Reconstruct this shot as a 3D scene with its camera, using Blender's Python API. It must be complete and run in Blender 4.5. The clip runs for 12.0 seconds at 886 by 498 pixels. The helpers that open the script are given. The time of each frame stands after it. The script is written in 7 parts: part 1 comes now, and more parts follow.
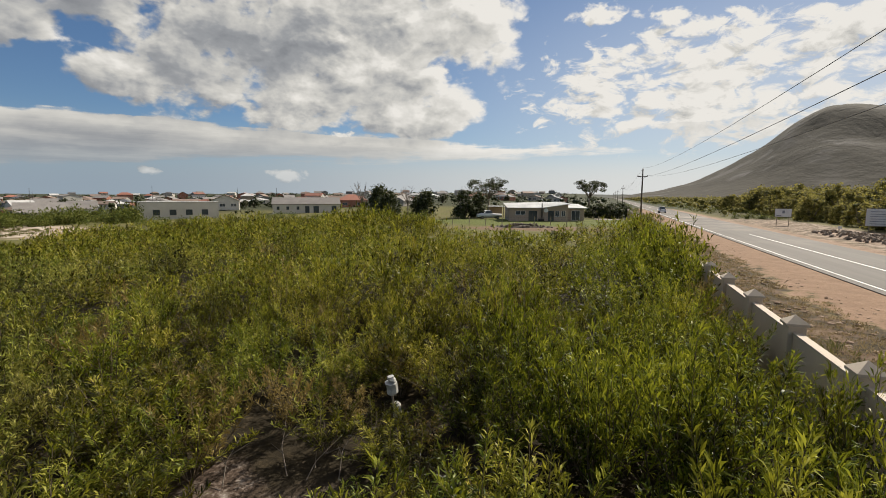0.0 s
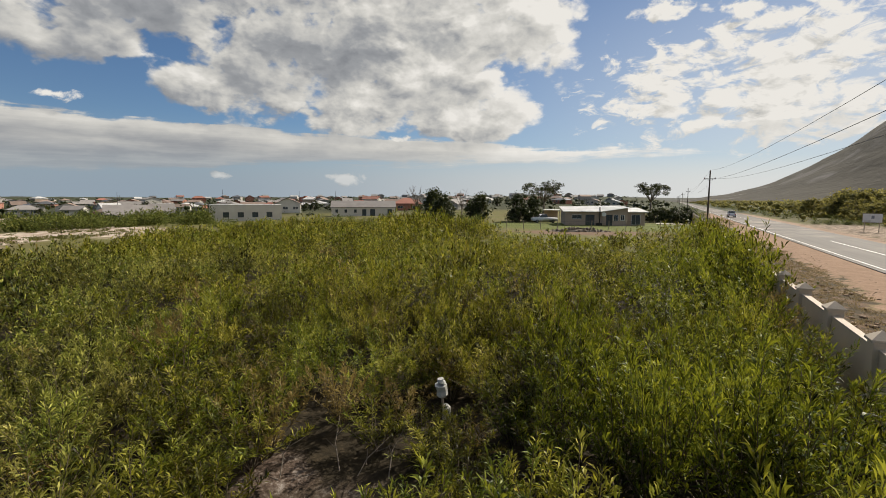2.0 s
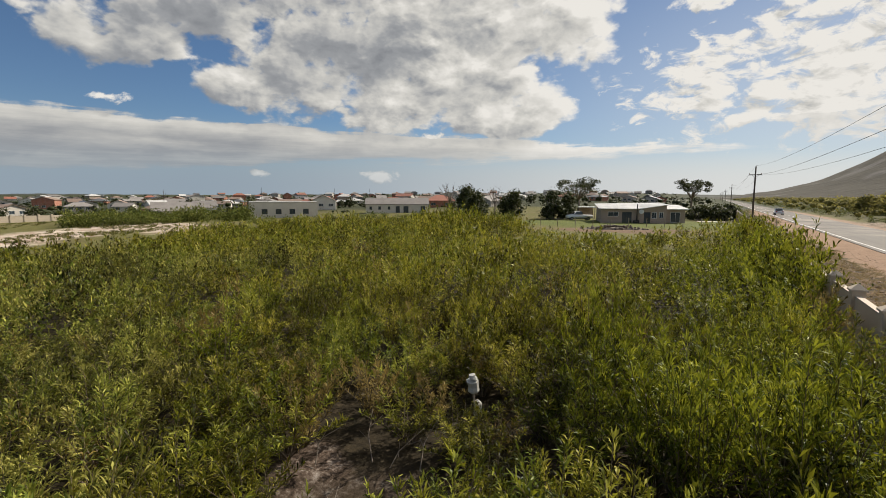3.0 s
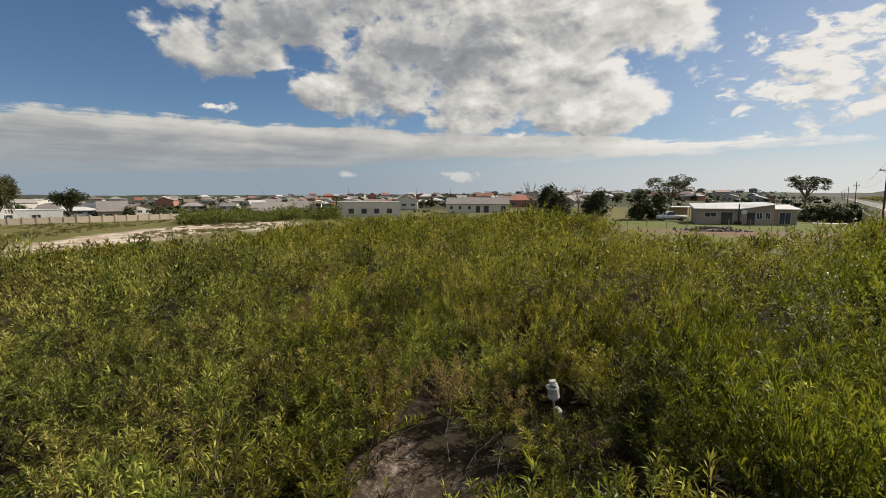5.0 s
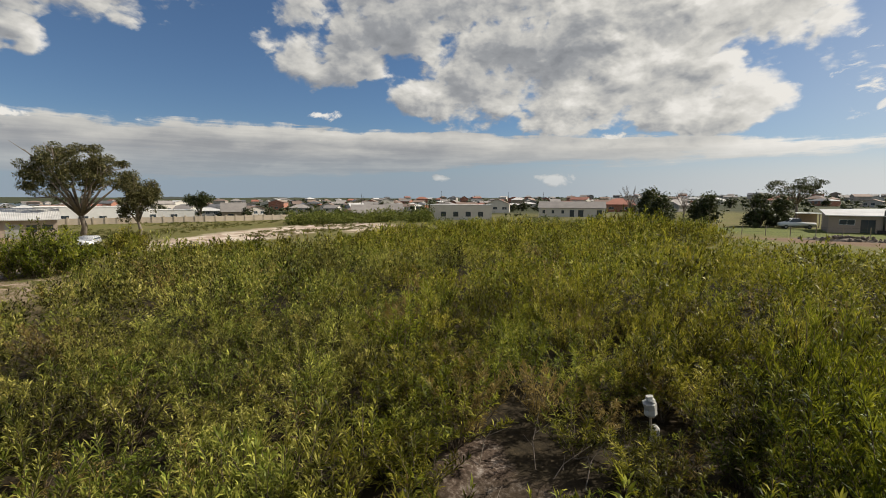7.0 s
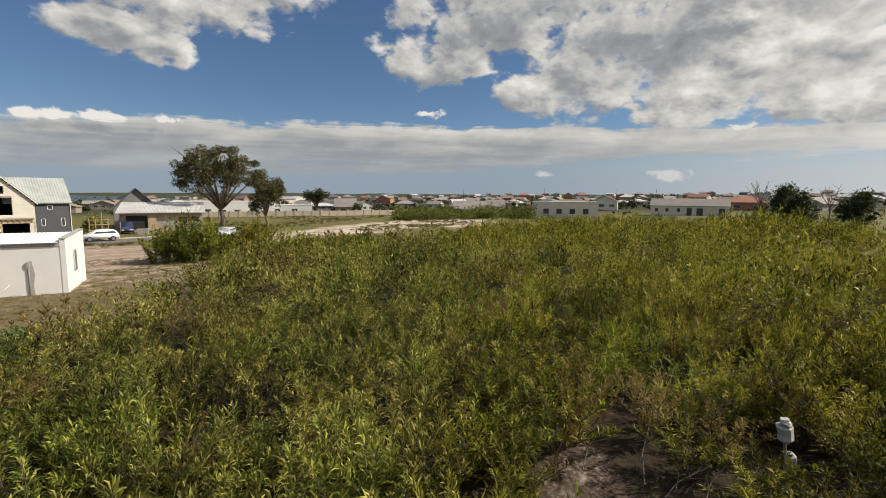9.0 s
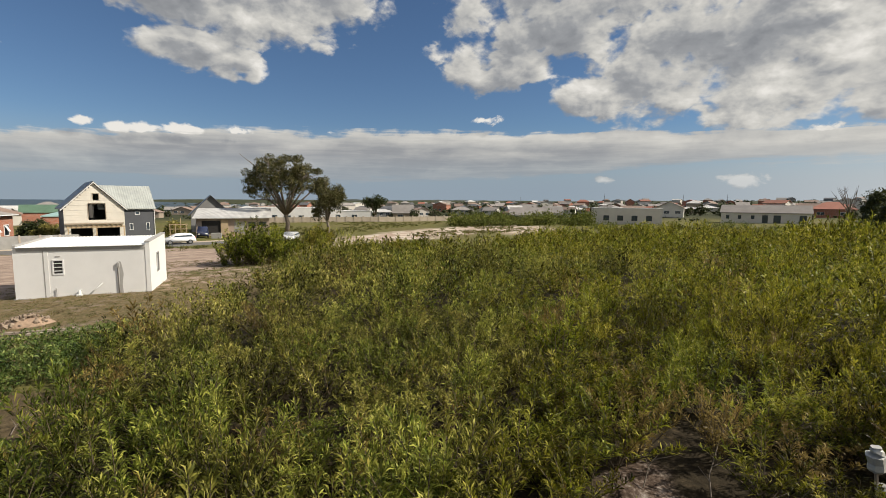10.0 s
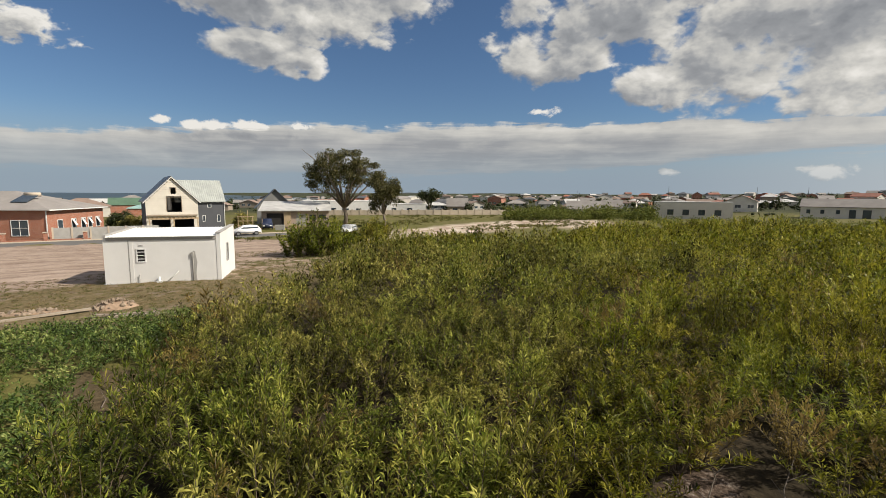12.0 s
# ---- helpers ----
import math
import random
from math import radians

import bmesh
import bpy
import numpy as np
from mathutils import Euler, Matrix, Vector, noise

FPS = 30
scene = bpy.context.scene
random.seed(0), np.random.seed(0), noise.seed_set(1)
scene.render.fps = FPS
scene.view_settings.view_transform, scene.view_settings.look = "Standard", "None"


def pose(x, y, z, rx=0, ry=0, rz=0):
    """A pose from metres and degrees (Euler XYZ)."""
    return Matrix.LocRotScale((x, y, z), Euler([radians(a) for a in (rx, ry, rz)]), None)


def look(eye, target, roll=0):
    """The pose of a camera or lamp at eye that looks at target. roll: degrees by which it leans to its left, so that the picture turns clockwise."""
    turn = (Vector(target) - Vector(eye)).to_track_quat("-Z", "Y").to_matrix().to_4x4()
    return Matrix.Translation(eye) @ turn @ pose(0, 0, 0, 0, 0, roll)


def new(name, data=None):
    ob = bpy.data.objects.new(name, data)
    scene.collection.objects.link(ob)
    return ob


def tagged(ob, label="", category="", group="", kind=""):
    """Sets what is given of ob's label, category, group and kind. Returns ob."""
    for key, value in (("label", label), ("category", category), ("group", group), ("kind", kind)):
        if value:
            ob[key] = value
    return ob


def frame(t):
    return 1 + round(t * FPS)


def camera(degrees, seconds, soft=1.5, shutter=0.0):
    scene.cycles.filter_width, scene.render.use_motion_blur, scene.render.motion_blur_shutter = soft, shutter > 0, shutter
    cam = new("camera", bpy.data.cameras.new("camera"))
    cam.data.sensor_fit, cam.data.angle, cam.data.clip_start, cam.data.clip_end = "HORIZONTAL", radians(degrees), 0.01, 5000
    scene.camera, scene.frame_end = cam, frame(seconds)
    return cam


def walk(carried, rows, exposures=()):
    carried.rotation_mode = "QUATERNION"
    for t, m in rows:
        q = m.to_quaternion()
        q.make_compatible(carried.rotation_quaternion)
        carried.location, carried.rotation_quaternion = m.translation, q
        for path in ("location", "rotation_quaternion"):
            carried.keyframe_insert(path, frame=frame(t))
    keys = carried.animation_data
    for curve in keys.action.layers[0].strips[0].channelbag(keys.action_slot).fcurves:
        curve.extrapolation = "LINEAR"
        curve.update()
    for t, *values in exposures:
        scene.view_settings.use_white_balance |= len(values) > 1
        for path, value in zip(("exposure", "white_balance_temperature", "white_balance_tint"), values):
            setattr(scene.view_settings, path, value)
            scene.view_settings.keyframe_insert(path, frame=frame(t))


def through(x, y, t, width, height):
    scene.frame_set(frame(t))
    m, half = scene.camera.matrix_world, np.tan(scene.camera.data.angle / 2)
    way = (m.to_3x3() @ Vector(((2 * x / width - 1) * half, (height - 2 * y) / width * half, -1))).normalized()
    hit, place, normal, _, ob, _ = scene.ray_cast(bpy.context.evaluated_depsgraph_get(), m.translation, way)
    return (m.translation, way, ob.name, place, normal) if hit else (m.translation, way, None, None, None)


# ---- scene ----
cam = camera(86.7, 12.0, soft=0.6)
EYE = 4.5
# seconds, metres from the hover point, degrees of yaw, pitch, roll
ROWS = [
    (0.0, -0.000, 0.000, -0.000, 0.00, -6.43, -0.18),
    (0.5, 0.029, 0.054, 0.010, 0.80, -6.50, -0.22),
    (1.0, 0.024, 0.033, 0.012, 2.35, -6.52, -0.21),
    (1.5, 0.028, 0.001, 0.016, 4.46, -6.30, -0.20),
    (2.0, 0.045, -0.048, 0.021, 6.59, -6.05, -0.21),
    (2.5, 0.061, -0.103, 0.015, 8.67, -6.19, -0.18),
    (4.5, 0.020, -0.013, 0.024, 17.23, -6.73, -0.04),
    (5.0, 0.032, -0.039, 0.030, 20.32, -6.46, 0.04),
    (5.5, 0.039, -0.093, 0.027, 23.18, -6.38, 0.02),
    (6.0, 0.050, -0.109, 0.023, 25.70, -6.35, -0.01),
    (6.5, 0.053, -0.094, 0.028, 28.41, -6.25, -0.06),
    (7.0, 0.038, -0.084, 0.028, 31.40, -6.07, -0.23),
    (9.0, -0.044, -0.123, 0.016, 43.67, -6.56, -0.42),
    (9.5, -0.046, -0.136, 0.016, 47.23, -6.17, -0.44),
    (10.0, -0.022, -0.155, 0.011, 50.47, -5.84, -0.38),
    (10.5, 0.005, -0.168, 0.001, 52.88, -6.18, -0.37),
    (11.0, -0.051, -0.152, 0.017, 54.56, -6.20, -0.38),
    (11.5, -0.062, -0.155, 0.023, 55.87, -6.42, -0.37),
    (12.0, -0.062, -0.166, 0.021, 57.09, -6.69, -0.37),
]
walk(cam, [(t, pose(x, y, EYE + z, 90 + pitch, roll, yaw)) for t, x, y, z, yaw, pitch, roll in ROWS])

# ---- light ----
SUN_RIGHT, SUN_UP = 42.0, 40.0      # degrees to the right of the first view, and above the horizon
scene.view_settings.exposure = 0.42


class Tree:
    """Short hand for node trees."""

    def __init__(self, tree):
        self.t = tree

    def node(self, kind):
        return self.t.nodes.new(kind)

    def put(self, socket, value):
        if value is None:
            return
        if isinstance(value, bpy.types.NodeSocket):
            self.t.links.new(value, socket)
        else:
            socket.default_value = value

    def m(self, op, a, b=None, c=None, clamp=False):
        n = self.node("ShaderNodeMath")
        n.operation, n.use_clamp = op, clamp
        for s, v in zip(n.inputs, (a, b, c)):
            self.put(s, v)
        return n.outputs[0]

    def vec(self, op, a, b=None, scale=None):
        n = self.node("ShaderNodeVectorMath")
        n.operation = op
        self.put(n.inputs[0], a)
        self.put(n.inputs[1], b)
        if scale is not None:
            self.put(n.inputs[3], scale)
        return n.outputs["Value"] if op in ("DOT_PRODUCT", "LENGTH", "DISTANCE") else n.outputs[0]

    def xyz(self, x, y, z=0.0):
        n = self.node("ShaderNodeCombineXYZ")
        for s, v in zip(n.inputs, (x, y, z)):
            self.put(s, v)
        return n.outputs[0]

    def split(self, v):
        n = self.node("ShaderNodeSeparateXYZ")
        self.put(n.inputs[0], v)
        return n.outputs[0], n.outputs[1], n.outputs[2]

    def step(self, x, lo, hi, a=0.0, b=1.0):
        n = self.node("ShaderNodeMapRange")
        n.interpolation_type = "SMOOTHSTEP"
        for s, v in zip(n.inputs, (x, lo, hi, a, b)):
            self.put(s, v)
        return n.outputs[0]

    def noise(self, v, scale, detail=5.0, rough=0.55, colour=False, distort=0.0):
        n = self.node("ShaderNodeTexNoise")
        self.put(n.inputs["Vector"], v)
        for k, x in (("Scale", scale), ("Detail", detail), ("Roughness", rough), ("Distortion", distort)):
            self.put(n.inputs[k], x)
        return n.outputs["Color" if colour else "Fac"]

    def mix(self, f, a, b, blend="MIX"):
        n = self.node("ShaderNodeMix")
        n.data_type, n.blend_type = "RGBA", blend
        for i, v in ((0, f), (6, a), (7, b)):
            self.put(n.inputs[i], (*v, 1.0) if isinstance(v, tuple) and len(v) == 3 else v)
        return n.outputs[2]

    def ramp(self, f, stops):
        n = self.node("ShaderNodeValToRGB")
        self.put(n.inputs[0], f)
        e = n.color_ramp.elements
        while len(e) < len(stops):
            e.new(0.5)
        for k, (p, c) in zip(e, stops):
            k.position, k.color = p, (*c, 1.0)
        return n.outputs[0]


def cloud_group():
    """Density of the clouds, and how softly they are modelled, towards an azimuth and an elevation in degrees."""
    g = bpy.data.node_groups.new("cloud_density", "ShaderNodeTree")
    g.interface.new_socket("az", in_out="INPUT", socket_type="NodeSocketFloat")
    g.interface.new_socket("el", in_out="INPUT", socket_type="NodeSocketFloat")
    g.interface.new_socket("density", in_out="OUTPUT", socket_type="NodeSocketFloat")
    g.interface.new_socket("bank", in_out="OUTPUT", socket_type="NodeSocketFloat")
    t = Tree(g)
    gi, go = t.node("NodeGroupInput"), t.node("NodeGroupOutput")
    az, el = gi.outputs[0], gi.outputs[1]
    p = t.xyz(az, t.m("MULTIPLY", el, 1.5), 3.0)
    wob = t.m("SUBTRACT", t.noise(p, 0.06, 3.0), 0.5)
    puff = t.m("SUBTRACT", t.noise(p, 0.12, 9.0, 0.55, distort=0.3), 0.5)
    bits = t.m("SUBTRACT", t.noise(p, 0.42, 7.0, 0.58, distort=0.3), 0.5)

    def billow(scale, smooth):
        """Rounded heads, as on a growing cumulus."""
        n = t.node("ShaderNodeTexVoronoi")
        n.voronoi_dimensions, n.feature = "2D", "SMOOTH_F1"
        warp = t.vec("ADD", p, t.vec("SCALE", t.vec("SUBTRACT", t.noise(p, scale * 0.9, 4.0, 0.6, True), (0.5, 0.5, 0.5)), None, 1.6 / scale))
        t.put(n.inputs["Vector"], warp)
        for k, v in (("Scale", scale), ("Detail", 2.0), ("Roughness", 0.55), ("Smoothness", smooth)):
            t.put(n.inputs[k], v)
        return t.m("SUBTRACT", 0.5, n.outputs["Distance"])

    heads = billow(0.20, 0.6)

    def oval(a, e, ra, re):
        u = t.m("DIVIDE", t.m("SUBTRACT", az, a), ra)
        w = t.m("DIVIDE", t.m("SUBTRACT", el, e), re)
        return t.m("SUBTRACT", 1.0, t.m("SQRT", t.m("ADD", t.m("MULTIPLY", u, u), t.m("MULTIPLY", w, w))))

    def most(ovals):
        out = None
        for o in ovals:
            d = oval(*o)
            out = d if out is None else t.m("MAXIMUM", out, d)
        return out

    # the great cloud with its lobes, and the one over the sea
    big = most(((16, 15.0, 25, 9.4), (3, 20.5, 14, 9.0), (4.0, 10.6, 11.0, 4.6), (38, 20.8, 15, 6.4), (18, 25, 36, 9.0), (33.5, 11.6, 5.2, 3.4), (44, 15.8, 8.0, 3.8), (73, 22.0, 19, 6.6), (78.5, 15.2, 6.0, 2.6), (73.6, 14.0, 4.2, 2.2)))
    big = t.m("ADD", t.m("MINIMUM", t.m("SUBTRACT", t.m("MULTIPLY", big, 2.4), 0.10), 1.0), t.m("ADD", t.m("MULTIPLY", puff, 2.1), t.m("ADD", t.m("MULTIPLY", bits, 0.8), t.m("MULTIPLY", heads, 0.8))))
    # small torn puffs
    small = most(((18.2, 2.5, 3.4, 1.1), (31.9, 2.6, 1.5, 0.6), (11.8, 6.9, 2.6, 0.9), (83.6, 7.0, 2.6, 0.9), (78.6, 7.2, 3.0, 0.9), (73.2, 7.4, 2.8, 0.7), (87.5, 7.5, 1.0, 0.55), (63.8, 7.8, 1.8, 0.5), (45.6, 9.5, 2.6, 0.7),
                  (-17.8, 19.3, 4.6, 1.5), (-25.0, 18.3, 2.2, 1.2), (-29.0, 17.0, 5.0, 1.6), (-41, 15.4, 7.0, 2.6), (98, 14.4, 6.0, 2.4)))
    small = t.m("ADD", t.m("SUBTRACT", t.m("MULTIPLY", small, 1.3), 0.30), t.m("ADD", t.m("MULTIPLY", puff, 1.4), t.m("ADD", t.m("MULTIPLY", bits, 3.2), t.m("MULTIPLY", heads, 0.5))))
    # the long low bank, drawn out in streaks
    streak = t.m("SUBTRACT", t.noise(t.xyz(t.m("MULTIPLY", az, 0.06), t.m("MULTIPLY", el, 0.75), 7.0), 1.0, 8.0, 0.62, distort=0.4), 0.5)
    top = t.m("ADD", t.step(az, -14.0, 36.0, 6.0, 8.3), t.m("ADD", t.m("MULTIPLY", t.step(az, 60.0, 105.0), -2.4), t.m("ADD", t.m("MULTIPLY", wob, 1.8), t.m("ADD", t.m("MULTIPLY", puff, 0.9), t.m("MULTIPLY", bits, 0.8)))))
    low = t.m("ADD", t.step(az, 0.0, 60.0, 4.2, 2.2), t.m("MULTIPLY", wob, 2.0))
    bank = t.m("MINIMUM", t.m("MULTIPLY", t.m("SUBTRACT", top, el), 0.9), t.m("MULTIPLY", t.m("SUBTRACT", el, low), 0.7))
    bank = t.m("ADD", t.m("MINIMUM", bank, 0.8), t.m("ADD", t.m("MULTIPLY", streak, 2.6), t.m("MULTIPLY", bits, 0.4)))
    bank = t.m("SUBTRACT", bank, t.step(az, -6.0, -30.0, 0.0, 1.1))
    # the broken sheet towards the sun
    cells = t.m("SUBTRACT", t.noise(t.xyz(t.m("MULTIPLY", az, 0.5), el, 1.0), 0.62, 8.0, 0.62, distort=0.5), 0.47)
    alto = t.m("ADD", t.m("MINIMUM", t.m("MULTIPLY", oval(-35, 11.4, 25, 6.4), 1.6), 0.42), t.m("ADD", t.m("MULTIPLY", cells, 3.2), t.m("MULTIPLY", heads, 0.5)))
    # scattered cumulus added over the unseen rest of the sky, for more neutral fill light
    beyond = t.m("MAXIMUM", t.step(el, 25.0, 33.0), t.step(t.m("ABSOLUTE", t.m("SUBTRACT", az, 30.0)), 82.0, 100.0))
    field = t.m("MULTIPLY", t.m("SUBTRACT", t.noise(t.xyz(az, t.m("MULTIPLY", el, 1.6), 11.0), 0.035, 7.0, 0.58), 0.46), 5.0)
    field = t.m("SUBTRACT", field, t.m("MULTIPLY", t.m("SUBTRACT", 1.0, beyond), 4.0))
    alto = t.m("MAXIMUM", alto, field)
    g.links.new(t.m("MAXIMUM", t.m("MAXIMUM", big, small), t.m("MAXIMUM", bank, alto)), go.inputs[0])
    g.links.new(t.step(t.m("SUBTRACT", bank, t.m("MAXIMUM", big, small)), -0.15, 0.15), go.inputs[1])
    return g


def build_sky():
    world = bpy.data.worlds.new("sky")
    scene.world = world
    world.use_nodes = True
    t = Tree(world.node_tree)
    t.t.nodes.clear()
    sky = t.node("ShaderNodeTexSky")
    sky.sky_type, sky.sun_disc = "NISHITA", False
    sky.sun_elevation, sky.sun_rotation = radians(SUN_UP), radians(SUN_RIGHT)
    sky.air_density, sky.dust_density, sky.ozone_density = 1.0, 0.0, 6.5
    blue = t.node("ShaderNodeBackground")
    t.put(blue.inputs[0], sky.outputs[0])
    t.put(blue.inputs[1], 0.055)
    x, y, z = t.split(t.node("ShaderNodeTexCoord").outputs["Generated"])
    az = t.m("DEGREES", t.m("ARCTAN2", t.m("MULTIPLY", x, -1.0), y))
    el = t.m("DEGREES", t.m("ARCSINE", z))
    group = cloud_group()

    def density(a, e):
        n = t.node("ShaderNodeGroup")
        n.node_tree = group
        t.put(n.inputs[0], a)
        t.put(n.inputs[1], e)
        return n.outputs

    here, bank = density(az, el)
    sunward = density(t.m("SUBTRACT", az, 1.0), t.m("ADD", el, 1.1))[0]
    belly = t.noise(t.xyz(az, t.m("MULTIPLY", el, 2.2), 21.0), 0.085, 4.0, 0.55, distort=0.4)
    cover = t.step(here, -0.05, 0.45)
    relief = t.m("MULTIPLY", t.m("SUBTRACT", here, sunward), t.m("SUBTRACT", 0.50, t.m("MULTIPLY", bank, 0.32)))
    lit = t.m("ADD", t.m("SUBTRACT", 0.64, t.m("MULTIPLY", bank, 0.10)), relief)
    thick = t.m("MULTIPLY", t.step(here, 0.25, 1.3), t.step(belly, 0.36, 0.62, 0.0, 0.50))
    lit = t.m("SUBTRACT", lit, t.m("MULTIPLY", thick, t.m("SUBTRACT", 1.0, t.m("MULTIPLY", bank, 0.5))))
    lit = t.m("ADD", lit, t.step(az, 34.0, -16.0, 0.0, 0.36), clamp=True)
    tone = t.ramp(lit, ((0.0, (0.20, 0.213, 0.235)), (0.40, (0.345, 0.355, 0.37)), (0.72, (0.64, 0.625, 0.585)), (1.0, (0.88, 0.85, 0.795))))
    white = t.node("ShaderNodeBackground")
    t.put(white.inputs[0], tone)
    t.put(white.inputs[1], 0.707)
    # pale sea haze low over the horizon
    haze = t.node("ShaderNodeBackground")
    t.put(haze.inputs[0], t.mix(t.step(az, 40.0, -30.0), (0.30, 0.37, 0.44), (0.74, 0.745, 0.73)))
    t.put(haze.inputs[1], 0.707)
    low = t.node("ShaderNodeMixShader")
    t.put(low.inputs[0], t.m("MAXIMUM", t.step(el, 9.0, 1.0, 0.0, 0.97), t.m("MULTIPLY", t.step(el, 34.0, 6.0), t.step(az, 30.0, -40.0, 0.0, 0.62))))
    t.t.links.new(blue.outputs[0], low.inputs[1])
    t.t.links.new(haze.outputs[0], low.inputs[2])
    both = t.node("ShaderNodeMixShader")
    t.put(both.inputs[0], t.m("MULTIPLY", cover, t.step(el, 1.5, 6.0, 0.45, 1.0)))
    t.t.links.new(low.outputs[0], both.inputs[1])
    t.t.links.new(white.outputs[0], both.inputs[2])
    t.t.links.new(both.outputs[0], t.node("ShaderNodeOutputWorld").inputs[0])


build_sky()
sun = new("sun", bpy.data.lights.new("sun", "SUN"))
sun.data.energy, sun.data.angle, sun.data.color = 5.0, radians(0.6), (1.0, 0.915, 0.78)
_a, _e = radians(SUN_RIGHT), radians(SUN_UP)
SUN_WAY = Vector((math.sin(_a) * math.cos(_e), math.cos(_a) * math.cos(_e), math.sin(_e)))
sun.matrix_world = look(SUN_WAY * 60, (0, 0, 0))


# ---- materials ----
def start(name):
    m = bpy.data.materials.new(name)
    m.use_nodes = True
    t = Tree(m.node_tree)
    t.t.nodes.clear()
    out = t.node("ShaderNodeOutputMaterial")
    p = t.node("ShaderNodeBsdfPrincipled")
    t.t.links.new(p.outputs[0], out.inputs[0])
    return m, t, p, out


def place(t):
    return t.node("ShaderNodeNewGeometry").outputs["Position"]


def bump(t, p, height, strength, distance):
    n = t.node("ShaderNodeBump")
    t.put(n.inputs["Strength"], strength)
    t.put(n.inputs["Distance"], distance)
    t.put(n.inputs["Height"], height)
    t.t.links.new(n.outputs[0], p.inputs["Normal"])


def surface(name, a, b=None, coarse=0.6, fine=14.0, rough=0.8, metal=0.0, relief=0.3, depth=0.004, spread=0.0):
    """A two-tone surface: blotches of coarse size, grain of fine size, relief from the grain."""
    m, t, p, _ = start(name)
    b = b or tuple(x * 0.72 for x in a)
    v = place(t)
    blot = t.noise(v, coarse, 5.0, 0.6)
    grain = t.noise(v, fine, 4.0, 0.6)
    f = t.m("ADD", t.m("MULTIPLY", t.step(blot, 0.3, 0.7), 0.65), t.m("MULTIPLY", t.step(grain, 0.3, 0.75), 0.35))
    col = t.mix(f, a, b)
    if spread:
        r = t.node("ShaderNodeObjectInfo").outputs["Random"]
        h = t.node("ShaderNodeHueSaturation")
        t.put(h.inputs["Value"], t.m("ADD", 1.0 - spread, t.m("MULTIPLY", r, 2 * spread)))
        t.put(h.inputs["Color"], col)
        col = h.outputs[0]
    t.put(p.inputs["Base Color"], col)
    t.put(p.inputs["Roughness"], t.m("ADD", rough - 0.08, t.m("MULTIPLY", grain, 0.16), clamp=True))
    t.put(p.inputs["Metallic"], metal)
    if relief:
        bump(t, p, grain, relief, depth)
    return m


def foliage(name, stops, patch=0.3, dry=(0.27, 0.165, 0.05), dry_amount=0.7, through=0.2, gloss=0.45, glow=(0.44, 0.42, 0.025), fresh=(), bushes=0.0, shine=0.13):
    """Leaves: each leaf its own shade, patches of older growth, light passing through."""
    m, t, p, out = start(name)
    g = t.node("ShaderNodeNewGeometry")
    own = g.outputs["Random Per Island"]
    at = g.outputs["Position"]
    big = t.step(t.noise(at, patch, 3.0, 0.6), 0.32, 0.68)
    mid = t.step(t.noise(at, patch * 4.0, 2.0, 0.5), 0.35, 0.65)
    # leaf and clump tones, weighted to imitate lit tops and dark sides
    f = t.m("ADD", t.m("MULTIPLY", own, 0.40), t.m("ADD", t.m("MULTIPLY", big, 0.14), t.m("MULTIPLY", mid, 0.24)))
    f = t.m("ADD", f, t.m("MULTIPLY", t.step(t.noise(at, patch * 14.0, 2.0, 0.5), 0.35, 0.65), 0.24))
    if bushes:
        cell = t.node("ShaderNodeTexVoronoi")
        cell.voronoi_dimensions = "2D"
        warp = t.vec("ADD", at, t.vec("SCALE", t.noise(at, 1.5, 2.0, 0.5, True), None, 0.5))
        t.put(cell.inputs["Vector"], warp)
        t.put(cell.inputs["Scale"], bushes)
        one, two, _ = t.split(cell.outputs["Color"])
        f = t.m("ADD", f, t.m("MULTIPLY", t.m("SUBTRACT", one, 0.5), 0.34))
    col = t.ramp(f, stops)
    if fresh:
        lush = t.m("ADD", t.noise(at, 0.3, 4.0, 0.6), t.m("MULTIPLY", t.m("SUBTRACT", two, 0.5), 0.22))
        col = t.mix(t.step(lush, 0.46, 0.60, 0.0, 0.9), col, t.ramp(f, fresh))
    old = t.step(t.noise(at, patch * 2.2, 3.0, 0.6), 0.52, 0.72, 0.05, dry_amount)
    rnd = t.node("ShaderNodeObjectInfo").outputs["Random"]
    old = t.m("MULTIPLY", old, t.step(t.m("FRACT", t.m("ADD", t.m("MULTIPLY", own, 7.13), rnd)), 0.2, 0.9))
    col = t.mix(old, col, dry)
    t.put(p.inputs["Base Color"], col)
    t.put(p.inputs["Roughness"], gloss)
    t.put(p.inputs["Specular IOR Level"], shine)
    tr = t.node("ShaderNodeBsdfTranslucent")
    t.put(tr.inputs[0], t.mix(t.m("MULTIPLY", f, 0.8), col, glow))
    mixer = t.node("ShaderNodeMixShader")
    t.put(mixer.inputs[0], through)
    t.t.links.new(p.outputs[0], mixer.inputs[1])
    t.t.links.new(tr.outputs[0], mixer.inputs[2])
    t.t.links.new(mixer.outputs[0], out.inputs[0])
    return m


def glass(name, tint=(0.03, 0.04, 0.05)):
    m, t, p, _ = start(name)
    n = t.noise(place(t), 0.7, 2.0)
    t.put(p.inputs["Base Color"], t.mix(n, tint, tuple(x * 2 for x in tint)))
    t.put(p.inputs["Roughness"], 0.06)
    t.put(p.inputs["Specular IOR Level"], 0.6)
    return m


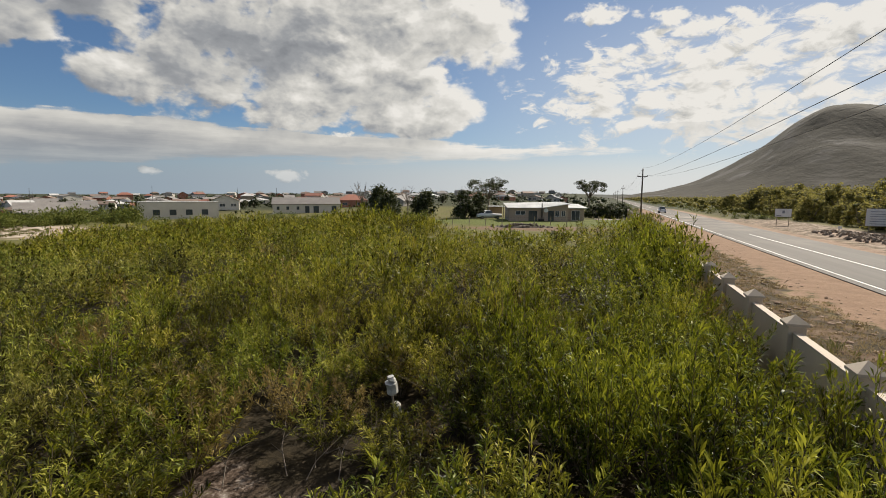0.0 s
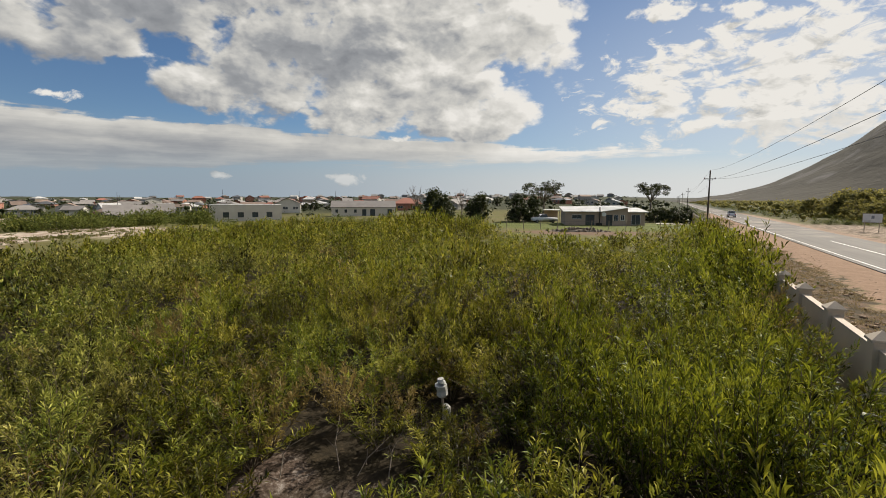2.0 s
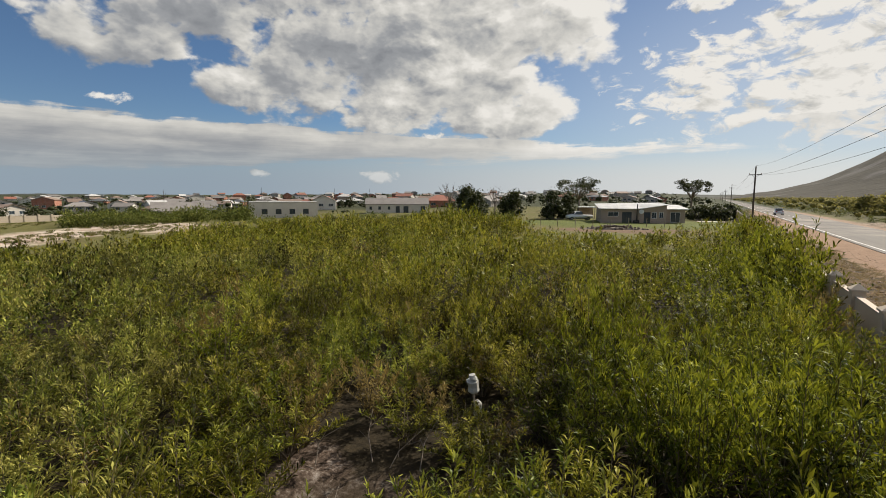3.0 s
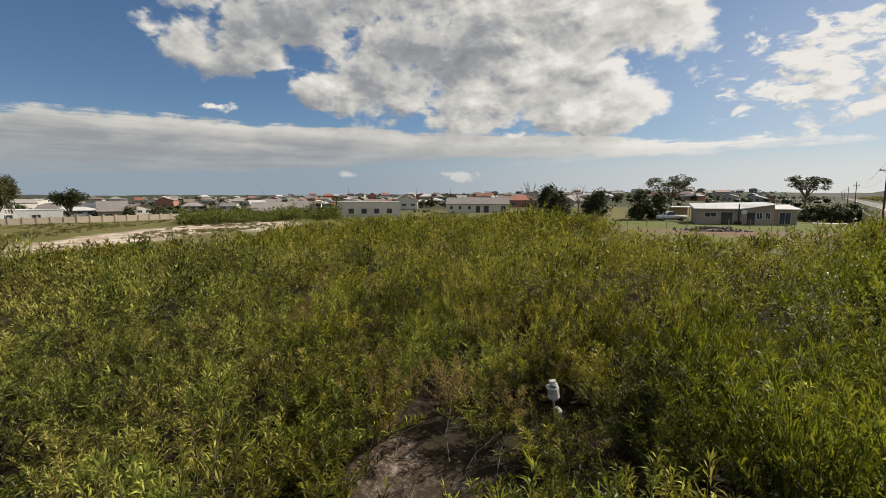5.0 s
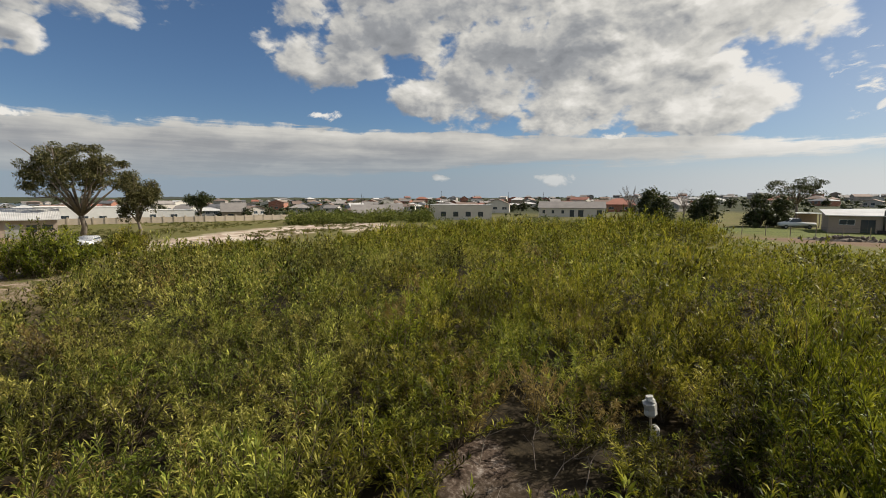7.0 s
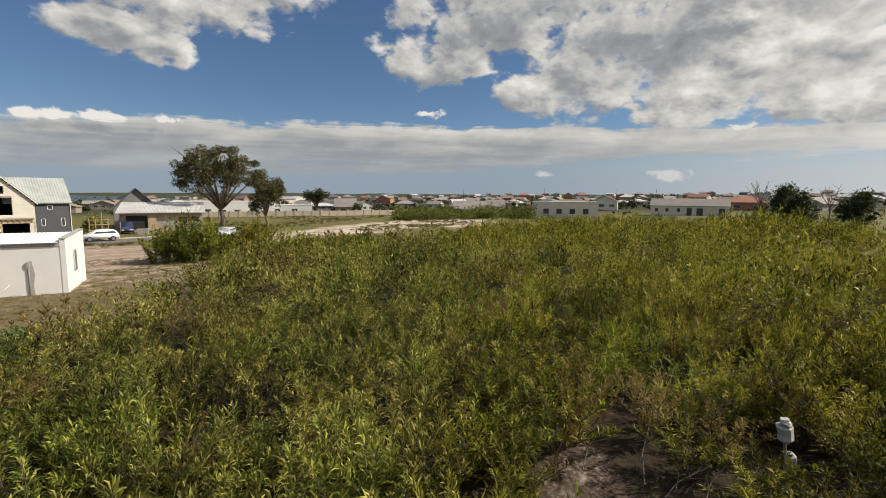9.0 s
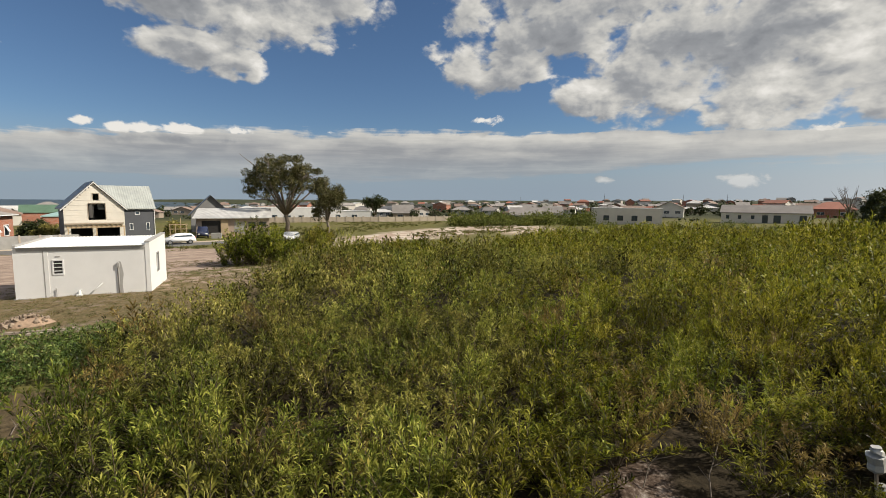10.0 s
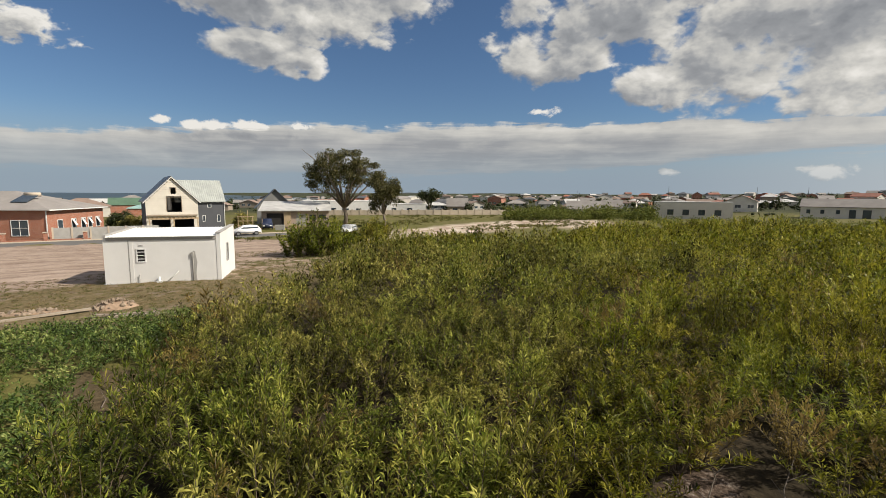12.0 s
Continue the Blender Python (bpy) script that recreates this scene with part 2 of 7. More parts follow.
def brickwork(name, a, b, mortar):
    m, t, p, _ = start(name)
    co = t.node("ShaderNodeTexCoord").outputs["Object"]
    x, y, z = t.split(co)
    n = t.node("ShaderNodeTexBrick")
    t.put(n.inputs["Vector"], t.xyz(t.m("ADD", x, y), z, 0.0))
    for k, v in (("Color1", (*a, 1)), ("Color2", (*b, 1)), ("Mortar", (*mortar, 1)), ("Scale", 1.0), ("Mortar Size", 0.008), ("Brick Width", 0.23), ("Row Height", 0.085)):
        t.put(n.inputs[k], v)
    blot = t.noise(place(t), 0.9, 4.0)
    t.put(p.inputs["Base Color"], t.mix(t.step(blot, 0.3, 0.75, 0.0, 0.4), n.outputs[0], tuple(v * 0.6 for v in a)))
    t.put(p.inputs["Roughness"], 0.85)
    bump(t, p, n.outputs["Fac"], 0.3, -0.006)
    return m


def ground_material():
    """Sand, litter and short grass, each in its own stretch of the plan with ragged borders."""
    m, t, p, _ = start("ground")
    v = place(t)
    x, y, z = t.split(v)
    rag = t.m("SUBTRACT", t.noise(v, 0.22, 6.0, 0.65), 0.5)
    fine = t.noise(v, 5.0, 6.0, 0.7)
    mid = t.noise(v, 0.9, 5.0, 0.65)
    wide = t.noise(v, 0.07, 4.0, 0.6)
    grass = t.ramp(t.m("ADD", t.m("MULTIPLY", fine, 0.5), t.m("MULTIPLY", mid, 0.5)),
                   ((0.3, (0.051, 0.056, 0.015)), (0.5, (0.106, 0.104, 0.029)), (0.68, (0.196, 0.157, 0.060))))
    straw = t.ramp(fine, ((0.3, (0.074, 0.056, 0.030)), (0.55, (0.155, 0.115, 0.063)), (0.75, (0.237, 0.185, 0.111))))
    sand = t.ramp(t.m("ADD", t.m("MULTIPLY", fine, 0.45), t.m("MULTIPLY", mid, 0.55)),
                  ((0.32, (0.163, 0.111, 0.079)), (0.5, (0.311, 0.233, 0.178)), (0.68, (0.444, 0.359, 0.289))))
    orange = t.ramp(t.m("ADD", t.m("MULTIPLY", fine, 0.5), t.m("MULTIPLY", mid, 0.5)),
                    ((0.3, (0.163, 0.100, 0.063)), (0.55, (0.252, 0.163, 0.107)), (0.75, (0.318, 0.229, 0.163))))
    # leaf litter, darkened to near black for the shade in the thicket's gaps
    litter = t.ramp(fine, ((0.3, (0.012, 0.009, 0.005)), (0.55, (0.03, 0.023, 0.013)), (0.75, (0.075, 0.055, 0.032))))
    grit = t.noise(v, 11.0, 6.0, 0.72)
    white = t.ramp(t.m("ADD", t.m("MULTIPLY", grit, 0.6), t.m("MULTIPLY", t.noise(v, 2.6, 5.0, 0.65), 0.4)), ((0.40, (0.022, 0.015, 0.010)), (0.51, (0.085, 0.06, 0.045)), (0.59, (0.20, 0.165, 0.14)), (0.7, (0.42, 0.38, 0.34))))

    pale_sand = t.mix(t.step(t.noise(v, 0.35, 5.0, 0.65), 0.42, 0.62, 0.0, 0.85), sand, (0.56, 0.49, 0.40))

    ruts = t.noise(t.xyz(t.m("MULTIPLY", x, 1.3), t.m("ADD", t.m("MULTIPLY", y, 0.10), t.m("MULTIPLY", t.noise(v, 0.12, 3.0), 2.5)), 0.0), 1.0, 5.0, 0.65)
    lot = t.mix(t.step(ruts, 0.38, 0.62), t.mix(0.45, sand, (0.16, 0.115, 0.095)), t.mix(0.30, sand, (0.42, 0.34, 0.29)))

    def oval(cx, cy, rx, ry, turn=0.0, edge=0.12, ragged=1.0):
        c, s = math.cos(radians(turn)), math.sin(radians(turn))
        dx, dy = t.m("SUBTRACT", x, cx), t.m("SUBTRACT", y, cy)
        u = t.m("DIVIDE", t.m("ADD", t.m("MULTIPLY", dx, c), t.m("MULTIPLY", dy, s)), rx)
        w = t.m("DIVIDE", t.m("SUBTRACT", t.m("MULTIPLY", dy, c), t.m("MULTIPLY", dx, s)), ry)
        r = t.m("SQRT", t.m("ADD", t.m("MULTIPLY", u, u), t.m("MULTIPLY", w, w)))
        return t.step(t.m("ADD", r, t.m("MULTIPLY", rag, ragged)), 1.0 + edge, 1.0 - edge)

    def band(value, lo, hi, edge, ragged):
        q = t.m("ADD", value, t.m("MULTIPLY", rag, ragged))
        return t.m("MULTIPLY", t.step(q, lo - edge, lo + edge), t.step(q, hi + edge, hi - edge))

    n = t.m("SUBTRACT", t.m("MULTIPLY", x, 0.943), t.m("MULTIPLY", y, 0.332))
    s = t.m("ADD", t.m("MULTIPLY", x, 0.332), t.m("MULTIPLY", y, 0.943))
    col = t.mix(t.step(wide, 0.4, 0.65), grass, t.mix(0.35, grass, straw))
    clod = t.m("ADD", n, t.m("MULTIPLY", t.m("SUBTRACT", mid, 0.5), 5.0))
    col = t.mix(band(clod, 3.9, 8.6, 0.35, 3.0), col, t.mix(t.step(mid, 0.42, 0.58), t.mix(0.25, litter, straw), t.mix(0.5, orange, litter)))
    col = t.mix(t.m("MULTIPLY", band(n, 3.9, 11.2, 0.5, 2.0), t.step(s, 75.0, 110.0)), col, t.mix(0.4, litter, grass))
    col = t.mix(band(clod, 8.7, 13.9, 0.35, 2.2), col, orange)
    col = t.mix(t.m("MULTIPLY", t.step(n, 22.0, 28.0), t.step(s, 95.0, 125.0)), col, t.mix(0.5, litter, grass))
    col = t.mix(band(n, 18.5, 22.5, 0.8, 3.0), col, t.mix(0.4, orange, sand))
    col = t.mix(t.m("MULTIPLY", band(n, 22.0, 33.0, 1.5, 5.0), band(s, 20.0, 112.0, 8.0, 18.0)), col, t.mix(t.step(mid, 0.40, 0.60), t.mix(0.45, litter, straw), sand))
    # under the thicket: litter with the shrubs' shade put into its colour
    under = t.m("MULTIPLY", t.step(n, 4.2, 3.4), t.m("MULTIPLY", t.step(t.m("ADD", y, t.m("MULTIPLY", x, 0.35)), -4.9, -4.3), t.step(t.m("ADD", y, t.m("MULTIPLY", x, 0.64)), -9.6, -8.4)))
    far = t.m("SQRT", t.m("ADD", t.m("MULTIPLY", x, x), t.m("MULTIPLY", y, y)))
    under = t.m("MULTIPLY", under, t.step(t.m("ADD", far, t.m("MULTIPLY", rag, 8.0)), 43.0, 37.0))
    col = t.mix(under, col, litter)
    col = t.mix(oval(-3.3, 6.5, 0.55, 1.1, 30, 0.3, 1.8), col, white)
    col = t.mix(oval(-2.3, 6.2, 1.1, 0.6, 10, 0.4, 2.0), col, t.mix(0.62, white, litter))
    col = t.mix(oval(-13.2, -0.8, 2.6, 1.0, 25, 0.2, 1.0), col, t.mix(0.5, straw, litter))
    wild = t.ramp(t.m("ADD", t.m("MULTIPLY", mid, 0.5), t.m("MULTIPLY", wide, 0.5)), ((0.35, (0.022, 0.028, 0.013)), (0.55, (0.05, 0.055, 0.026)), (0.7, (0.10, 0.088, 0.05))))
    col = t.mix(t.step(t.m("ADD", far, t.m("MULTIPLY", rag, 90.0)), 165.0, 215.0), col, wild)
    # the building lot and the track
    col = t.mix(oval(-29.5, -1.0, 11.5, 12.0, 0, 0.2, 1.2), col, t.mix(t.step(fine, 0.4, 0.62), t.mix(0.65, grass, straw), straw))
    col = t.mix(t.m("MULTIPLY", oval(-37, 7.0, 6.5, 7.0, 0, 0.3, 1.6), t.step(mid, 0.42, 0.58)), col, lot)
    col = t.mix(t.m("MULTIPLY", oval(-27.5, -4.0, 8.0, 7.0, 0, 0.2, 1.0), t.step(mid, 0.52, 0.62, 0.0, 0.8)), col, t.mix(0.5, sand, litter))
    col = t.mix(oval(-50.5, -15, 19.0, 26, 0, 0.06, 0.5), col, lot)
    col = t.mix(oval(-52, 8, 13.5, 9.0, 0, 0.1, 0.6), col, lot)
    col = t.mix(oval(-73, 58, 36, 8.5, 118, 0.3, 1.4), col, pale_sand)
    col = t.mix(oval(-70, 80, 26, 8.0, 140, 0.3, 1.4), col, pale_sand)
    lawn = t.ramp(fine, ((0.3, (0.05, 0.062, 0.015)), (0.5, (0.095, 0.112, 0.025)), (0.72, (0.16, 0.165, 0.045))))
    col = t.mix(oval(17, 84, 22, 12, -5, 0.1, 0.5), col, lawn)
    col = t.mix(oval(14, 66, 12, 4.0, -8, 0.25, 1.3), col, t.mix(0.4, orange, litter))
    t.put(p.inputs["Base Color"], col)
    t.put(p.inputs["Roughness"], 0.95)
    t.put(p.inputs["Specular IOR Level"], 0.15)
    bump(t, p, t.m("ADD", fine, t.m("MULTIPLY", mid, 2.0)), 0.6, 0.05)
    return m


def asphalt_material(name, a, b):
    m, t, p, _ = start(name)
    v = place(t)
    x, y, z = t.split(v)
    n = t.m("SUBTRACT", t.m("MULTIPLY", x, 0.943), t.m("MULTIPLY", y, 0.332))
    s = t.m("ADD", t.m("MULTIPLY", x, 0.332), t.m("MULTIPLY", y, 0.943))
    grain = t.noise(v, 40.0, 3.0, 0.7)
    tracks = t.noise(t.xyz(t.m("MULTIPLY", n, 1.1), t.m("MULTIPLY", s, 0.03), 0.0), 1.0, 4.0, 0.6)
    f = t.m("ADD", t.m("MULTIPLY", grain, 0.4), t.m("MULTIPLY", t.step(tracks, 0.35, 0.65), 0.6))
    dust = t.m("MULTIPLY", t.step(t.noise(v, 0.12, 5.0, 0.6), 0.45, 0.7), t.step(s, 45.0, 85.0, 0.05, 0.7))
    t.put(p.inputs["Base Color"], t.mix(dust, t.mix(f, a, b), (0.27, 0.222, 0.182)))
    t.put(p.inputs["Roughness"], t.m("ADD", 0.66, t.m("MULTIPLY", grain, 0.2)))
    t.put(p.inputs["Specular IOR Level"], 0.2)
    bump(t, p, grain, 0.35, 0.004)
    return m


def sheet_material(name, a, pitch=0.16, rough=0.45, metal=0.0, axis=0, wear=0.75):
    """Painted profiled roof sheet, ribbed along the slope."""
    m, t, p, _ = start(name)
    co = t.node("ShaderNodeTexCoord").outputs["Object"]
    c = t.split(co)[axis]
    wave = t.m("SINE", t.m("MULTIPLY", c, 2 * math.pi / pitch))
    blot = t.noise(place(t), 0.5, 5.0, 0.6)
    t.put(p.inputs["Base Color"], t.mix(t.step(blot, 0.35, 0.75), a, tuple(v * wear for v in a)))
    t.put(p.inputs["Roughness"], rough)
    t.put(p.inputs["Metallic"], metal)
    bump(t, p, wave, 0.5, 0.02)
    return m


# thicket ramps: low stops paint in shade between leaves, high stops sunlit leaves
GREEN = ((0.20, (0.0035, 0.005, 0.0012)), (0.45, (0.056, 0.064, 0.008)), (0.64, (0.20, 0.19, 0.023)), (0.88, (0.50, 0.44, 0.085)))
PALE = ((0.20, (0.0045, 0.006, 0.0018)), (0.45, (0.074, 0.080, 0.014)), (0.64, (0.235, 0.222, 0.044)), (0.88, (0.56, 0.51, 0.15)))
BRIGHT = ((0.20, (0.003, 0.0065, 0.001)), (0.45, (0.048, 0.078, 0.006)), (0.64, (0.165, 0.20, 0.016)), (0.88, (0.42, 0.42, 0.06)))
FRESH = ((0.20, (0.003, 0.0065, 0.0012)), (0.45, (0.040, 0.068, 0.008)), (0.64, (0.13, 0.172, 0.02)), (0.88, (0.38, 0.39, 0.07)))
DARK = ((0.05, (0.012, 0.018, 0.008)), (0.4, (0.03, 0.04, 0.014)), (0.7, (0.05, 0.06, 0.022)), (0.95, (0.085, 0.09, 0.035)))
OLIVE = ((0.15, (0.040, 0.044, 0.014)), (0.4, (0.136, 0.132, 0.040)), (0.65, (0.264, 0.236, 0.072)), (0.9, (0.432, 0.368, 0.136)))
MAT = dict(
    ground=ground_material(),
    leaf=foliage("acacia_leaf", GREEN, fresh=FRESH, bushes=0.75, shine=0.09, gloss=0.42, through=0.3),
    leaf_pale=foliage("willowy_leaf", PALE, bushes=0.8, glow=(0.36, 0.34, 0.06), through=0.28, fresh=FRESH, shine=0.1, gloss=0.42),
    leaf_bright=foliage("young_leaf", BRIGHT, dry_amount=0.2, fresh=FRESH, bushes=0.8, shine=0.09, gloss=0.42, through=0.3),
    leaf_dry=foliage("dry_leaf", ((0.1, (0.05, 0.036, 0.012)), (0.5, (0.17, 0.125, 0.036)), (0.9, (0.36, 0.27, 0.09))), through=0.3, glow=(0.35, 0.26, 0.08)),
    leaf_dark=foliage("tree_leaf", DARK, patch=0.5, dry=(0.10, 0.08, 0.04), dry_amount=0.35, through=0.25, glow=(0.12, 0.13, 0.03)),
    leaf_olive=foliage("roadside_leaf", OLIVE, patch=0.2, dry=(0.20, 0.15, 0.06), dry_amount=0.4, through=0.4, gloss=0.85, glow=(0.48, 0.42, 0.10)),
    leaf_gum=foliage("gum_leaf", ((0.1, (0.014, 0.017, 0.007)), (0.4, (0.05, 0.055, 0.02)), (0.65, (0.115, 0.108, 0.042)), (0.9, (0.24, 0.20, 0.095))), patch=0.4, dry_amount=0.3, through=0.25, glow=(0.15, 0.15, 0.04)),
    leaf_scrub=foliage("scrub_leaf", ((0.12, (0.010, 0.018, 0.005)), (0.4, (0.06, 0.085, 0.016)), (0.65, (0.15, 0.17, 0.032)), (0.9, (0.32, 0.31, 0.08))), dry_amount=0.35, through=0.25, gloss=0.75, glow=(0.2, 0.22, 0.05)),
    # top stop of low_leaf raised as painted highlights
    leaf_low=foliage("low_leaf", ((0.15, (0.006, 0.014, 0.004)), (0.4, (0.045, 0.085, 0.02)), (0.65, (0.12, 0.17, 0.042)), (0.9, (0.32, 0.34, 0.12))), dry_amount=0.15),
    straw=foliage("dry_grass", ((0.05, (0.06, 0.05, 0.025)), (0.4, (0.15, 0.115, 0.06)), (0.7, (0.23, 0.18, 0.10)), (0.95, (0.40, 0.32, 0.19))), through=0.45, gloss=0.7, glow=(0.36, 0.27, 0.13)),
    grass=foliage("green_grass", ((0.05, (0.04, 0.05, 0.016)), (0.4, (0.08, 0.095, 0.026)), (0.7, (0.13, 0.125, 0.04)), (0.95, (0.22, 0.18, 0.08))), through=0.3, gloss=0.65, glow=(0.2, 0.18, 0.05)),
    stem=surface("stem", (0.13, 0.095, 0.06), (0.06, 0.045, 0.03), 2.0, 30.0, 0.85),
    earth=surface("brown_earth", (0.34, 0.24, 0.165), (0.18, 0.125, 0.085), 1.5, 12.0, 0.95, depth=0.02, relief=0.6),
    dead_wood=surface("dead_wood", (0.20, 0.165, 0.135), (0.11, 0.09, 0.07), 2.0, 20.0, 0.9),
    bark=surface("bark", (0.23, 0.19, 0.15), (0.10, 0.08, 0.06), 1.2, 9.0, 0.9, depth=0.02, relief=0.6),
    plaster=surface("beige_plaster", (0.58, 0.47, 0.35), (0.49, 0.395, 0.29), 0.7, 40.0, 0.85, depth=0.003),
    coping=surface("pale_coping", (0.50, 0.42, 0.33), (0.40, 0.335, 0.26), 0.8, 30.0, 0.8),
    asphalt=asphalt_material("asphalt", (0.054, 0.046, 0.039), (0.094, 0.082, 0.071)),
    street=asphalt_material("street_asphalt", (0.107, 0.104, 0.100), (0.151, 0.148, 0.142)),
    paint=surface("road_paint", (0.78, 0.77, 0.74), (0.5, 0.49, 0.47), 1.5, 30.0, 0.7),
    white_wall=surface("white_plaster", (0.70, 0.69, 0.67), (0.63, 0.62, 0.60), 0.8, 45.0, 0.8, spread=0.06),
    cream_wall=surface("cream_plaster", (0.58, 0.55, 0.49), (0.50, 0.47, 0.42), 0.6, 40.0, 0.85, spread=0.12),
    pale_wall=surface("pale_plaster", (0.46, 0.42, 0.375), (0.38, 0.35, 0.31), 0.6, 40.0, 0.85, spread=0.15),
    brown_wall=surface("brown_plaster", (0.30, 0.245, 0.19), (0.24, 0.195, 0.15), 0.6, 40.0, 0.85),
    tan_wall=surface("taupe_block", (0.40, 0.315, 0.25), (0.33, 0.26, 0.21), 0.5, 30.0, 0.9),
    grey_wall=surface("grey_plaster", (0.22, 0.22, 0.215), (0.17, 0.17, 0.168), 0.6, 40.0, 0.85),
    slate_board=surface("slate_grey_board", (0.075, 0.08, 0.09), (0.06, 0.063, 0.072), 0.6, 30.0, 0.7),
    cream_board=surface("cream_board", (0.60, 0.56, 0.485), (0.52, 0.485, 0.42), 0.7, 30.0, 0.7),
    brick=brickwork("red_brick", (0.36, 0.135, 0.075), (0.29, 0.10, 0.06), (0.38, 0.30, 0.25)),
    roof_white=sheet_material("white_sheet", (0.80, 0.80, 0.78), wear=0.9),
    roof_pale=sheet_material("pale_sheet", (0.52, 0.51, 0.49), pitch=0.2),
    roof_green_grey=sheet_material("sage_grey_sheet", (0.36, 0.38, 0.36), pitch=0.3),
    roof_dark=sheet_material("dark_grey_sheet", (0.11, 0.11, 0.112), pitch=0.2, rough=0.4),
    roof_grey=surface("grey_tile", (0.24, 0.22, 0.205), (0.17, 0.155, 0.145), 0.5, 8.0, 0.8, spread=0.2),
    roof_red=surface("red_tile", (0.31, 0.125, 0.085), (0.22, 0.09, 0.06), 0.5, 8.0, 0.8, spread=0.25),
    roof_brown=surface("brown_tile", (0.23, 0.165, 0.13), (0.17, 0.12, 0.095), 0.5, 8.0, 0.8, spread=0.25),
    green_sheet=sheet_material("green_sheet", (0.10, 0.17, 0.11)),
    teal_sheet=sheet_material("teal_sheet", (0.28, 0.42, 0.40)),
    glass=glass("window_glass"),
    # near-black: the shade of unlit rooms put into the colour
    dark=surface("dark_interior", (0.03, 0.027, 0.025), (0.02, 0.018, 0.017), 1.0, 10.0, 0.9),
    frame_white=surface("white_frame", (0.75, 0.75, 0.74), None, 1.0, 20.0, 0.5),
    frame_dark=surface("dark_frame", (0.07, 0.065, 0.06), None, 1.0, 20.0, 0.5),
    timber=surface("raw_timber", (0.46, 0.35, 0.22), (0.34, 0.25, 0.15), 2.0, 25.0, 0.8),
    old_timber=surface("weathered_timber", (0.36, 0.30, 0.23), (0.24, 0.195, 0.15), 2.0, 25.0, 0.9),
    pole=surface("creosoted_pole", (0.085, 0.065, 0.05), (0.05, 0.04, 0.032), 2.0, 20.0, 0.85),
    wire=surface("wire", (0.05, 0.05, 0.05), None, 1.0, 10.0, 0.5),
    porcelain=surface("porcelain", (0.30, 0.16, 0.10), None, 1.0, 10.0, 0.3),
    pvc=surface("white_pipe", (0.70, 0.70, 0.68), (0.55, 0.55, 0.53), 2.0, 20.0, 0.5),
    cement=surface("cement_render", (0.36, 0.35, 0.33), (0.28, 0.27, 0.255), 1.5, 30.0, 0.9),
    stone=surface("sandstone_rubble", (0.29, 0.225, 0.165), (0.17, 0.13, 0.095), 2.5, 8.0, 0.95, depth=0.02),
    car_white=surface("white_car_paint", (0.78, 0.78, 0.78), (0.72, 0.72, 0.72), 0.8, 4.0, 0.25, relief=0),
    car_silver=surface("silver_car_paint", (0.55, 0.56, 0.56), (0.5, 0.5, 0.5), 0.8, 4.0, 0.28, metal=0.4, relief=0),
    car_blue=surface("navy_car_paint", (0.03, 0.04, 0.08), (0.025, 0.03, 0.06), 0.8, 4.0, 0.25, relief=0),
    tyre=surface("tyre", (0.03, 0.03, 0.03), None, 2.0, 20.0, 0.85),
    rim=surface("rim", (0.4, 0.4, 0.41), None, 2.0, 20.0, 0.35, metal=0.8),
    tail=surface("tail_light", (0.4, 0.02, 0.015), None, 2.0, 20.0, 0.3, relief=0),
    lamp=surface("head_light", (0.7, 0.7, 0.68), None, 2.0, 20.0, 0.15, relief=0),
    sign_white=surface("sign_white", (0.76, 0.76, 0.74), (0.62, 0.62, 0.60), 0.8, 20.0, 0.55),
    sign_grey=surface("sign_print", (0.25, 0.27, 0.30), None, 0.8, 20.0, 0.6),
    plastic=surface("cloudy_plastic", (0.48, 0.47, 0.44), (0.34, 0.33, 0.30), 6.0, 30.0, 0.4),
    orange_mesh=surface("orange_mesh", (0.75, 0.17, 0.06), None, 2.0, 20.0, 0.6),
    far_scrub=surface("far_scrub", (0.022, 0.028, 0.02), (0.035, 0.038, 0.026), 0.004, 0.06, 0.95, relief=0),
)


def sea_material():
    m, t, p, _ = start("sea")
    n = t.noise(place(t), 0.01, 6.0, 0.6)
    t.put(p.inputs["Base Color"], t.mix(n, (0.03, 0.05, 0.065), (0.05, 0.075, 0.09)))
    t.put(p.inputs["Roughness"], 0.55)
    bump(t, p, n, 0.4, 1.0)
    return m


MAT["sea"] = sea_material()


def mountain_material():
    """Grey rock bands and outcrops above dark fynbos slopes."""
    m, t, p, _ = start("mountain")
    v = place(t)
    x, y, z = t.split(v)
    stretched = t.xyz(x, y, t.m("MULTIPLY", z, 0.7))
    bands = t.noise(stretched, 0.008, 5.0, 0.62, distort=0.8)
    fine = t.noise(v, 0.05, 3.0, 0.6)
    low = t.noise(v, 0.004, 4.0)
    scrub = t.mix(fine, (0.045, 0.042, 0.035), (0.081, 0.073, 0.058))
    rock = t.mix(fine, (0.072, 0.068, 0.063), (0.180, 0.169, 0.158))
    f = t.m("MULTIPLY", t.step(bands, 0.50, 0.62), t.step(low, 0.40, 0.58))
    t.put(p.inputs["Base Color"], t.mix(f, scrub, rock))
    t.put(p.inputs["Roughness"], 0.95)
    t.put(p.inputs["Specular IOR Level"], 0.1)
    bump(t, p, t.m("ADD", bands, t.m("MULTIPLY", fine, 0.35)), 0.5, 9.0)
    return m


MAT["rock"] = mountain_material()


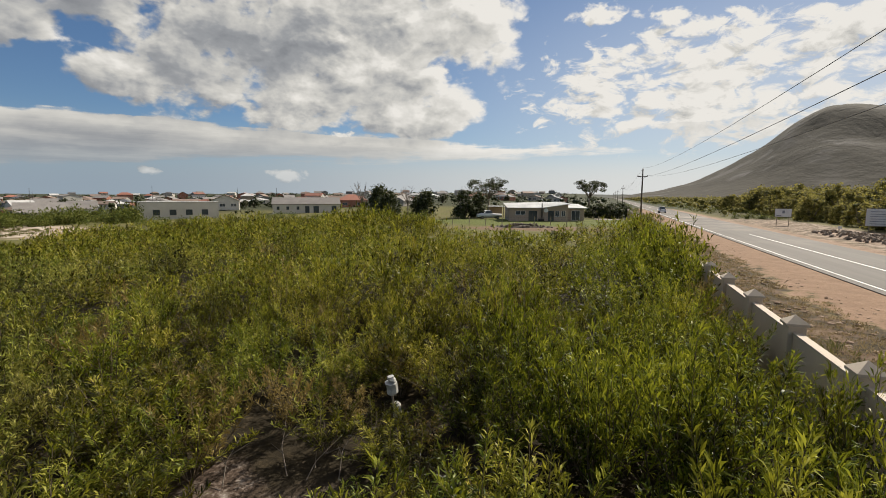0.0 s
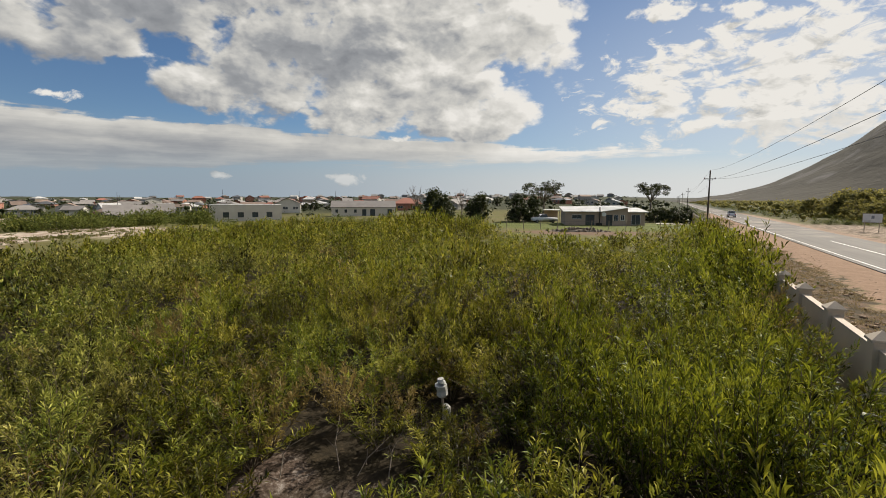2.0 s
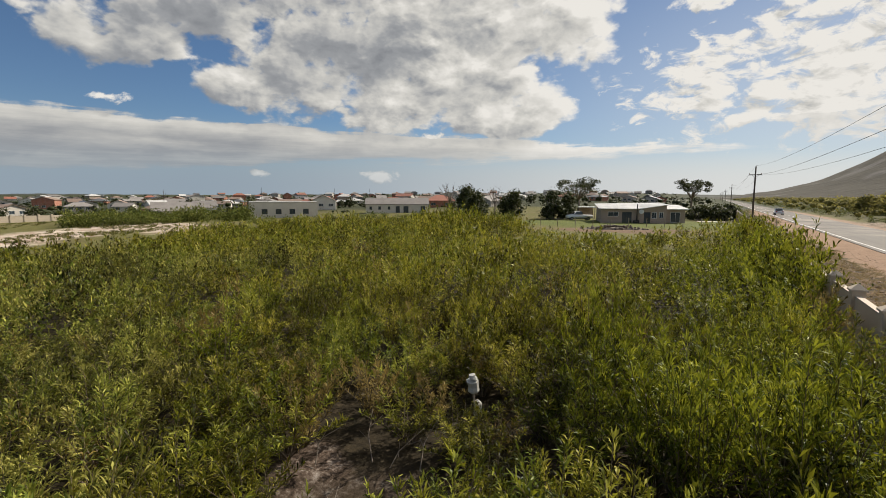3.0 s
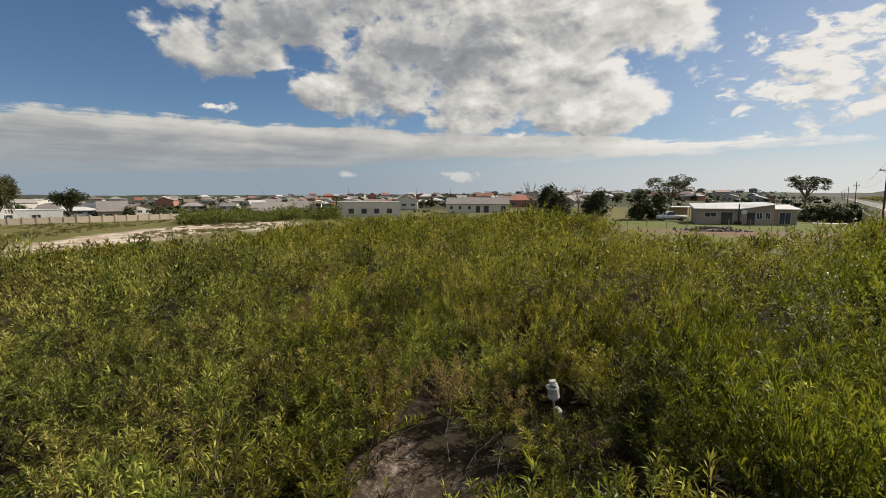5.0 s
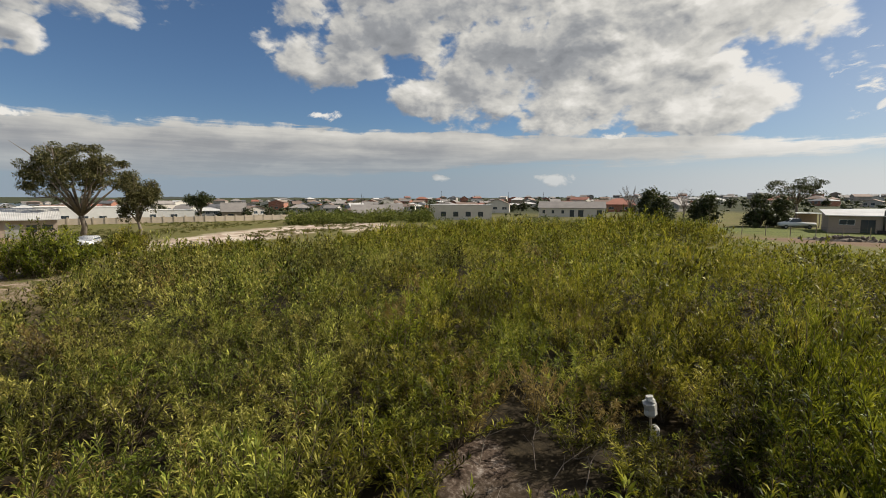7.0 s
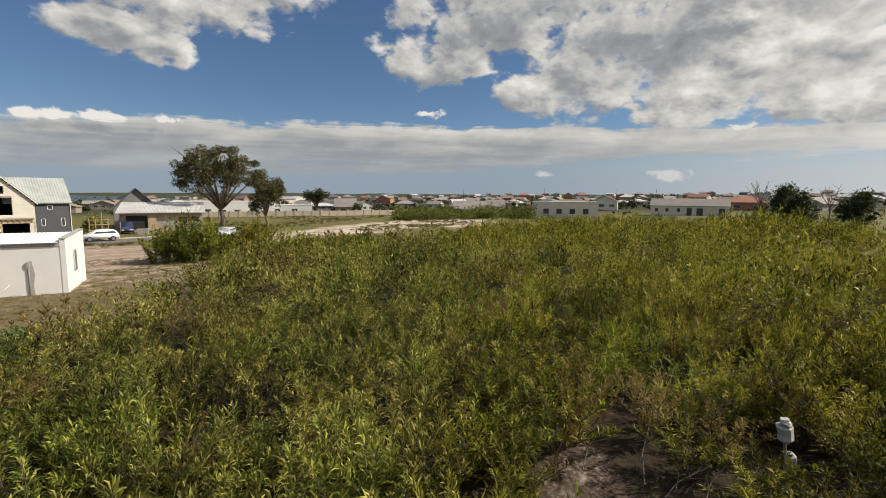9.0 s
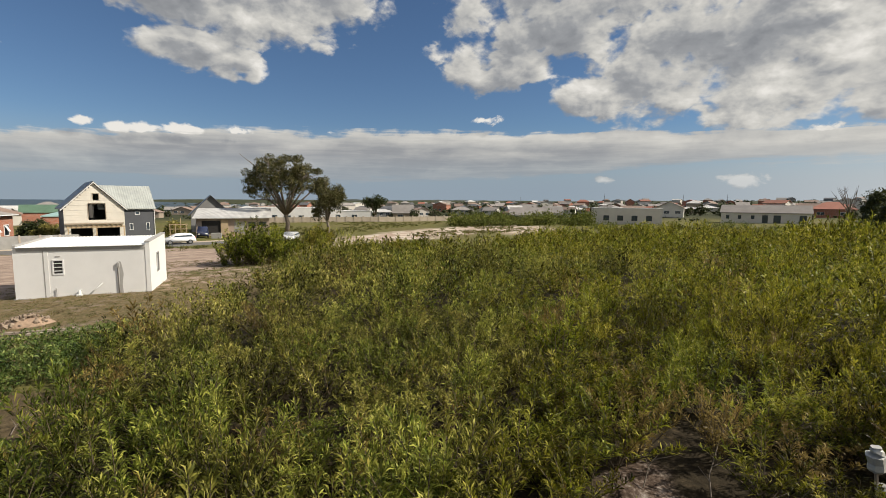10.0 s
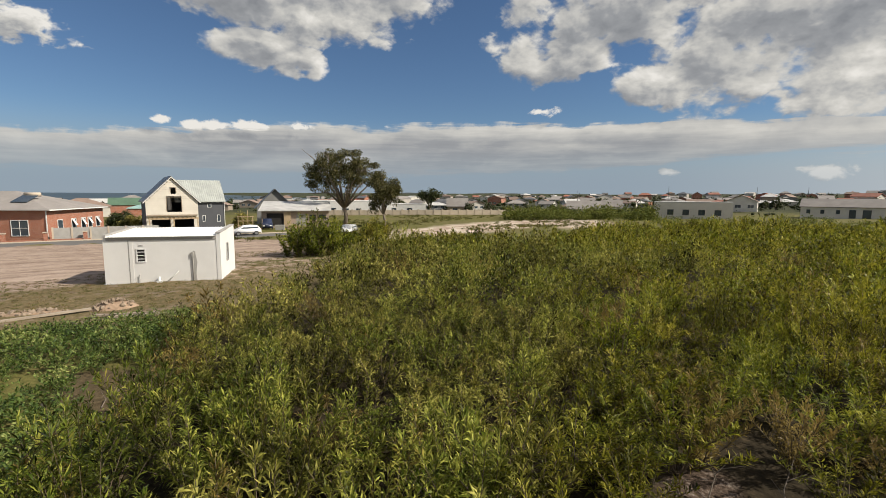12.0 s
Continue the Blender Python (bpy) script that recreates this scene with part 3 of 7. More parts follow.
# ---- builders ----
class Geo:
    """Verts and faces of one mesh."""

    def __init__(self):
        self.v, self.f = [], []

    def add(self, v, f):
        k = len(self.v)
        self.v += [tuple(p) for p in v]
        self.f += [tuple(i + k for i in q) for q in f]
        return self

    def box(self, x0, y0, z0, x1, y1, z1, c=0.0):
        """A box; c chamfers its four upright edges."""
        if c <= 0:
            v = [(x, y, z) for z in (z0, z1) for x, y in ((x0, y0), (x1, y0), (x1, y1), (x0, y1))]
            return self.add(v, [(3, 2, 1, 0), (4, 5, 6, 7), (0, 1, 5, 4), (1, 2, 6, 5), (2, 3, 7, 6), (3, 0, 4, 7)])
        ring = ((x0 + c, y0), (x1 - c, y0), (x1, y0 + c), (x1, y1 - c), (x1 - c, y1), (x0 + c, y1), (x0, y1 - c), (x0, y0 + c))
        return self.prism(ring, z0, z1)

    def prism(self, ring, z0, z1):
        n = len(ring)
        v = [(*p, z0) for p in ring] + [(*p, z1) for p in ring]
        f = [tuple(range(n - 1, -1, -1)), tuple(range(n, 2 * n))] + [(i, (i + 1) % n, n + (i + 1) % n, n + i) for i in range(n)]
        return self.add(v, f)

    def side(self, ring, y0, y1):
        """A prism along y from a ring in x, z."""
        n = len(ring)
        v = [(p[0], y0, p[1]) for p in ring] + [(p[0], y1, p[1]) for p in ring]
        f = [tuple(range(n)), tuple(range(2 * n - 1, n - 1, -1))] + [(i, n + i, n + (i + 1) % n, (i + 1) % n) for i in range(n)]
        return self.add(v, f)

    def across(self, ring, x0, x1):
        """A prism along x from a ring in y, z."""
        n = len(ring)
        v = [(x0, *p) for p in ring] + [(x1, *p) for p in ring]
        f = [tuple(range(n - 1, -1, -1)), tuple(range(n, 2 * n))] + [(i, (i + 1) % n, n + (i + 1) % n, n + i) for i in range(n)]
        return self.add(v, f)

    def tube(self, points, radii, sides=6):
        pts = [Vector(p) for p in points]
        if not isinstance(radii, (list, tuple)):
            radii = [radii] * len(pts)
        v, f = [], []
        for i, p in enumerate(pts):
            d = (pts[min(i + 1, len(pts) - 1)] - pts[max(i - 1, 0)]).normalized()
            a = d.cross(Vector((0, 0, 1)) if abs(d.z) < 0.9 else Vector((1, 0, 0))).normalized()
            b = d.cross(a)
            for k in range(sides):
                w = 2 * math.pi * k / sides
                v.append(p + (a * math.cos(w) + b * math.sin(w)) * radii[i])
        for i in range(len(pts) - 1):
            for k in range(sides):
                q = (k + 1) % sides
                f.append((i * sides + k, (i + 1) * sides + k, (i + 1) * sides + q, i * sides + q))
        f.append(tuple(range(sides)))
        f.append(tuple(range(len(v) - 1, len(v) - 1 - sides, -1)))
        return self.add(v, f)

    def mesh(self, name, material, smooth=False):
        me = bpy.data.meshes.new(name)
        me.from_pydata(self.v, [], self.f)
        if material:
            me.materials.append(MAT[material])
        if smooth:
            me.shade_smooth()
        me.update()
        return me


def part(name, geo, material, parent, label="", smooth=False):
    ob = new(name, geo if isinstance(geo, bpy.types.Mesh) else geo.mesh(name, material, smooth))
    ob.parent = parent
    return tagged(ob, label)


def thing(name, m, label, category, group="", kind=""):
    ob = new(name)
    ob.empty_display_size = 0.2
    ob.matrix_world = m
    return tagged(ob, label, category, group, kind)


def setting(name, geo, material, label, category, smooth=False):
    return tagged(new(name, geo if isinstance(geo, bpy.types.Mesh) else geo.mesh(name, material, smooth)), label, category, kind="structure")


def fast_mesh(name, verts, faces, material):
    """A mesh from arrays: verts (n, 3), faces (m, 3)."""
    me = bpy.data.meshes.new(name)
    nv, nf = len(verts), len(faces)
    me.vertices.add(nv)
    me.vertices.foreach_set("co", np.asarray(verts, np.float32).ravel())
    me.loops.add(nf * 3)
    me.polygons.add(nf)
    me.polygons.foreach_set("loop_start", np.arange(0, nf * 3, 3, dtype=np.int32))
    me.loops.foreach_set("vertex_index", np.asarray(faces, np.int32).ravel())
    me.materials.append(MAT[material])
    me.update(calc_edges=True)
    me.validate()
    return me


SLOPE = 0.024


def ground_z(x, y):
    """The ground falls gently towards the sea and rises a little inland."""
    n = 0.943 * x - 0.332 * y
    rise = 0.014 * min(max(0.0, y - 150), 850) * min(1.0, max(0.0, (-n - 25) / 60))
    if x > -4:
        return rise
    return rise - SLOPE * (min(-x, 112) - 4) - (0.006 * (min(-x, 700) - 112) if x < -112 else 0.0)


def road(n, s):
    """A place by its distance from the wall side and along the tar road."""
    return 0.943 * n + 0.332 * s, -0.332 * n + 0.943 * s


def polar(az, d):
    return -d * math.sin(radians(az)), d * math.cos(radians(az))


# ---- ground, road, sea, mountain ----
def grid_mesh(name, xs, ys, height, material, smooth=True):
    v = [(x, y, height(x, y)) for y in ys for x in xs]
    w = len(xs)
    f = [(j * w + i, j * w + i + 1, (j + 1) * w + i + 1, (j + 1) * w + i) for j in range(len(ys) - 1) for i in range(w - 1)]
    g = Geo()
    g.v, g.f = v, f
    return g.mesh(name, material, smooth)


def spaced(lo, hi, near, step):
    out, x = [], 0.0
    d = step
    while x < hi:
        out.append(x)
        x += d
        if x > near:
            d *= 1.25
    out.append(hi)
    neg, x, d = [], 0.0, step
    while x < -lo:
        x += d
        neg.append(-min(x, -lo))
        if x > near:
            d *= 1.25
    return sorted(set(neg + out))


def ground_height(x, y):
    z = ground_z(x, y)
    d = math.hypot(x, y)
    n = 0.943 * x - 0.332 * y
    if d < 120 and n < 9.5:
        z += 0.10 * noise.fractal(Vector((x * 0.25, y * 0.25, 0)), 0.8, 2.0, 3) * min(1.0, max(0.0, (9.5 - n) / 3))
        # the dug hollow among the bushes, with its bank
        r = math.hypot((x + 2.6) / 1.1, (y - 6.4) / 0.8)
        z += 0.16 * math.exp(-((r - 1.15) / 0.35) ** 2) - 0.35 * math.exp(-(r * 1.1) ** 2)
    return z


_xs = spaced(-4600, 4600, 60, 1.0)
_ys = spaced(-4600, 4600, 70, 1.0)
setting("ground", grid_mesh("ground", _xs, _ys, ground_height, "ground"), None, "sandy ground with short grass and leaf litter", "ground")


def strip(n0, n1, s0, s1, z0, z1, pieces=1):
    """A slab along the tar road."""
    g = Geo()
    for k in range(pieces):
        a, b = s0 + (s1 - s0) * k / pieces, s0 + (s1 - s0) * (k + 1) / pieces
        g.prism([road(n0, a), road(n1, a), road(n1, b), road(n0, b)], z0, z1)
    return g


setting("road", strip(12.15, 20.25, -200, 2600, -0.1, 0.045, 8), "asphalt", "worn grey two-lane tar road running straight into the distance", "road")
for nm, n, w in (("road_line_edge_near", 12.73, 0.11),):
    setting(nm, strip(n - w / 2, n + w / 2, -200, 1500, 0.045, 0.050), "paint", "solid white edge line painted on the tar", "road marking")
setting("road_line_centre", strip(16.08, 16.22, -200, 66, 0.045, 0.050), "paint", "solid white centre line painted on the tar", "road marking")
for k in range(34):
    g = strip(16.10, 16.20, 125 + 9 * k, 128 + 9 * k, 0.045, 0.050)
    tagged(new("road_dash", g.mesh("road_dash", "paint")), "white dash of the centre line on the tar", "road marking", "centre line dashes", "structure")

water = Geo()
water.prism([polar(a, r) for a, r in ((62, 620), (62, 4900), (75, 4900), (90, 4900), (105, 4900), (125, 4900), (125, 620), (105, 560), (90, 540), (75, 560))], -9.0, -4.4)
setting("sea", water, "sea", "dark blue-grey sea along the horizon", "sea")


def mountain_mesh():
    """A rounded mountain with a long foot, gullied."""
    v, f = [], []
    azs = [-17 - 0.5 * i for i in range(150)]
    rs = [900 + 30 * j for j in range(36)]
    for az in azs:
        a = -az
        top = sum(float(np.interp(a + q, (17, 20, 24.8, 28, 30.8, 33.6, 36.3, 38.1, 39.1, 40.8, 42.5, 50, 70, 95), (0, 0.2, 0.93, 1.81, 3.25, 4.95, 7.28, 8.31, 8.45, 8.3, 7.95, 6.5, 3.5, 1.5))) for q in (-0.5, 0, 0.5)) / 3
        top += 0.06 * noise.noise(Vector((a * 1.3, 0.5, 0.0)))
        ridge = math.tan(radians(max(top, 0.0))) * 1650 + 4.5
        for r in rs:
            u = (r - 930) / (1650 - 930)
            h = (u * u * (3 - 2 * u)) if 0 < u < 1 else (0 if u <= 0 else max(0, 1 - (u - 1) * 0.6))
            x, y = polar(az, r)
            q = Vector((x * 0.0055, y * 0.0055, 0.3))
            gully = noise.fractal(q, 0.9, 2.1, 5)
            z = ridge * h * (1 + 0.13 * gully * (1 - min(1.0, max(0.0, u)) ** 3)) - 6
            v.append((x, y, z if u > 0 else -6))
    w = len(rs)
    for i in range(len(azs) - 1):
        for j in range(w - 1):
            f.append((i * w + j, i * w + j + 1, (i + 1) * w + j + 1, (i + 1) * w + j))
    g = Geo()
    g.v, g.f = v, f
    return g.mesh("mountain", "rock", True)


setting("mountain", mountain_mesh(), None, "dark rocky mountain with scrub on its slopes", "mountain")


def far_ridge(name, az0, az1, dist, base, amp, freq, seed):
    g = Geo()
    steps = int((az1 - az0) * 3)
    v = []
    for i in range(steps + 1):
        az = az0 + (az1 - az0) * i / steps
        h = base + amp * noise.fractal(Vector((az * freq, seed, 0)), 0.7, 2.0, 5)
        for r, z in ((dist - 250, -12.0), (dist - 90, h * 0.7), (dist, h), (dist + 200, -12.0)):
            v.append((*polar(az, r), z))
    g.v = v
    g.f = [(i * 4 + k, i * 4 + k + 1, i * 4 + k + 5, i * 4 + k + 4) for i in range(steps) for k in range(3)]
    setting(name, g, "far_scrub", "low scrub-covered rise on the horizon", "hill", True)


far_ridge("hill_1", -24, 66, 1700, 7.0, 4.0, 0.15, 2.0)
far_ridge("hill_2", -24, 30, 2700, 16.0, 9.0, 0.1, 5.0)

# the street behind the building lot
street = Geo()
for y0, y1 in ((-120, -60), (-60, 0), (0, 27)):
    street.box(-73.4, y0, ground_z(-73.4, 0) - 0.4, -66.6, y1, ground_z(-70, 0) + 0.04)
setting("street", street, "street", "pale grey suburban street with sandy edges", "road")
kerb = Geo().box(-73.75, -120, ground_z(-74, 0) - 0.3, -73.4, 27, ground_z(-70, 0) + 0.16)
setting("kerb", kerb, "coping", "pale concrete kerb along the street", "kerb")


# ---- growth ----
RNG = np.random.default_rng(7)


def unit(v):
    return v / np.maximum(np.linalg.norm(v, axis=-1, keepdims=True), 1e-6)


def blades(base, way, length, width, droop=0.25, lift=0.08):
    """Pointed leaves, bent across their middle: verts and triangles."""
    n = len(base)
    way = unit(way)
    up = np.tile((0.0, 0.0, 1.0), (n, 1)) + RNG.normal(0, 0.45, (n, 3))
    side = unit(np.cross(way, up))
    nor = np.cross(side, way)
    length, width = np.asarray(length).reshape(-1, 1), np.asarray(width).reshape(-1, 1)
    mid = base + way * length * 0.45 + nor * length * lift
    tip = base + way * length
    tip[:, 2] -= droop * length[:, 0] if np.ndim(droop) == 0 else droop * length[:, 0]
    v = np.stack([base, mid - side * width / 2, mid + side * width / 2, tip], 1).reshape(-1, 3)
    k = np.arange(n)[:, None] * 4
    f = np.concatenate([k + (0, 1, 2), k + (1, 3, 2)], 1).reshape(-1, 3)
    return v, f


def thin_tubes(a, b, ra, rb):
    """Three-sided twigs from a to b."""
    n = len(a)
    d = unit(b - a)
    x = unit(np.cross(d, np.tile((0.3, 0.5, 0.81), (n, 1))))
    y = np.cross(d, x)
    v = []
    for k in range(3):
        w = 2 * math.pi * k / 3
        o = x * math.cos(w) + y * math.sin(w)
        v += [a + o * ra, b + o * rb]
    v = np.stack(v, 1).reshape(-1, 3)
    k = np.arange(n)[:, None] * 6
    f = np.concatenate([k + q for i in range(3) for q in ((2 * i, (2 * i + 2) % 6, (2 * i + 3) % 6), (2 * i, (2 * i + 3) % 6, 2 * i + 1))], 1).reshape(-1, 3)
    return v, f


def shrub_arrays(height, spread, shoots, leaves, length, width, bare=0.14, stem=0.011):
    """A mounded bush of upright shoots from one root with long hanging leaves; leaf and stem arrays."""
    sa, sb, lb, lw = [], [], [], []
    for k in range(shoots):
        az = 2.4 * k + RNG.uniform(-0.5, 0.5)
        rel = math.sqrt((k + 0.5) / shoots) * RNG.uniform(0.8, 1.1)
        lean = rel * spread
        h = height * RNG.uniform(0.66, 1.14) * (1 - 0.36 * min(1.0, rel) ** 2)
        out = np.array((math.cos(az), math.sin(az), 0.0))
        sway = np.array((RNG.normal(0, 0.05), RNG.normal(0, 0.05), 0.0))

        def at(u):
            u = np.asarray(u)[..., None]
            return out * (0.05 + lean * (0.75 * u + 0.25 * u * u)) + sway * np.sin(u * 5) + np.array((0, 0, 1.0)) * (h * u * (1 - 0.05 * u))
        p = at(np.linspace(0, 1, 4))
        sa.append(p[:-1])
        sb.append(p[1:])
        n = int(leaves * RNG.uniform(0.75, 1.25))
        u = bare + (1 - bare) * RNG.uniform(0, 1, n) ** 0.7
        root = at(u)
        ang = RNG.uniform(0, 2 * math.pi, n)
        r = RNG.uniform(0, 1, n) ** 1.3 * (0.10 * height / 1.5) * (1.25 - u * 0.9)
        o = np.stack([np.cos(ang), np.sin(ang), np.zeros(n)], 1)
        lb.append(root + o * r[:, None] + np.array((0, 0, 1.0)) * (r * RNG.uniform(0.1, 0.9, n))[:, None])
        lw.append(o * RNG.uniform(0.3, 0.9, (n, 1)) + np.array((0, 0, 1.0)) * (RNG.uniform(-0.35, 0.8, n) + u * 0.7)[:, None] + out * 0.12)
        q = n // 40
        if q:
            sa.append(root[:q])
            sb.append(lb[-1][:q])
    lb, lw = np.concatenate(lb), np.concatenate(lw)
    n = len(lb)
    lv, lf = blades(lb, lw, length * RNG.uniform(0.6, 1.25, n), width * RNG.uniform(0.7, 1.25, n), RNG.uniform(0.0, 0.4, n))
    a, b = np.concatenate(sa), np.concatenate(sb)
    ra = stem * (1.05 - np.clip(a[:, 2] / height, 0, 0.85))[:, None]
    rb = stem * (1.05 - np.clip(b[:, 2] / height, 0, 0.85))[:, None]
    sv, sf = thin_tubes(a, b, ra, rb)
    return (lv, lf), (sv, sf)


def moved(arrays, spots):
    """Copies of vertex and face arrays, one for each x, y, z, turn, size, size up."""
    v, f = arrays
    x, y, z, turn, s, sz = (np.asarray(c)[:, None] for c in zip(*spots))
    c, q = np.cos(turn), np.sin(turn)
    vx, vy, vz = v[:, 0][None], v[:, 1][None], v[:, 2][None]
    out = np.stack([(vx * c - vy * q) * s + x, (vx * q + vy * c) * s + y, vz * sz + z], -1).reshape(-1, 3)
    faces = (f[None] + (np.arange(len(spots)) * len(v))[:, None, None]).reshape(-1, 3)
    return out, faces


def joined(parts):
    vs, fs, k = [], [], 0
    for v, f in parts:
        vs.append(v)
        fs.append(f + k)
        k += len(v)
    return np.concatenate(vs), np.concatenate(fs)


def stuff(name, parts, material, label, category):
    v, f = joined(parts)
    return tagged(new(name, fast_mesh(name, v, f, material)), label, category, kind="stuff")


def lump(x, y, cx, cy, r):
    return math.exp(-((x - cx) ** 2 + (y - cy) ** 2) / (r * r))


def mound_at(x, y, step):
    """The nearest of the shrubs' loose centres: how far off it is, and a number of its own."""
    best, own = 9.0, 0.0
    i0, j0 = math.floor(x / step), math.floor(y / step)
    for i in (i0 - 1, i0, i0 + 1):
        for j in (j0 - 1, j0, j0 + 1):
            q = noise.cell_vector(Vector((i * 3.7 + 0.5, j * 5.3 + 0.5, step)))
            d = math.hypot(x - (i + 0.5 + 0.42 * q.x) * step, y - (j + 0.5 + 0.42 * q.y) * step) / step
            if d < best:
                best, own = d, q.z
    return best, own


def growth(x, y):
    """Height of the thicket at a place; nothing where it is open."""
    n, s = 0.943 * x - 0.332 * y, 0.332 * x + 0.943 * y
    az, d = math.degrees(math.atan2(-x, y)), math.hypot(x, y)
    edge = noise.noise(Vector((x * 0.16, y * 0.16, 3.0)))
    if n > (3.15 if s < 21 else 3.6) or y + 0.35 * x < -4.6 + edge * 0.8 or x < -15 and y < 0.65 - 0.64 * (x + 15) + edge * 1.2 or d < 2.6:
        return 0.0
    reach = float(np.interp(az, (-40, -16, -12, -3, 8, 36, 48, 60, 75), (60, 55, 43, 42, 78, 74, 43, 52, 54)))
    if d > reach + edge * 6:
        return 0.0
    if math.hypot((x + 2.75) / 1.6, (y - 6.5) / 1.15) < 1 + 0.3 * edge or 12 < az < 33 and d < 6.4 or math.hypot(x + 0.82, y - 8.2) < 0.4:
        return 0.0
    h = 1.18 + 0.5 * noise.noise(Vector((x * 0.2, y * 0.2, 0.0))) + (0.5 if d < 16 else 0.6) * noise.noise(Vector((x * 0.55, y * 0.55, 1.0)))
    h += 1.4 * max(0.0, noise.noise(Vector((x * 0.3, y * 0.3, 5.0))) - 0.12) * (1.0 if d > 9 else 0.5)
    off, own = mound_at(x, y, 2.2 if d < 15 else 3.2)
    if off > 0.60 and edge > -0.15 and n < 1.0:
        return 0.0
    h += (0.6 if d < 15 else 1.5) * (0.34 - 1.7 * off * off) + (0.25 if d < 15 else 0.42) * own + 0.12
    h += 0.75 * lump(x, y, 4.2, 7.0, 2.2) + 0.3 * lump(x, y, -40.5, 12.5, 4.0) + 0.45 * lump(x, y, 6.2, 10.0, 2.2)
    h += 0.7 * lump(x, y, -26, 52, 5) + 0.4 * lump(x, y, 2, 52, 7) + 0.9 * lump(x, y, -4, 56, 6) + 0.9 * lump(x, y, -11, 60, 5) + 0.2 * lump(x, y, 18, 40, 5)
    h -= 0.55 * min(1.0, max(0.0, (d - 24) / 12)) * (1.0 if az < 6 else 0.4)
    # taller along the wall, lower round the hollow
    h += 1.6 * math.exp(-((n - 3.1) / 1.6) ** 2) * min(1.0, max(0.0, (s - 20) / 4)) * (1.0 if s < 48 else 0.6)
    if s < 20 and n > 1.2:
        least, rise = (2.2, 5.45) if s > 15 else (1.6, 4.95) if s > 13 else (1.6, 4.75) if s > 7.5 else (2.1, 5.3)
        h = min(max(h, least), rise - n + 0.2 * edge, 3.1)
    h -= 0.35 * lump(x, y, -0.6, 7.0, 0.8) + 0.35 * lump(x, y, -2.6, 8.0, 1.0) + 0.35 * lump(x, y, -13, 6, 4) + 0.4 * lump(x, y, -3.6, 5.4, 1.0)
    if abs(x + 0.1 * y) < 0.75 and 4.6 < y < 8.2:
        h = min(h, 0.95)
    return max(0.65, h)


def scatter(d0, d1, step, test):
    """Jittered grid of places between two distances from the middle of the field, within its sector."""
    spots = []
    k = int(d1 / step) + 2
    for i in range(-k, k + 1):
        for j in range(-k, k + 1):
            x, y = (i + RNG.uniform(-0.48, 0.48)) * step, (j + RNG.uniform(-0.48, 0.48)) * step
            d = math.hypot(x, y)
            az = math.degrees(math.atan2(-x, y))
            if d0 <= d < d1 and -58 < az < 112:
                h = test(x, y)
                if h > 0:
                    spots.append((x, y, h))
    return spots


def spot(x, y, h, ref, z=None):
    return (x, y, ground_height(x, y) if z is None else z, RNG.uniform(0, 6.283), (0.78 + 0.28 * h / ref) * RNG.uniform(0.82, 1.25), h / ref * RNG.uniform(0.82, 1.22))


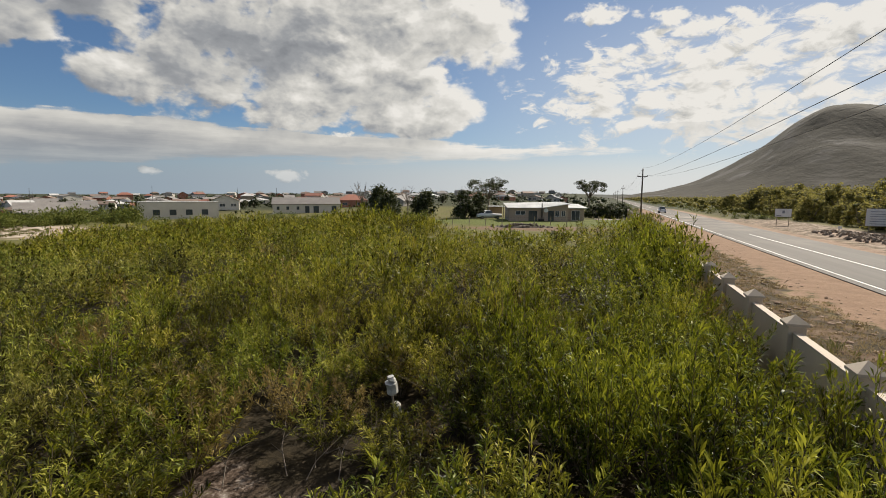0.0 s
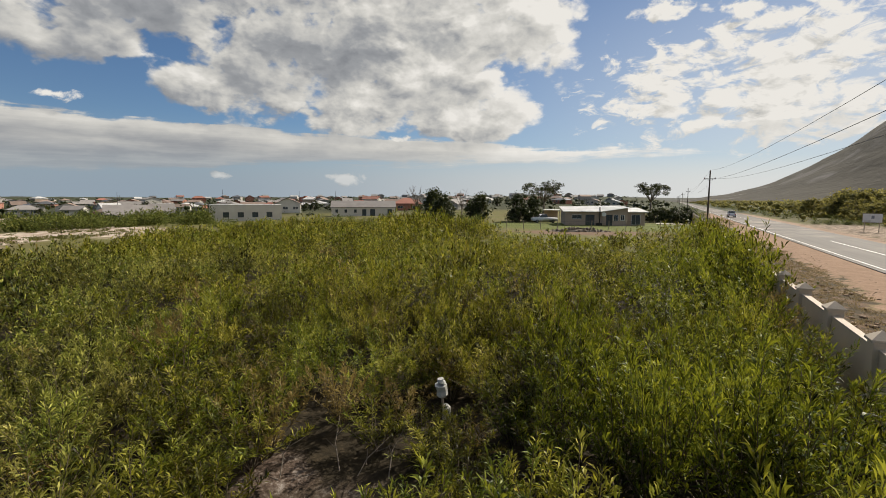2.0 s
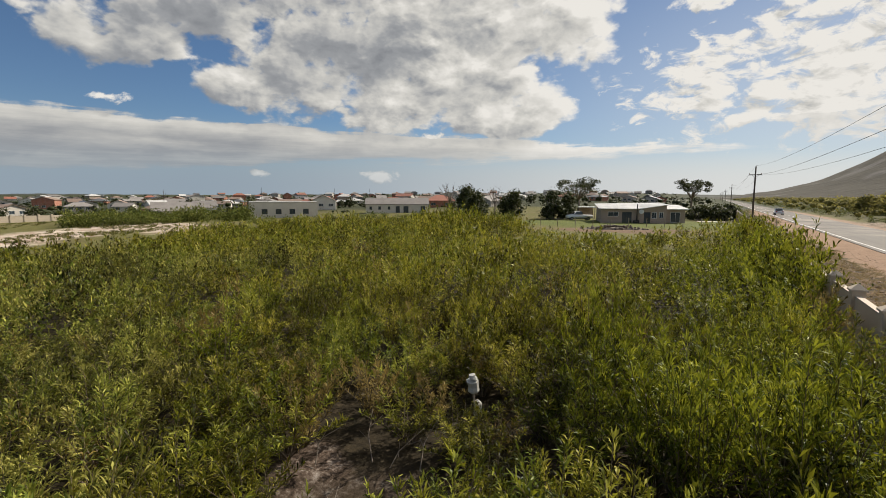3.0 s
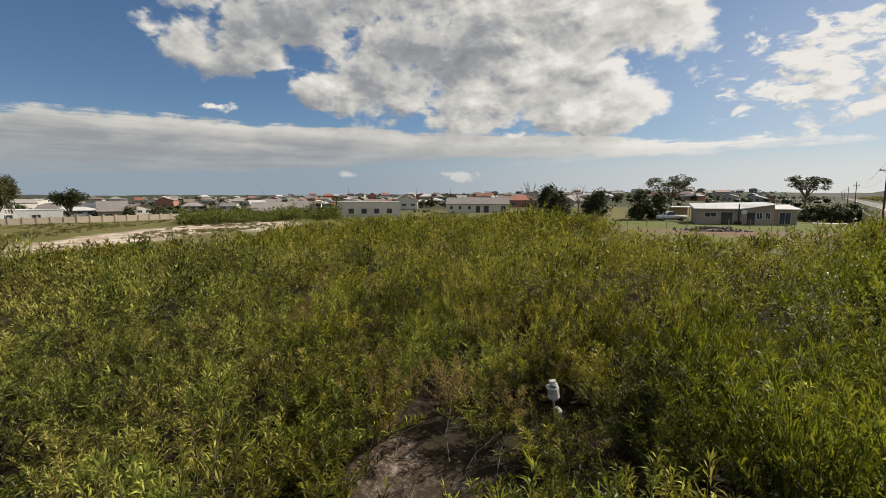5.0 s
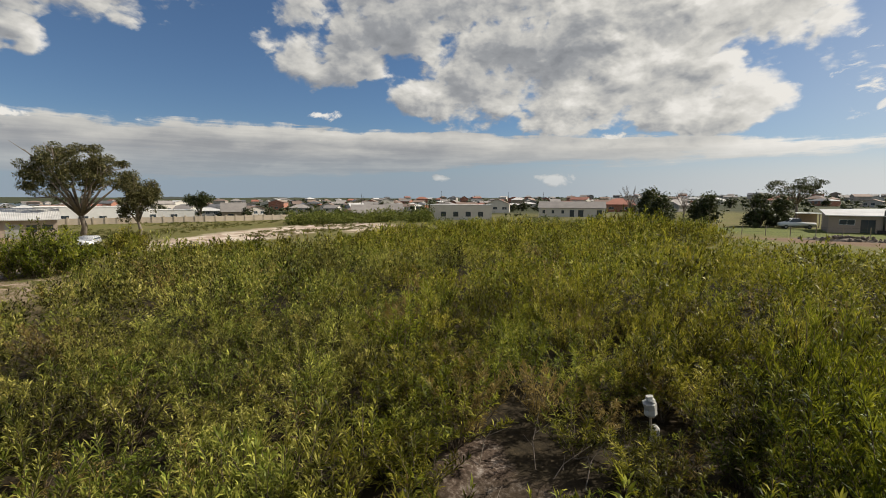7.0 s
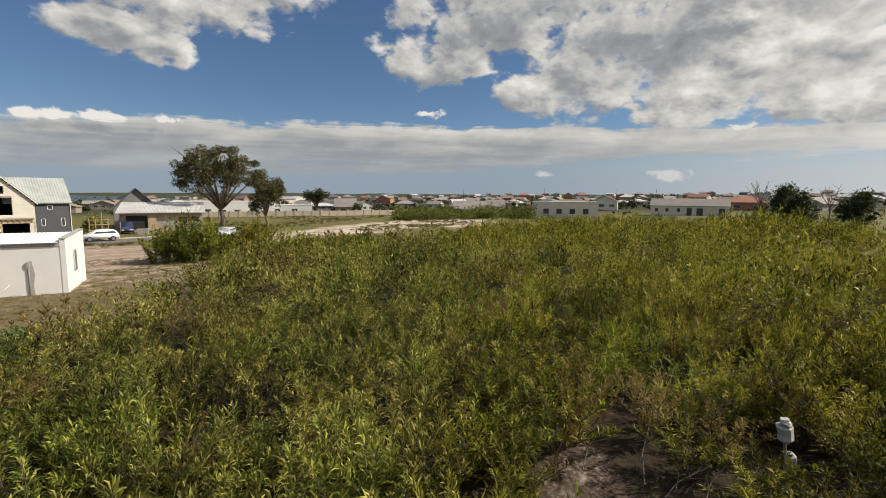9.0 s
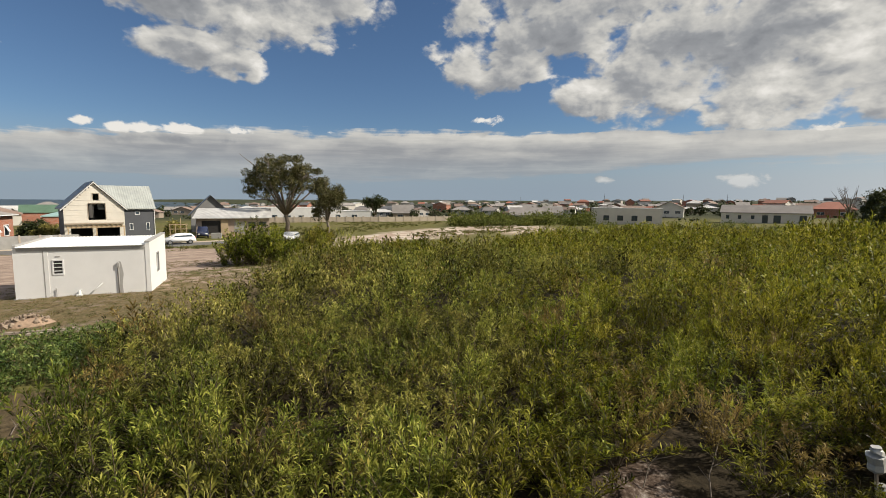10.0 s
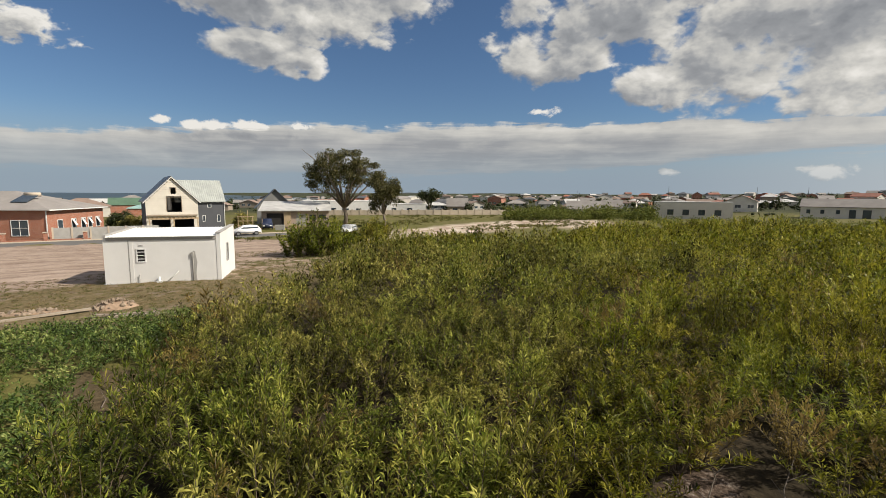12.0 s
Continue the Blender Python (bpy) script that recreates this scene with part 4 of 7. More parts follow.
def thicket():
    fine = [shrub_arrays(1.5, RNG.uniform(0.62, 0.86), 15, 100, 0.138, 0.021) for _ in range(7)]
    loose = [shrub_arrays(1.5, 0.75, 15, 70, 0.15, 0.029) for _ in range(7)]
    kinds = ("leaf", "leaf_bright", "leaf_dry", "leaf_pale")
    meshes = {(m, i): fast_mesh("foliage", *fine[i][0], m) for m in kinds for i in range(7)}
    twigs = [fast_mesh("branchwork", *f[1], "stem") for f in fine]
    labels = {"leaf": "green acacia shrub with long narrow leaves on sandy soil", "leaf_bright": "bright green acacia shrub with fresh leaves beside the wall",
              "leaf_dry": "half-dry straw-coloured acacia shrub above the sandy hollow", "leaf_pale": "pale grey-green acacia shrub with long narrow leaves"}

    def kind_at(x, y):
        own = mound_at(x, y, 2.2 if math.hypot(x, y) < 15 else 3.2)[1]
        n, s = 0.943 * x - 0.332 * y, 0.332 * x + 0.943 * y
        if lump(x, y, 4.6, 7.5, 2.8) + lump(x, y, 2.8, 6.3, 1.8) + lump(x, y, 2.5, 10.5, 1.6) + lump(x, y, -7.6, 9.6, 0.8) > 0.35:
            return "leaf_bright"
        if lump(x, y, -2.2, 8.8, 1.3) > 0.45 and RNG.random() < 0.55 or lump(x, y, -8.2, 11.0, 1.0) > 0.5 or RNG.random() < (0.07 if noise.noise(Vector((x * 0.4, y * 0.4, 17.0))) > 0.0 else 0.02):
            return "leaf_dry"
        if n > -1.5 and s > 14 and own > 0.2:
            return "leaf_bright"
        # the paler growth towards the building lot
        pale = 0.9 * (-x - 0.55 * y - 1.0) / 9.0 + 0.9 * noise.noise(Vector((x * 0.14, y * 0.14, 12.0))) + 0.5 * own
        return "leaf_pale" if pale > 0.45 else "leaf"

    near = scatter(2.9, 17.0, 0.98, growth)
    near.sort(key=lambda p: math.hypot(p[0] + 2.0, p[1] - 4.0))
    bulk = {(m, i): [] for m in kinds for i in range(7)}
    for k, (x, y, h) in enumerate(near):
        i = int(RNG.integers(7))
        m = kind_at(x, y)
        p = spot(x, y, h, 1.5)
        if k < 298:
            ob = thing("shrub", Matrix.LocRotScale(p[:3], Euler((0, 0, p[3])), (p[4], p[4], p[5])), labels[m], "shrub", "thicket shrubs")
            part("foliage", meshes[m, i], None, ob)
            part("branchwork", twigs[i], None, ob, "thin brown stems")
        else:
            bulk[m, i].append(p)
    words = {"leaf": "dense green thicket of narrow-leaved acacia", "leaf_bright": "bright green thicket of young acacia", "leaf_dry": "half-dry acacia shrubs in the thicket", "leaf_pale": "pale grey-green thicket of narrow-leaved acacia"}
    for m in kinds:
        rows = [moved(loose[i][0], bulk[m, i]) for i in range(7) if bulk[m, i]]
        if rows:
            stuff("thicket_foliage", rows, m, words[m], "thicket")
    if any(bulk.values()):
        stuff("thicket_stems", [moved(loose[i][1], bulk[m, i]) for m in kinds for i in range(7) if bulk[m, i]], "stem", "thin brown stems of the acacia thicket", "thicket")
    middle = [shrub_arrays(1.5, 0.9, 14, 27, 0.165, 0.042, stem=0.012) for _ in range(5)]
    spots = {(m, i): [] for m in kinds for i in range(5)}
    for x, y, h in scatter(17.0, 36, 1.12, growth):
        spots[kind_at(x, y), int(RNG.integers(5))].append(spot(x, y, h, 1.5))
    # a close row along the wall, higher than its coping
    for k in range(84):
        x, y = road(RNG.uniform(2.3, 3.35), 20.5 + 0.36 * k)
        spots["leaf_bright" if noise.noise(Vector((x * 0.3, y * 0.3, 4.0))) > 0 else "leaf", k % 5].append(spot(x, y, RNG.uniform(2.1, 2.7), 1.5))
    for k in range(220):
        x, y = RNG.uniform(-15, 3.2), RNG.uniform(-16, 3.0)
        n, az = 0.943 * x - 0.332 * y, math.degrees(math.atan2(-x, y))
        if math.hypot(x, y) < 2.4 or n > 2.9 or -58 < az < 112 or x < -11 and y > -3 or y + 0.35 * x > -4 and az > 100 and x < -8:
            continue
        spots["leaf", k % 5].append(spot(x, y, 1.35 + 0.4 * noise.noise(Vector((x * 0.5, y * 0.5, 1.0))), 1.5))
    for m in kinds:
        rows = [moved(middle[i][0], spots[m, i]) for i in range(5) if spots[m, i]]
        if rows:
            stuff("middle_thicket", rows, m, words[m] + " across the open plot", "thicket")
    coarse = [shrub_arrays(1.5, 1.1, 12, 17, 0.29, 0.072) for _ in range(4)]
    spots = [[] for _ in coarse]
    for x, y, h in scatter(36, 90, 1.5, growth):
        spots[int(RNG.integers(4))].append(spot(x, y, h * float(np.interp(math.hypot(x, y), (36, 60), (1.0, 1.1))), 1.5))
    stuff("far_thicket", [moved(a[0], s) for a, s in zip(coarse, spots)], "leaf", "green scrub on the far part of the plot", "thicket")


thicket()


def tuft_arrays(n, height, spread, width):
    a = RNG.uniform(0, 2 * math.pi, n)
    o = np.stack([np.cos(a), np.sin(a), np.zeros(n)], 1)
    base = o * RNG.uniform(0, spread, (n, 1))
    way = o * RNG.uniform(0.1, 0.9, (n, 1)) + (0, 0, 1.0)
    return blades(base, way, height * RNG.uniform(0.5, 1.1, n), np.full(n, width), 0.25)


def grasses():
    short = [tuft_arrays(26, 0.22, 0.20, 0.018) for _ in range(4)]
    tall = [tuft_arrays(34, 0.55, 0.16, 0.018) for _ in range(4)]

    def verge(x, y):
        n, s = 0.943 * x - 0.332 * y, 0.332 * x + 0.943 * y
        k = noise.noise(Vector((x * 0.3, y * 0.3, 9.0)))
        return 1.0 if 4.2 < n < 8.6 + k * 1.2 and s < 70 and k > -0.45 + (n - 5) * 0.05 else 0.0

    def lawn(x, y):
        k = noise.noise(Vector((x * 0.2, y * 0.2, 4.0)))
        line = y + 0.35 * x
        near_lot = -37 < x < -19 and -9 < y and line < -3.8 and k > -0.25
        beside = -47 < x < -16 and y < 0.4 - 0.64 * (x + 15) and y > (4.5 if x < -33 else -2.0) and k > -0.3
        return 1.0 if near_lot or beside else 0.0

    spots = [spot(x, y, RNG.uniform(0.5, 1.15), 1.0) for x, y, h in scatter(3, 75, 0.42, verge)]
    stuff("verge_grass", [moved(short[i], spots[i::4]) for i in range(4)], "straw", "dry brown grass tufts on the road verge", "grass")
    spots = [spot(x, y, RNG.uniform(0.8, 1.3), 1.0) for x, y, h in scatter(3, 40, 0.8, verge) if lump(x, y, 9.6, 9.5, 4.2) > 0.25]
    stuff("verge_reeds", [moved(tall[i], spots[i::4]) for i in range(4) if spots[i::4]], "grass", "taller green-brown grass clumps behind the wall", "grass")
    spots = [spot(x, y, RNG.uniform(0.35, 0.8), 1.0) for x, y, h in scatter(8, 50, 0.5, lawn)]
    stuff("plot_grass", [moved(short[i], spots[i::4]) for i in range(2)], "grass", "short olive-green grass round the small white building", "grass")
    stuff("plot_grass", [moved(short[i], spots[i::4]) for i in (2, 3)], "straw", "dry brown grass round the small white building", "grass")

    clumps = [tuft_arrays(30, 0.55, 0.5, 0.06) for _ in range(4)]
    spots = []
    for k in range(2600):
        x, y = polar(RNG.uniform(40, 92), 56 + 104 * RNG.random() ** 1.2)
        r = noise.noise(Vector((x * 0.06, y * 0.06, 2.0)))
        if r > -0.15 and x < -60 and not (-75 < x < -65 and y < 28) and not (x < -73 and y < 36) and abs((x + 82) * 0.819 + (y - 56) * 0.574) > 6:
            spots.append(spot(x, y, RNG.uniform(0.5, 1.2) * (1 + r), 1.0, ground_z(x, y)))
    stuff("field_grass", [moved(clumps[i], spots[i::4]) for i in range(4)], "grass", "rough olive grass and low scrub on the open field", "grass")

    def low(x, y):
        line = y + 0.35 * x
        k = noise.noise(Vector((x * 0.5, y * 0.5, 6.0)))
        if line > -4.4 or x < -21 or x > -2 or y < -10 or math.hypot((x + 13.2) / 2.3, (y + 0.8) / 0.9) < 1:
            return 0.0
        return 0.55 + 0.25 * k if k > -0.45 else 0.0

    bushy = [shrub_arrays(0.6, 0.45, 8, 16, 0.12, 0.038, 0.1) for _ in range(4)]
    spots = [spot(x, y, h, 0.6) for x, y, h in scatter(4, 24, 0.44, low)]
    stuff("low_weeds", [moved(bushy[i][0], spots[i::4]) for i in range(4)], "leaf_low", "low dark-green broad-leaved weeds", "weeds")


grasses()


# ---- trees ----
def clump(centre, radii, count, length, width):
    """Leaves round a place, denser outside."""
    d = unit(RNG.normal(0, 1, (count, 3)))
    r = RNG.uniform(0.25, 1.0, (count, 1)) ** 0.5
    base = np.asarray(centre) + d * r * np.asarray(radii)
    way = d * 0.7 + RNG.normal(0, 0.5, (count, 3))
    return blades(base, way, length * RNG.uniform(0.6, 1.3, count), width * RNG.uniform(0.7, 1.3, count), 0.15)


def core(centre, radii):
    """The dark leafy inside of a clump: a crumpled twenty-sided body."""
    p = (1 + 5 ** 0.5) / 2
    v = np.array([(-1, p, 0), (1, p, 0), (-1, -p, 0), (1, -p, 0), (0, -1, p), (0, 1, p), (0, -1, -p), (0, 1, -p), (p, 0, -1), (p, 0, 1), (-p, 0, -1), (-p, 0, 1)]) / 1.9
    f = np.array([(0, 11, 5), (0, 5, 1), (0, 1, 7), (0, 7, 10), (0, 10, 11), (1, 5, 9), (5, 11, 4), (11, 10, 2), (10, 7, 6), (7, 1, 8),
                  (3, 9, 4), (3, 4, 2), (3, 2, 6), (3, 6, 8), (3, 8, 9), (4, 9, 5), (2, 4, 11), (6, 2, 10), (8, 6, 7), (9, 8, 1)])
    return v * RNG.uniform(0.35, 0.62, (12, 1)) * np.asarray(radii) + np.asarray(centre), f


def clods():
    """Crumbled earth along the verge behind the wall."""
    kinds = [core((0, 0, 0.25), (1.6, 1.6, 0.9)) for _ in range(5)]
    spots = [[] for _ in kinds]
    for k in range(1700):
        n, s = 4.3 + 6.2 * RNG.random() ** 0.9, 6 + 50 * RNG.random() ** 1.5
        x, y = road(n, s)
        if noise.noise(Vector((x * 0.35, y * 0.35, 8.0))) < -0.12:
            continue
        q = RNG.uniform(0.05, 0.19) * (1.0 if n < 8.5 else 0.6)
        spots[k % 5].append((x, y, ground_z(x, y) - 0.02, RNG.uniform(0, 6.28), q, q * RNG.uniform(0.5, 1.0)))
    stuff("earth_clods", [moved(a, b) for a, b in zip(kinds, spots)], "earth", "crumbled brown earth clods on the verge", "soil")


clods()


def tree_meshes(height, crown, clumps, trunk_r, fork=0.3, leaves=90, size=(1.0, 0.7), leaf=(0.34, 0.16), flat=0.6, material="leaf_dark", bark="bark", limbs=6, lean=0.0, dome=False, low=0.62):
    """A trunk that forks into limbs, and a crown of leaf clumps at the ends of the limbs."""
    g = Geo()
    ends, leafy = [], []
    top = Vector((lean * height, 0, height * fork))
    g.tube([(0, 0, -0.3), (0.05 * height * 0.2 + lean * height * 0.4, 0.02 * height, height * fork * 0.5), top], [trunk_r * 1.25, trunk_r, trunk_r * 0.85], 8)
    for k in range(limbs):
        a = 2 * math.pi * (k + RNG.uniform(-0.3, 0.3)) / limbs
        r = crown * RNG.uniform(0.35, 0.85)
        z = height * RNG.uniform(low, 0.92)
        end = Vector((math.cos(a) * r + lean * height, math.sin(a) * r, z))
        mid = top.lerp(end, 0.5) + Vector((0, 0, height * 0.06)) + Vector(RNG.normal(0, 0.03 * height, 3))
        g.tube([top, mid, end], [trunk_r * 0.6, trunk_r * 0.36, trunk_r * 0.14], 5)
        for _ in range(3):
            b = mid.lerp(end, RNG.uniform(0.1, 0.9))
            tip = b + Vector((RNG.normal(0, 0.2), RNG.normal(0, 0.2), RNG.uniform(0.02, 0.22))) * crown
            g.tube([b, tip], [trunk_r * 0.2, trunk_r * 0.06], 4)
            ends.append(tip)
        ends.append(end)
    for k in range(clumps):
        e = ends[k % len(ends)] + Vector(RNG.normal(0, 0.10 * crown, 3))
        if dome and k % 2:
            a, q = RNG.uniform(0, 6.283), math.sqrt(RNG.uniform(0, 1))
            e = Vector((lean * height + math.cos(a) * q * crown, math.sin(a) * q * crown, height * (0.96 - 0.42 * q ** 3 - 0.26 * RNG.random() ** 2)))
        r = math.hypot(e.x - lean * height, e.y)
        if r > crown * 0.85:
            e.x, e.y = lean * height + (e.x - lean * height) * crown * 0.85 / r, e.y * crown * 0.85 / r
        e.z = min(e.z, height * (0.97 - 0.3 * (r / crown) ** 3))
        s = RNG.uniform(*sorted(size)) * RNG.uniform(0.8, 1.2)
        leafy.append(clump(e, (s, s, s * flat), leaves, *leaf))
    v, f = joined(leafy)
    return g.mesh("trunk", bark, True), fast_mesh("crown", v, f, material)


def tree(name, meshes, x, y, label, category="tree", group="", turn=0.0, s=1.0, z=None):
    ob = thing(name, Matrix.LocRotScale((x, y, ground_z(x, y) - 0.05 if z is None else z), Euler((0, 0, radians(turn))), (s, s, s)), label, category, group)
    part("trunk", meshes[0], None, ob)
    part("crown", meshes[1], None, ob)
    return ob


def mound_meshes(height, radius, clumps, leaves, leaf, material):
    """A wide bushy tree, leafy down to the ground, with a lumpy outline."""
    g = Geo()
    leafy = []
    for k in range(5):
        a = 1.26 * k + RNG.uniform(-0.4, 0.4)
        g.tube([(0, 0, -0.3), (math.cos(a) * radius * 0.3, math.sin(a) * radius * 0.3, height * 0.4), (math.cos(a) * radius * 0.6, math.sin(a) * radius * 0.6, height * 0.75)], [0.16, 0.1, 0.04], 5)
    for k in range(clumps):
        a = RNG.uniform(0, 6.283)
        u = RNG.uniform(0.0, 1.0)
        r = radius * math.sqrt(1 - u * u * 0.9) * RNG.uniform(0.75, 1.05)
        z = 0.35 + u * (height - 1.0) * RNG.uniform(0.85, 1.1)
        s = RNG.uniform(0.6, 1.25) * height / 5.0
        c = (math.cos(a) * r * (0.35 + 0.65 * RNG.random()), math.sin(a) * r, z)
        leafy += [clump(c, (s, s, s * 0.8), leaves, *leaf), core(c, (s, s, s * 0.8))]
    v, f = joined(leafy)
    return g.mesh("trunk", "bark", True), fast_mesh("crown", v, f, material)


def bush_meshes(height, radius, shoots, leaves, material):
    """A big bush of many leafy shoots from one root."""
    leafy, woody = [], []
    for k in range(18):
        q = math.sqrt(k / 18)
        kind = shrub_arrays(height * (1 - 0.5 * q * q), radius * 0.34, shoots // 7, leaves // 2, 0.24, 0.075, 0.03, 0.02)
        at = [(math.cos(2.4 * k) * q * radius * 0.8, math.sin(2.4 * k) * q * radius * 0.8, -0.05, k, 1.0, 1.0)]
        leafy.append(moved(kind[0], at))
        woody.append(moved(kind[1], at))
    leaf, wood = joined(leafy), joined(woody)
    return fast_mesh("trunk", *wood, "stem"), fast_mesh("crown", *leaf, material)


# two tall gums by the street
tree("gum_tree", tree_meshes(16.4, 8.9, 150, 0.46, 0.22, 160, (1.35, 0.75), (0.44, 0.17), 0.6, "leaf_gum", limbs=15, dome=True, low=0.38), *polar(69.0, 104), "tall gum tree with a broad open crown and forked trunk")
tree("gum_tree", tree_meshes(11.2, 3.3, 84, 0.26, 0.22, 150, (1.05, 0.6), (0.36, 0.15), 1.1, "leaf_gum", limbs=12, low=0.34), *polar(64.4, 91), "slender gum tree with hanging pale foliage")
tree("tall_bush", bush_meshes(4.1, 3.5, 98, 150, "leaf_bright"), -40.6, 12.9, "tall rounded green bush at the edge of the plot", "bush")
tree("tall_bush", bush_meshes(3.1, 2.3, 63, 110, "leaf"), -56.0, 25.6, "rounded green bush in front of the parked car", "bush")
tree("tall_bush", bush_meshes(1.7, 1.9, 49, 90, "leaf"), -52.0, 20.5, "low rounded green bush in front of the parked car", "bush")
tree("garden_bush", mound_meshes(3.6, 2.6, 60, 60, (0.34, 0.17), "leaf_dark"), *polar(91.5, 112), "clipped dark round garden bush", "bush")
tree("garden_bush", mound_meshes(3.0, 2.8, 60, 60, (0.34, 0.17), "leaf_olive"), *polar(90.3, 98), "loose green garden bush", "bush")
tree("garden_bush", mound_meshes(3.2, 1.5, 50, 60, (0.34, 0.17), "leaf_olive"), *polar(80.2, 92), "narrow garden tree beside the timber structure", "bush")
# broad crowned trees near and beyond the plot
tree("round_tree", tree_meshes(6.2, 2.8, 26, 0.25, 0.2, 150, (1.4, 0.9), (0.4, 0.2), 0.8, limbs=7), *polar(58.7, 182), "dark round-headed tree behind the boundary wall", s=1.5)
tree("round_tree", mound_meshes(5.6, 2.6, 60, 52, (0.34, 0.17), "leaf_dark"), *polar(-2.6, 97), "dark dense tree beside the yard", s=1.08)
tree("round_tree", mound_meshes(5.4, 2.0, 60, 52, (0.34, 0.17), "leaf_dark"), *polar(-4.3, 99), "dark dense tree beside the yard", s=1.0)
tree("round_tree", mound_meshes(4.6, 2.0, 60, 52, (0.34, 0.17), "leaf_dark"), *polar(2.2, 100), "small dark round tree in the scrub", s=1.3)
tree("round_tree", mound_meshes(4.4, 1.9, 60, 52, (0.34, 0.17), "leaf_dark"), *polar(6.6, 92), "small dark bushy tree in the scrub", s=1.3)
tree("round_tree", mound_meshes(6.0, 2.2, 60, 52, (0.34, 0.17), "leaf_dark"), *polar(7.7, 120), "small dark round tree in the scrub", s=1.3)
tree("umbrella_tree", tree_meshes(11.0, 6.4, 40, 0.34, 0.35, 130, (1.5, 0.9), (0.45, 0.2), 0.4, limbs=9), *polar(-17.2, 185), "flat-topped tree with bare limbs showing")
tree("umbrella_tree", tree_meshes(10.0, 7.0, 38, 0.3, 0.35, 130, (1.5, 0.9), (0.42, 0.18), 0.38, limbs=9), *polar(-5.5, 150), "wide flat-topped trees behind the yard", s=1.05)
for az, d in ((-19.6, 104), (-18.0, 104), (-20.6, 108)):
    tree("dense_bush", mound_meshes(3.4, 2.8, 60, 52, (0.34, 0.17), "leaf_dark"), *polar(az, d), "dark dense garden bush beside the yard", "bush")


def dead_tree(x, y, height):
    g = Geo()
    g.tube([(0, 0, -0.2), (0.1, 0, height * 0.3), (0.0, 0.1, height * 0.5)], [0.16, 0.13, 0.1], 6)
    for k in range(11):
        b = Vector((0.05, 0.05, height * RNG.uniform(0.28, 0.5)))
        a = RNG.uniform(0, 6.28)
        r = height * RNG.uniform(0.12, 0.36)
        e = Vector((math.cos(a) * r, math.sin(a) * r, height * RNG.uniform(0.7, 1.0)))
        m = b.lerp(e, 0.55) + Vector(RNG.normal(0, 0.15, 3))
        g.tube([b, m, e], [0.075, 0.05, 0.02], 4)
        for _ in range(2):
            q = m.lerp(e, RNG.uniform(0.1, 0.7))
            g.tube([q, q + Vector((RNG.normal(0, 0.5), RNG.normal(0, 0.5), RNG.uniform(0.4, 1.0)))], [0.035, 0.012], 4)
    ob = thing("dead_tree", pose(x, y, ground_z(x, y)), "leafless grey dead tree with thin branches", "tree")
    part("branchwork", g, "dead_wood", ob)


dead_tree(*polar(9.7, 105), 8.0)
dead_tree(*polar(4.3, 112), 7.2)


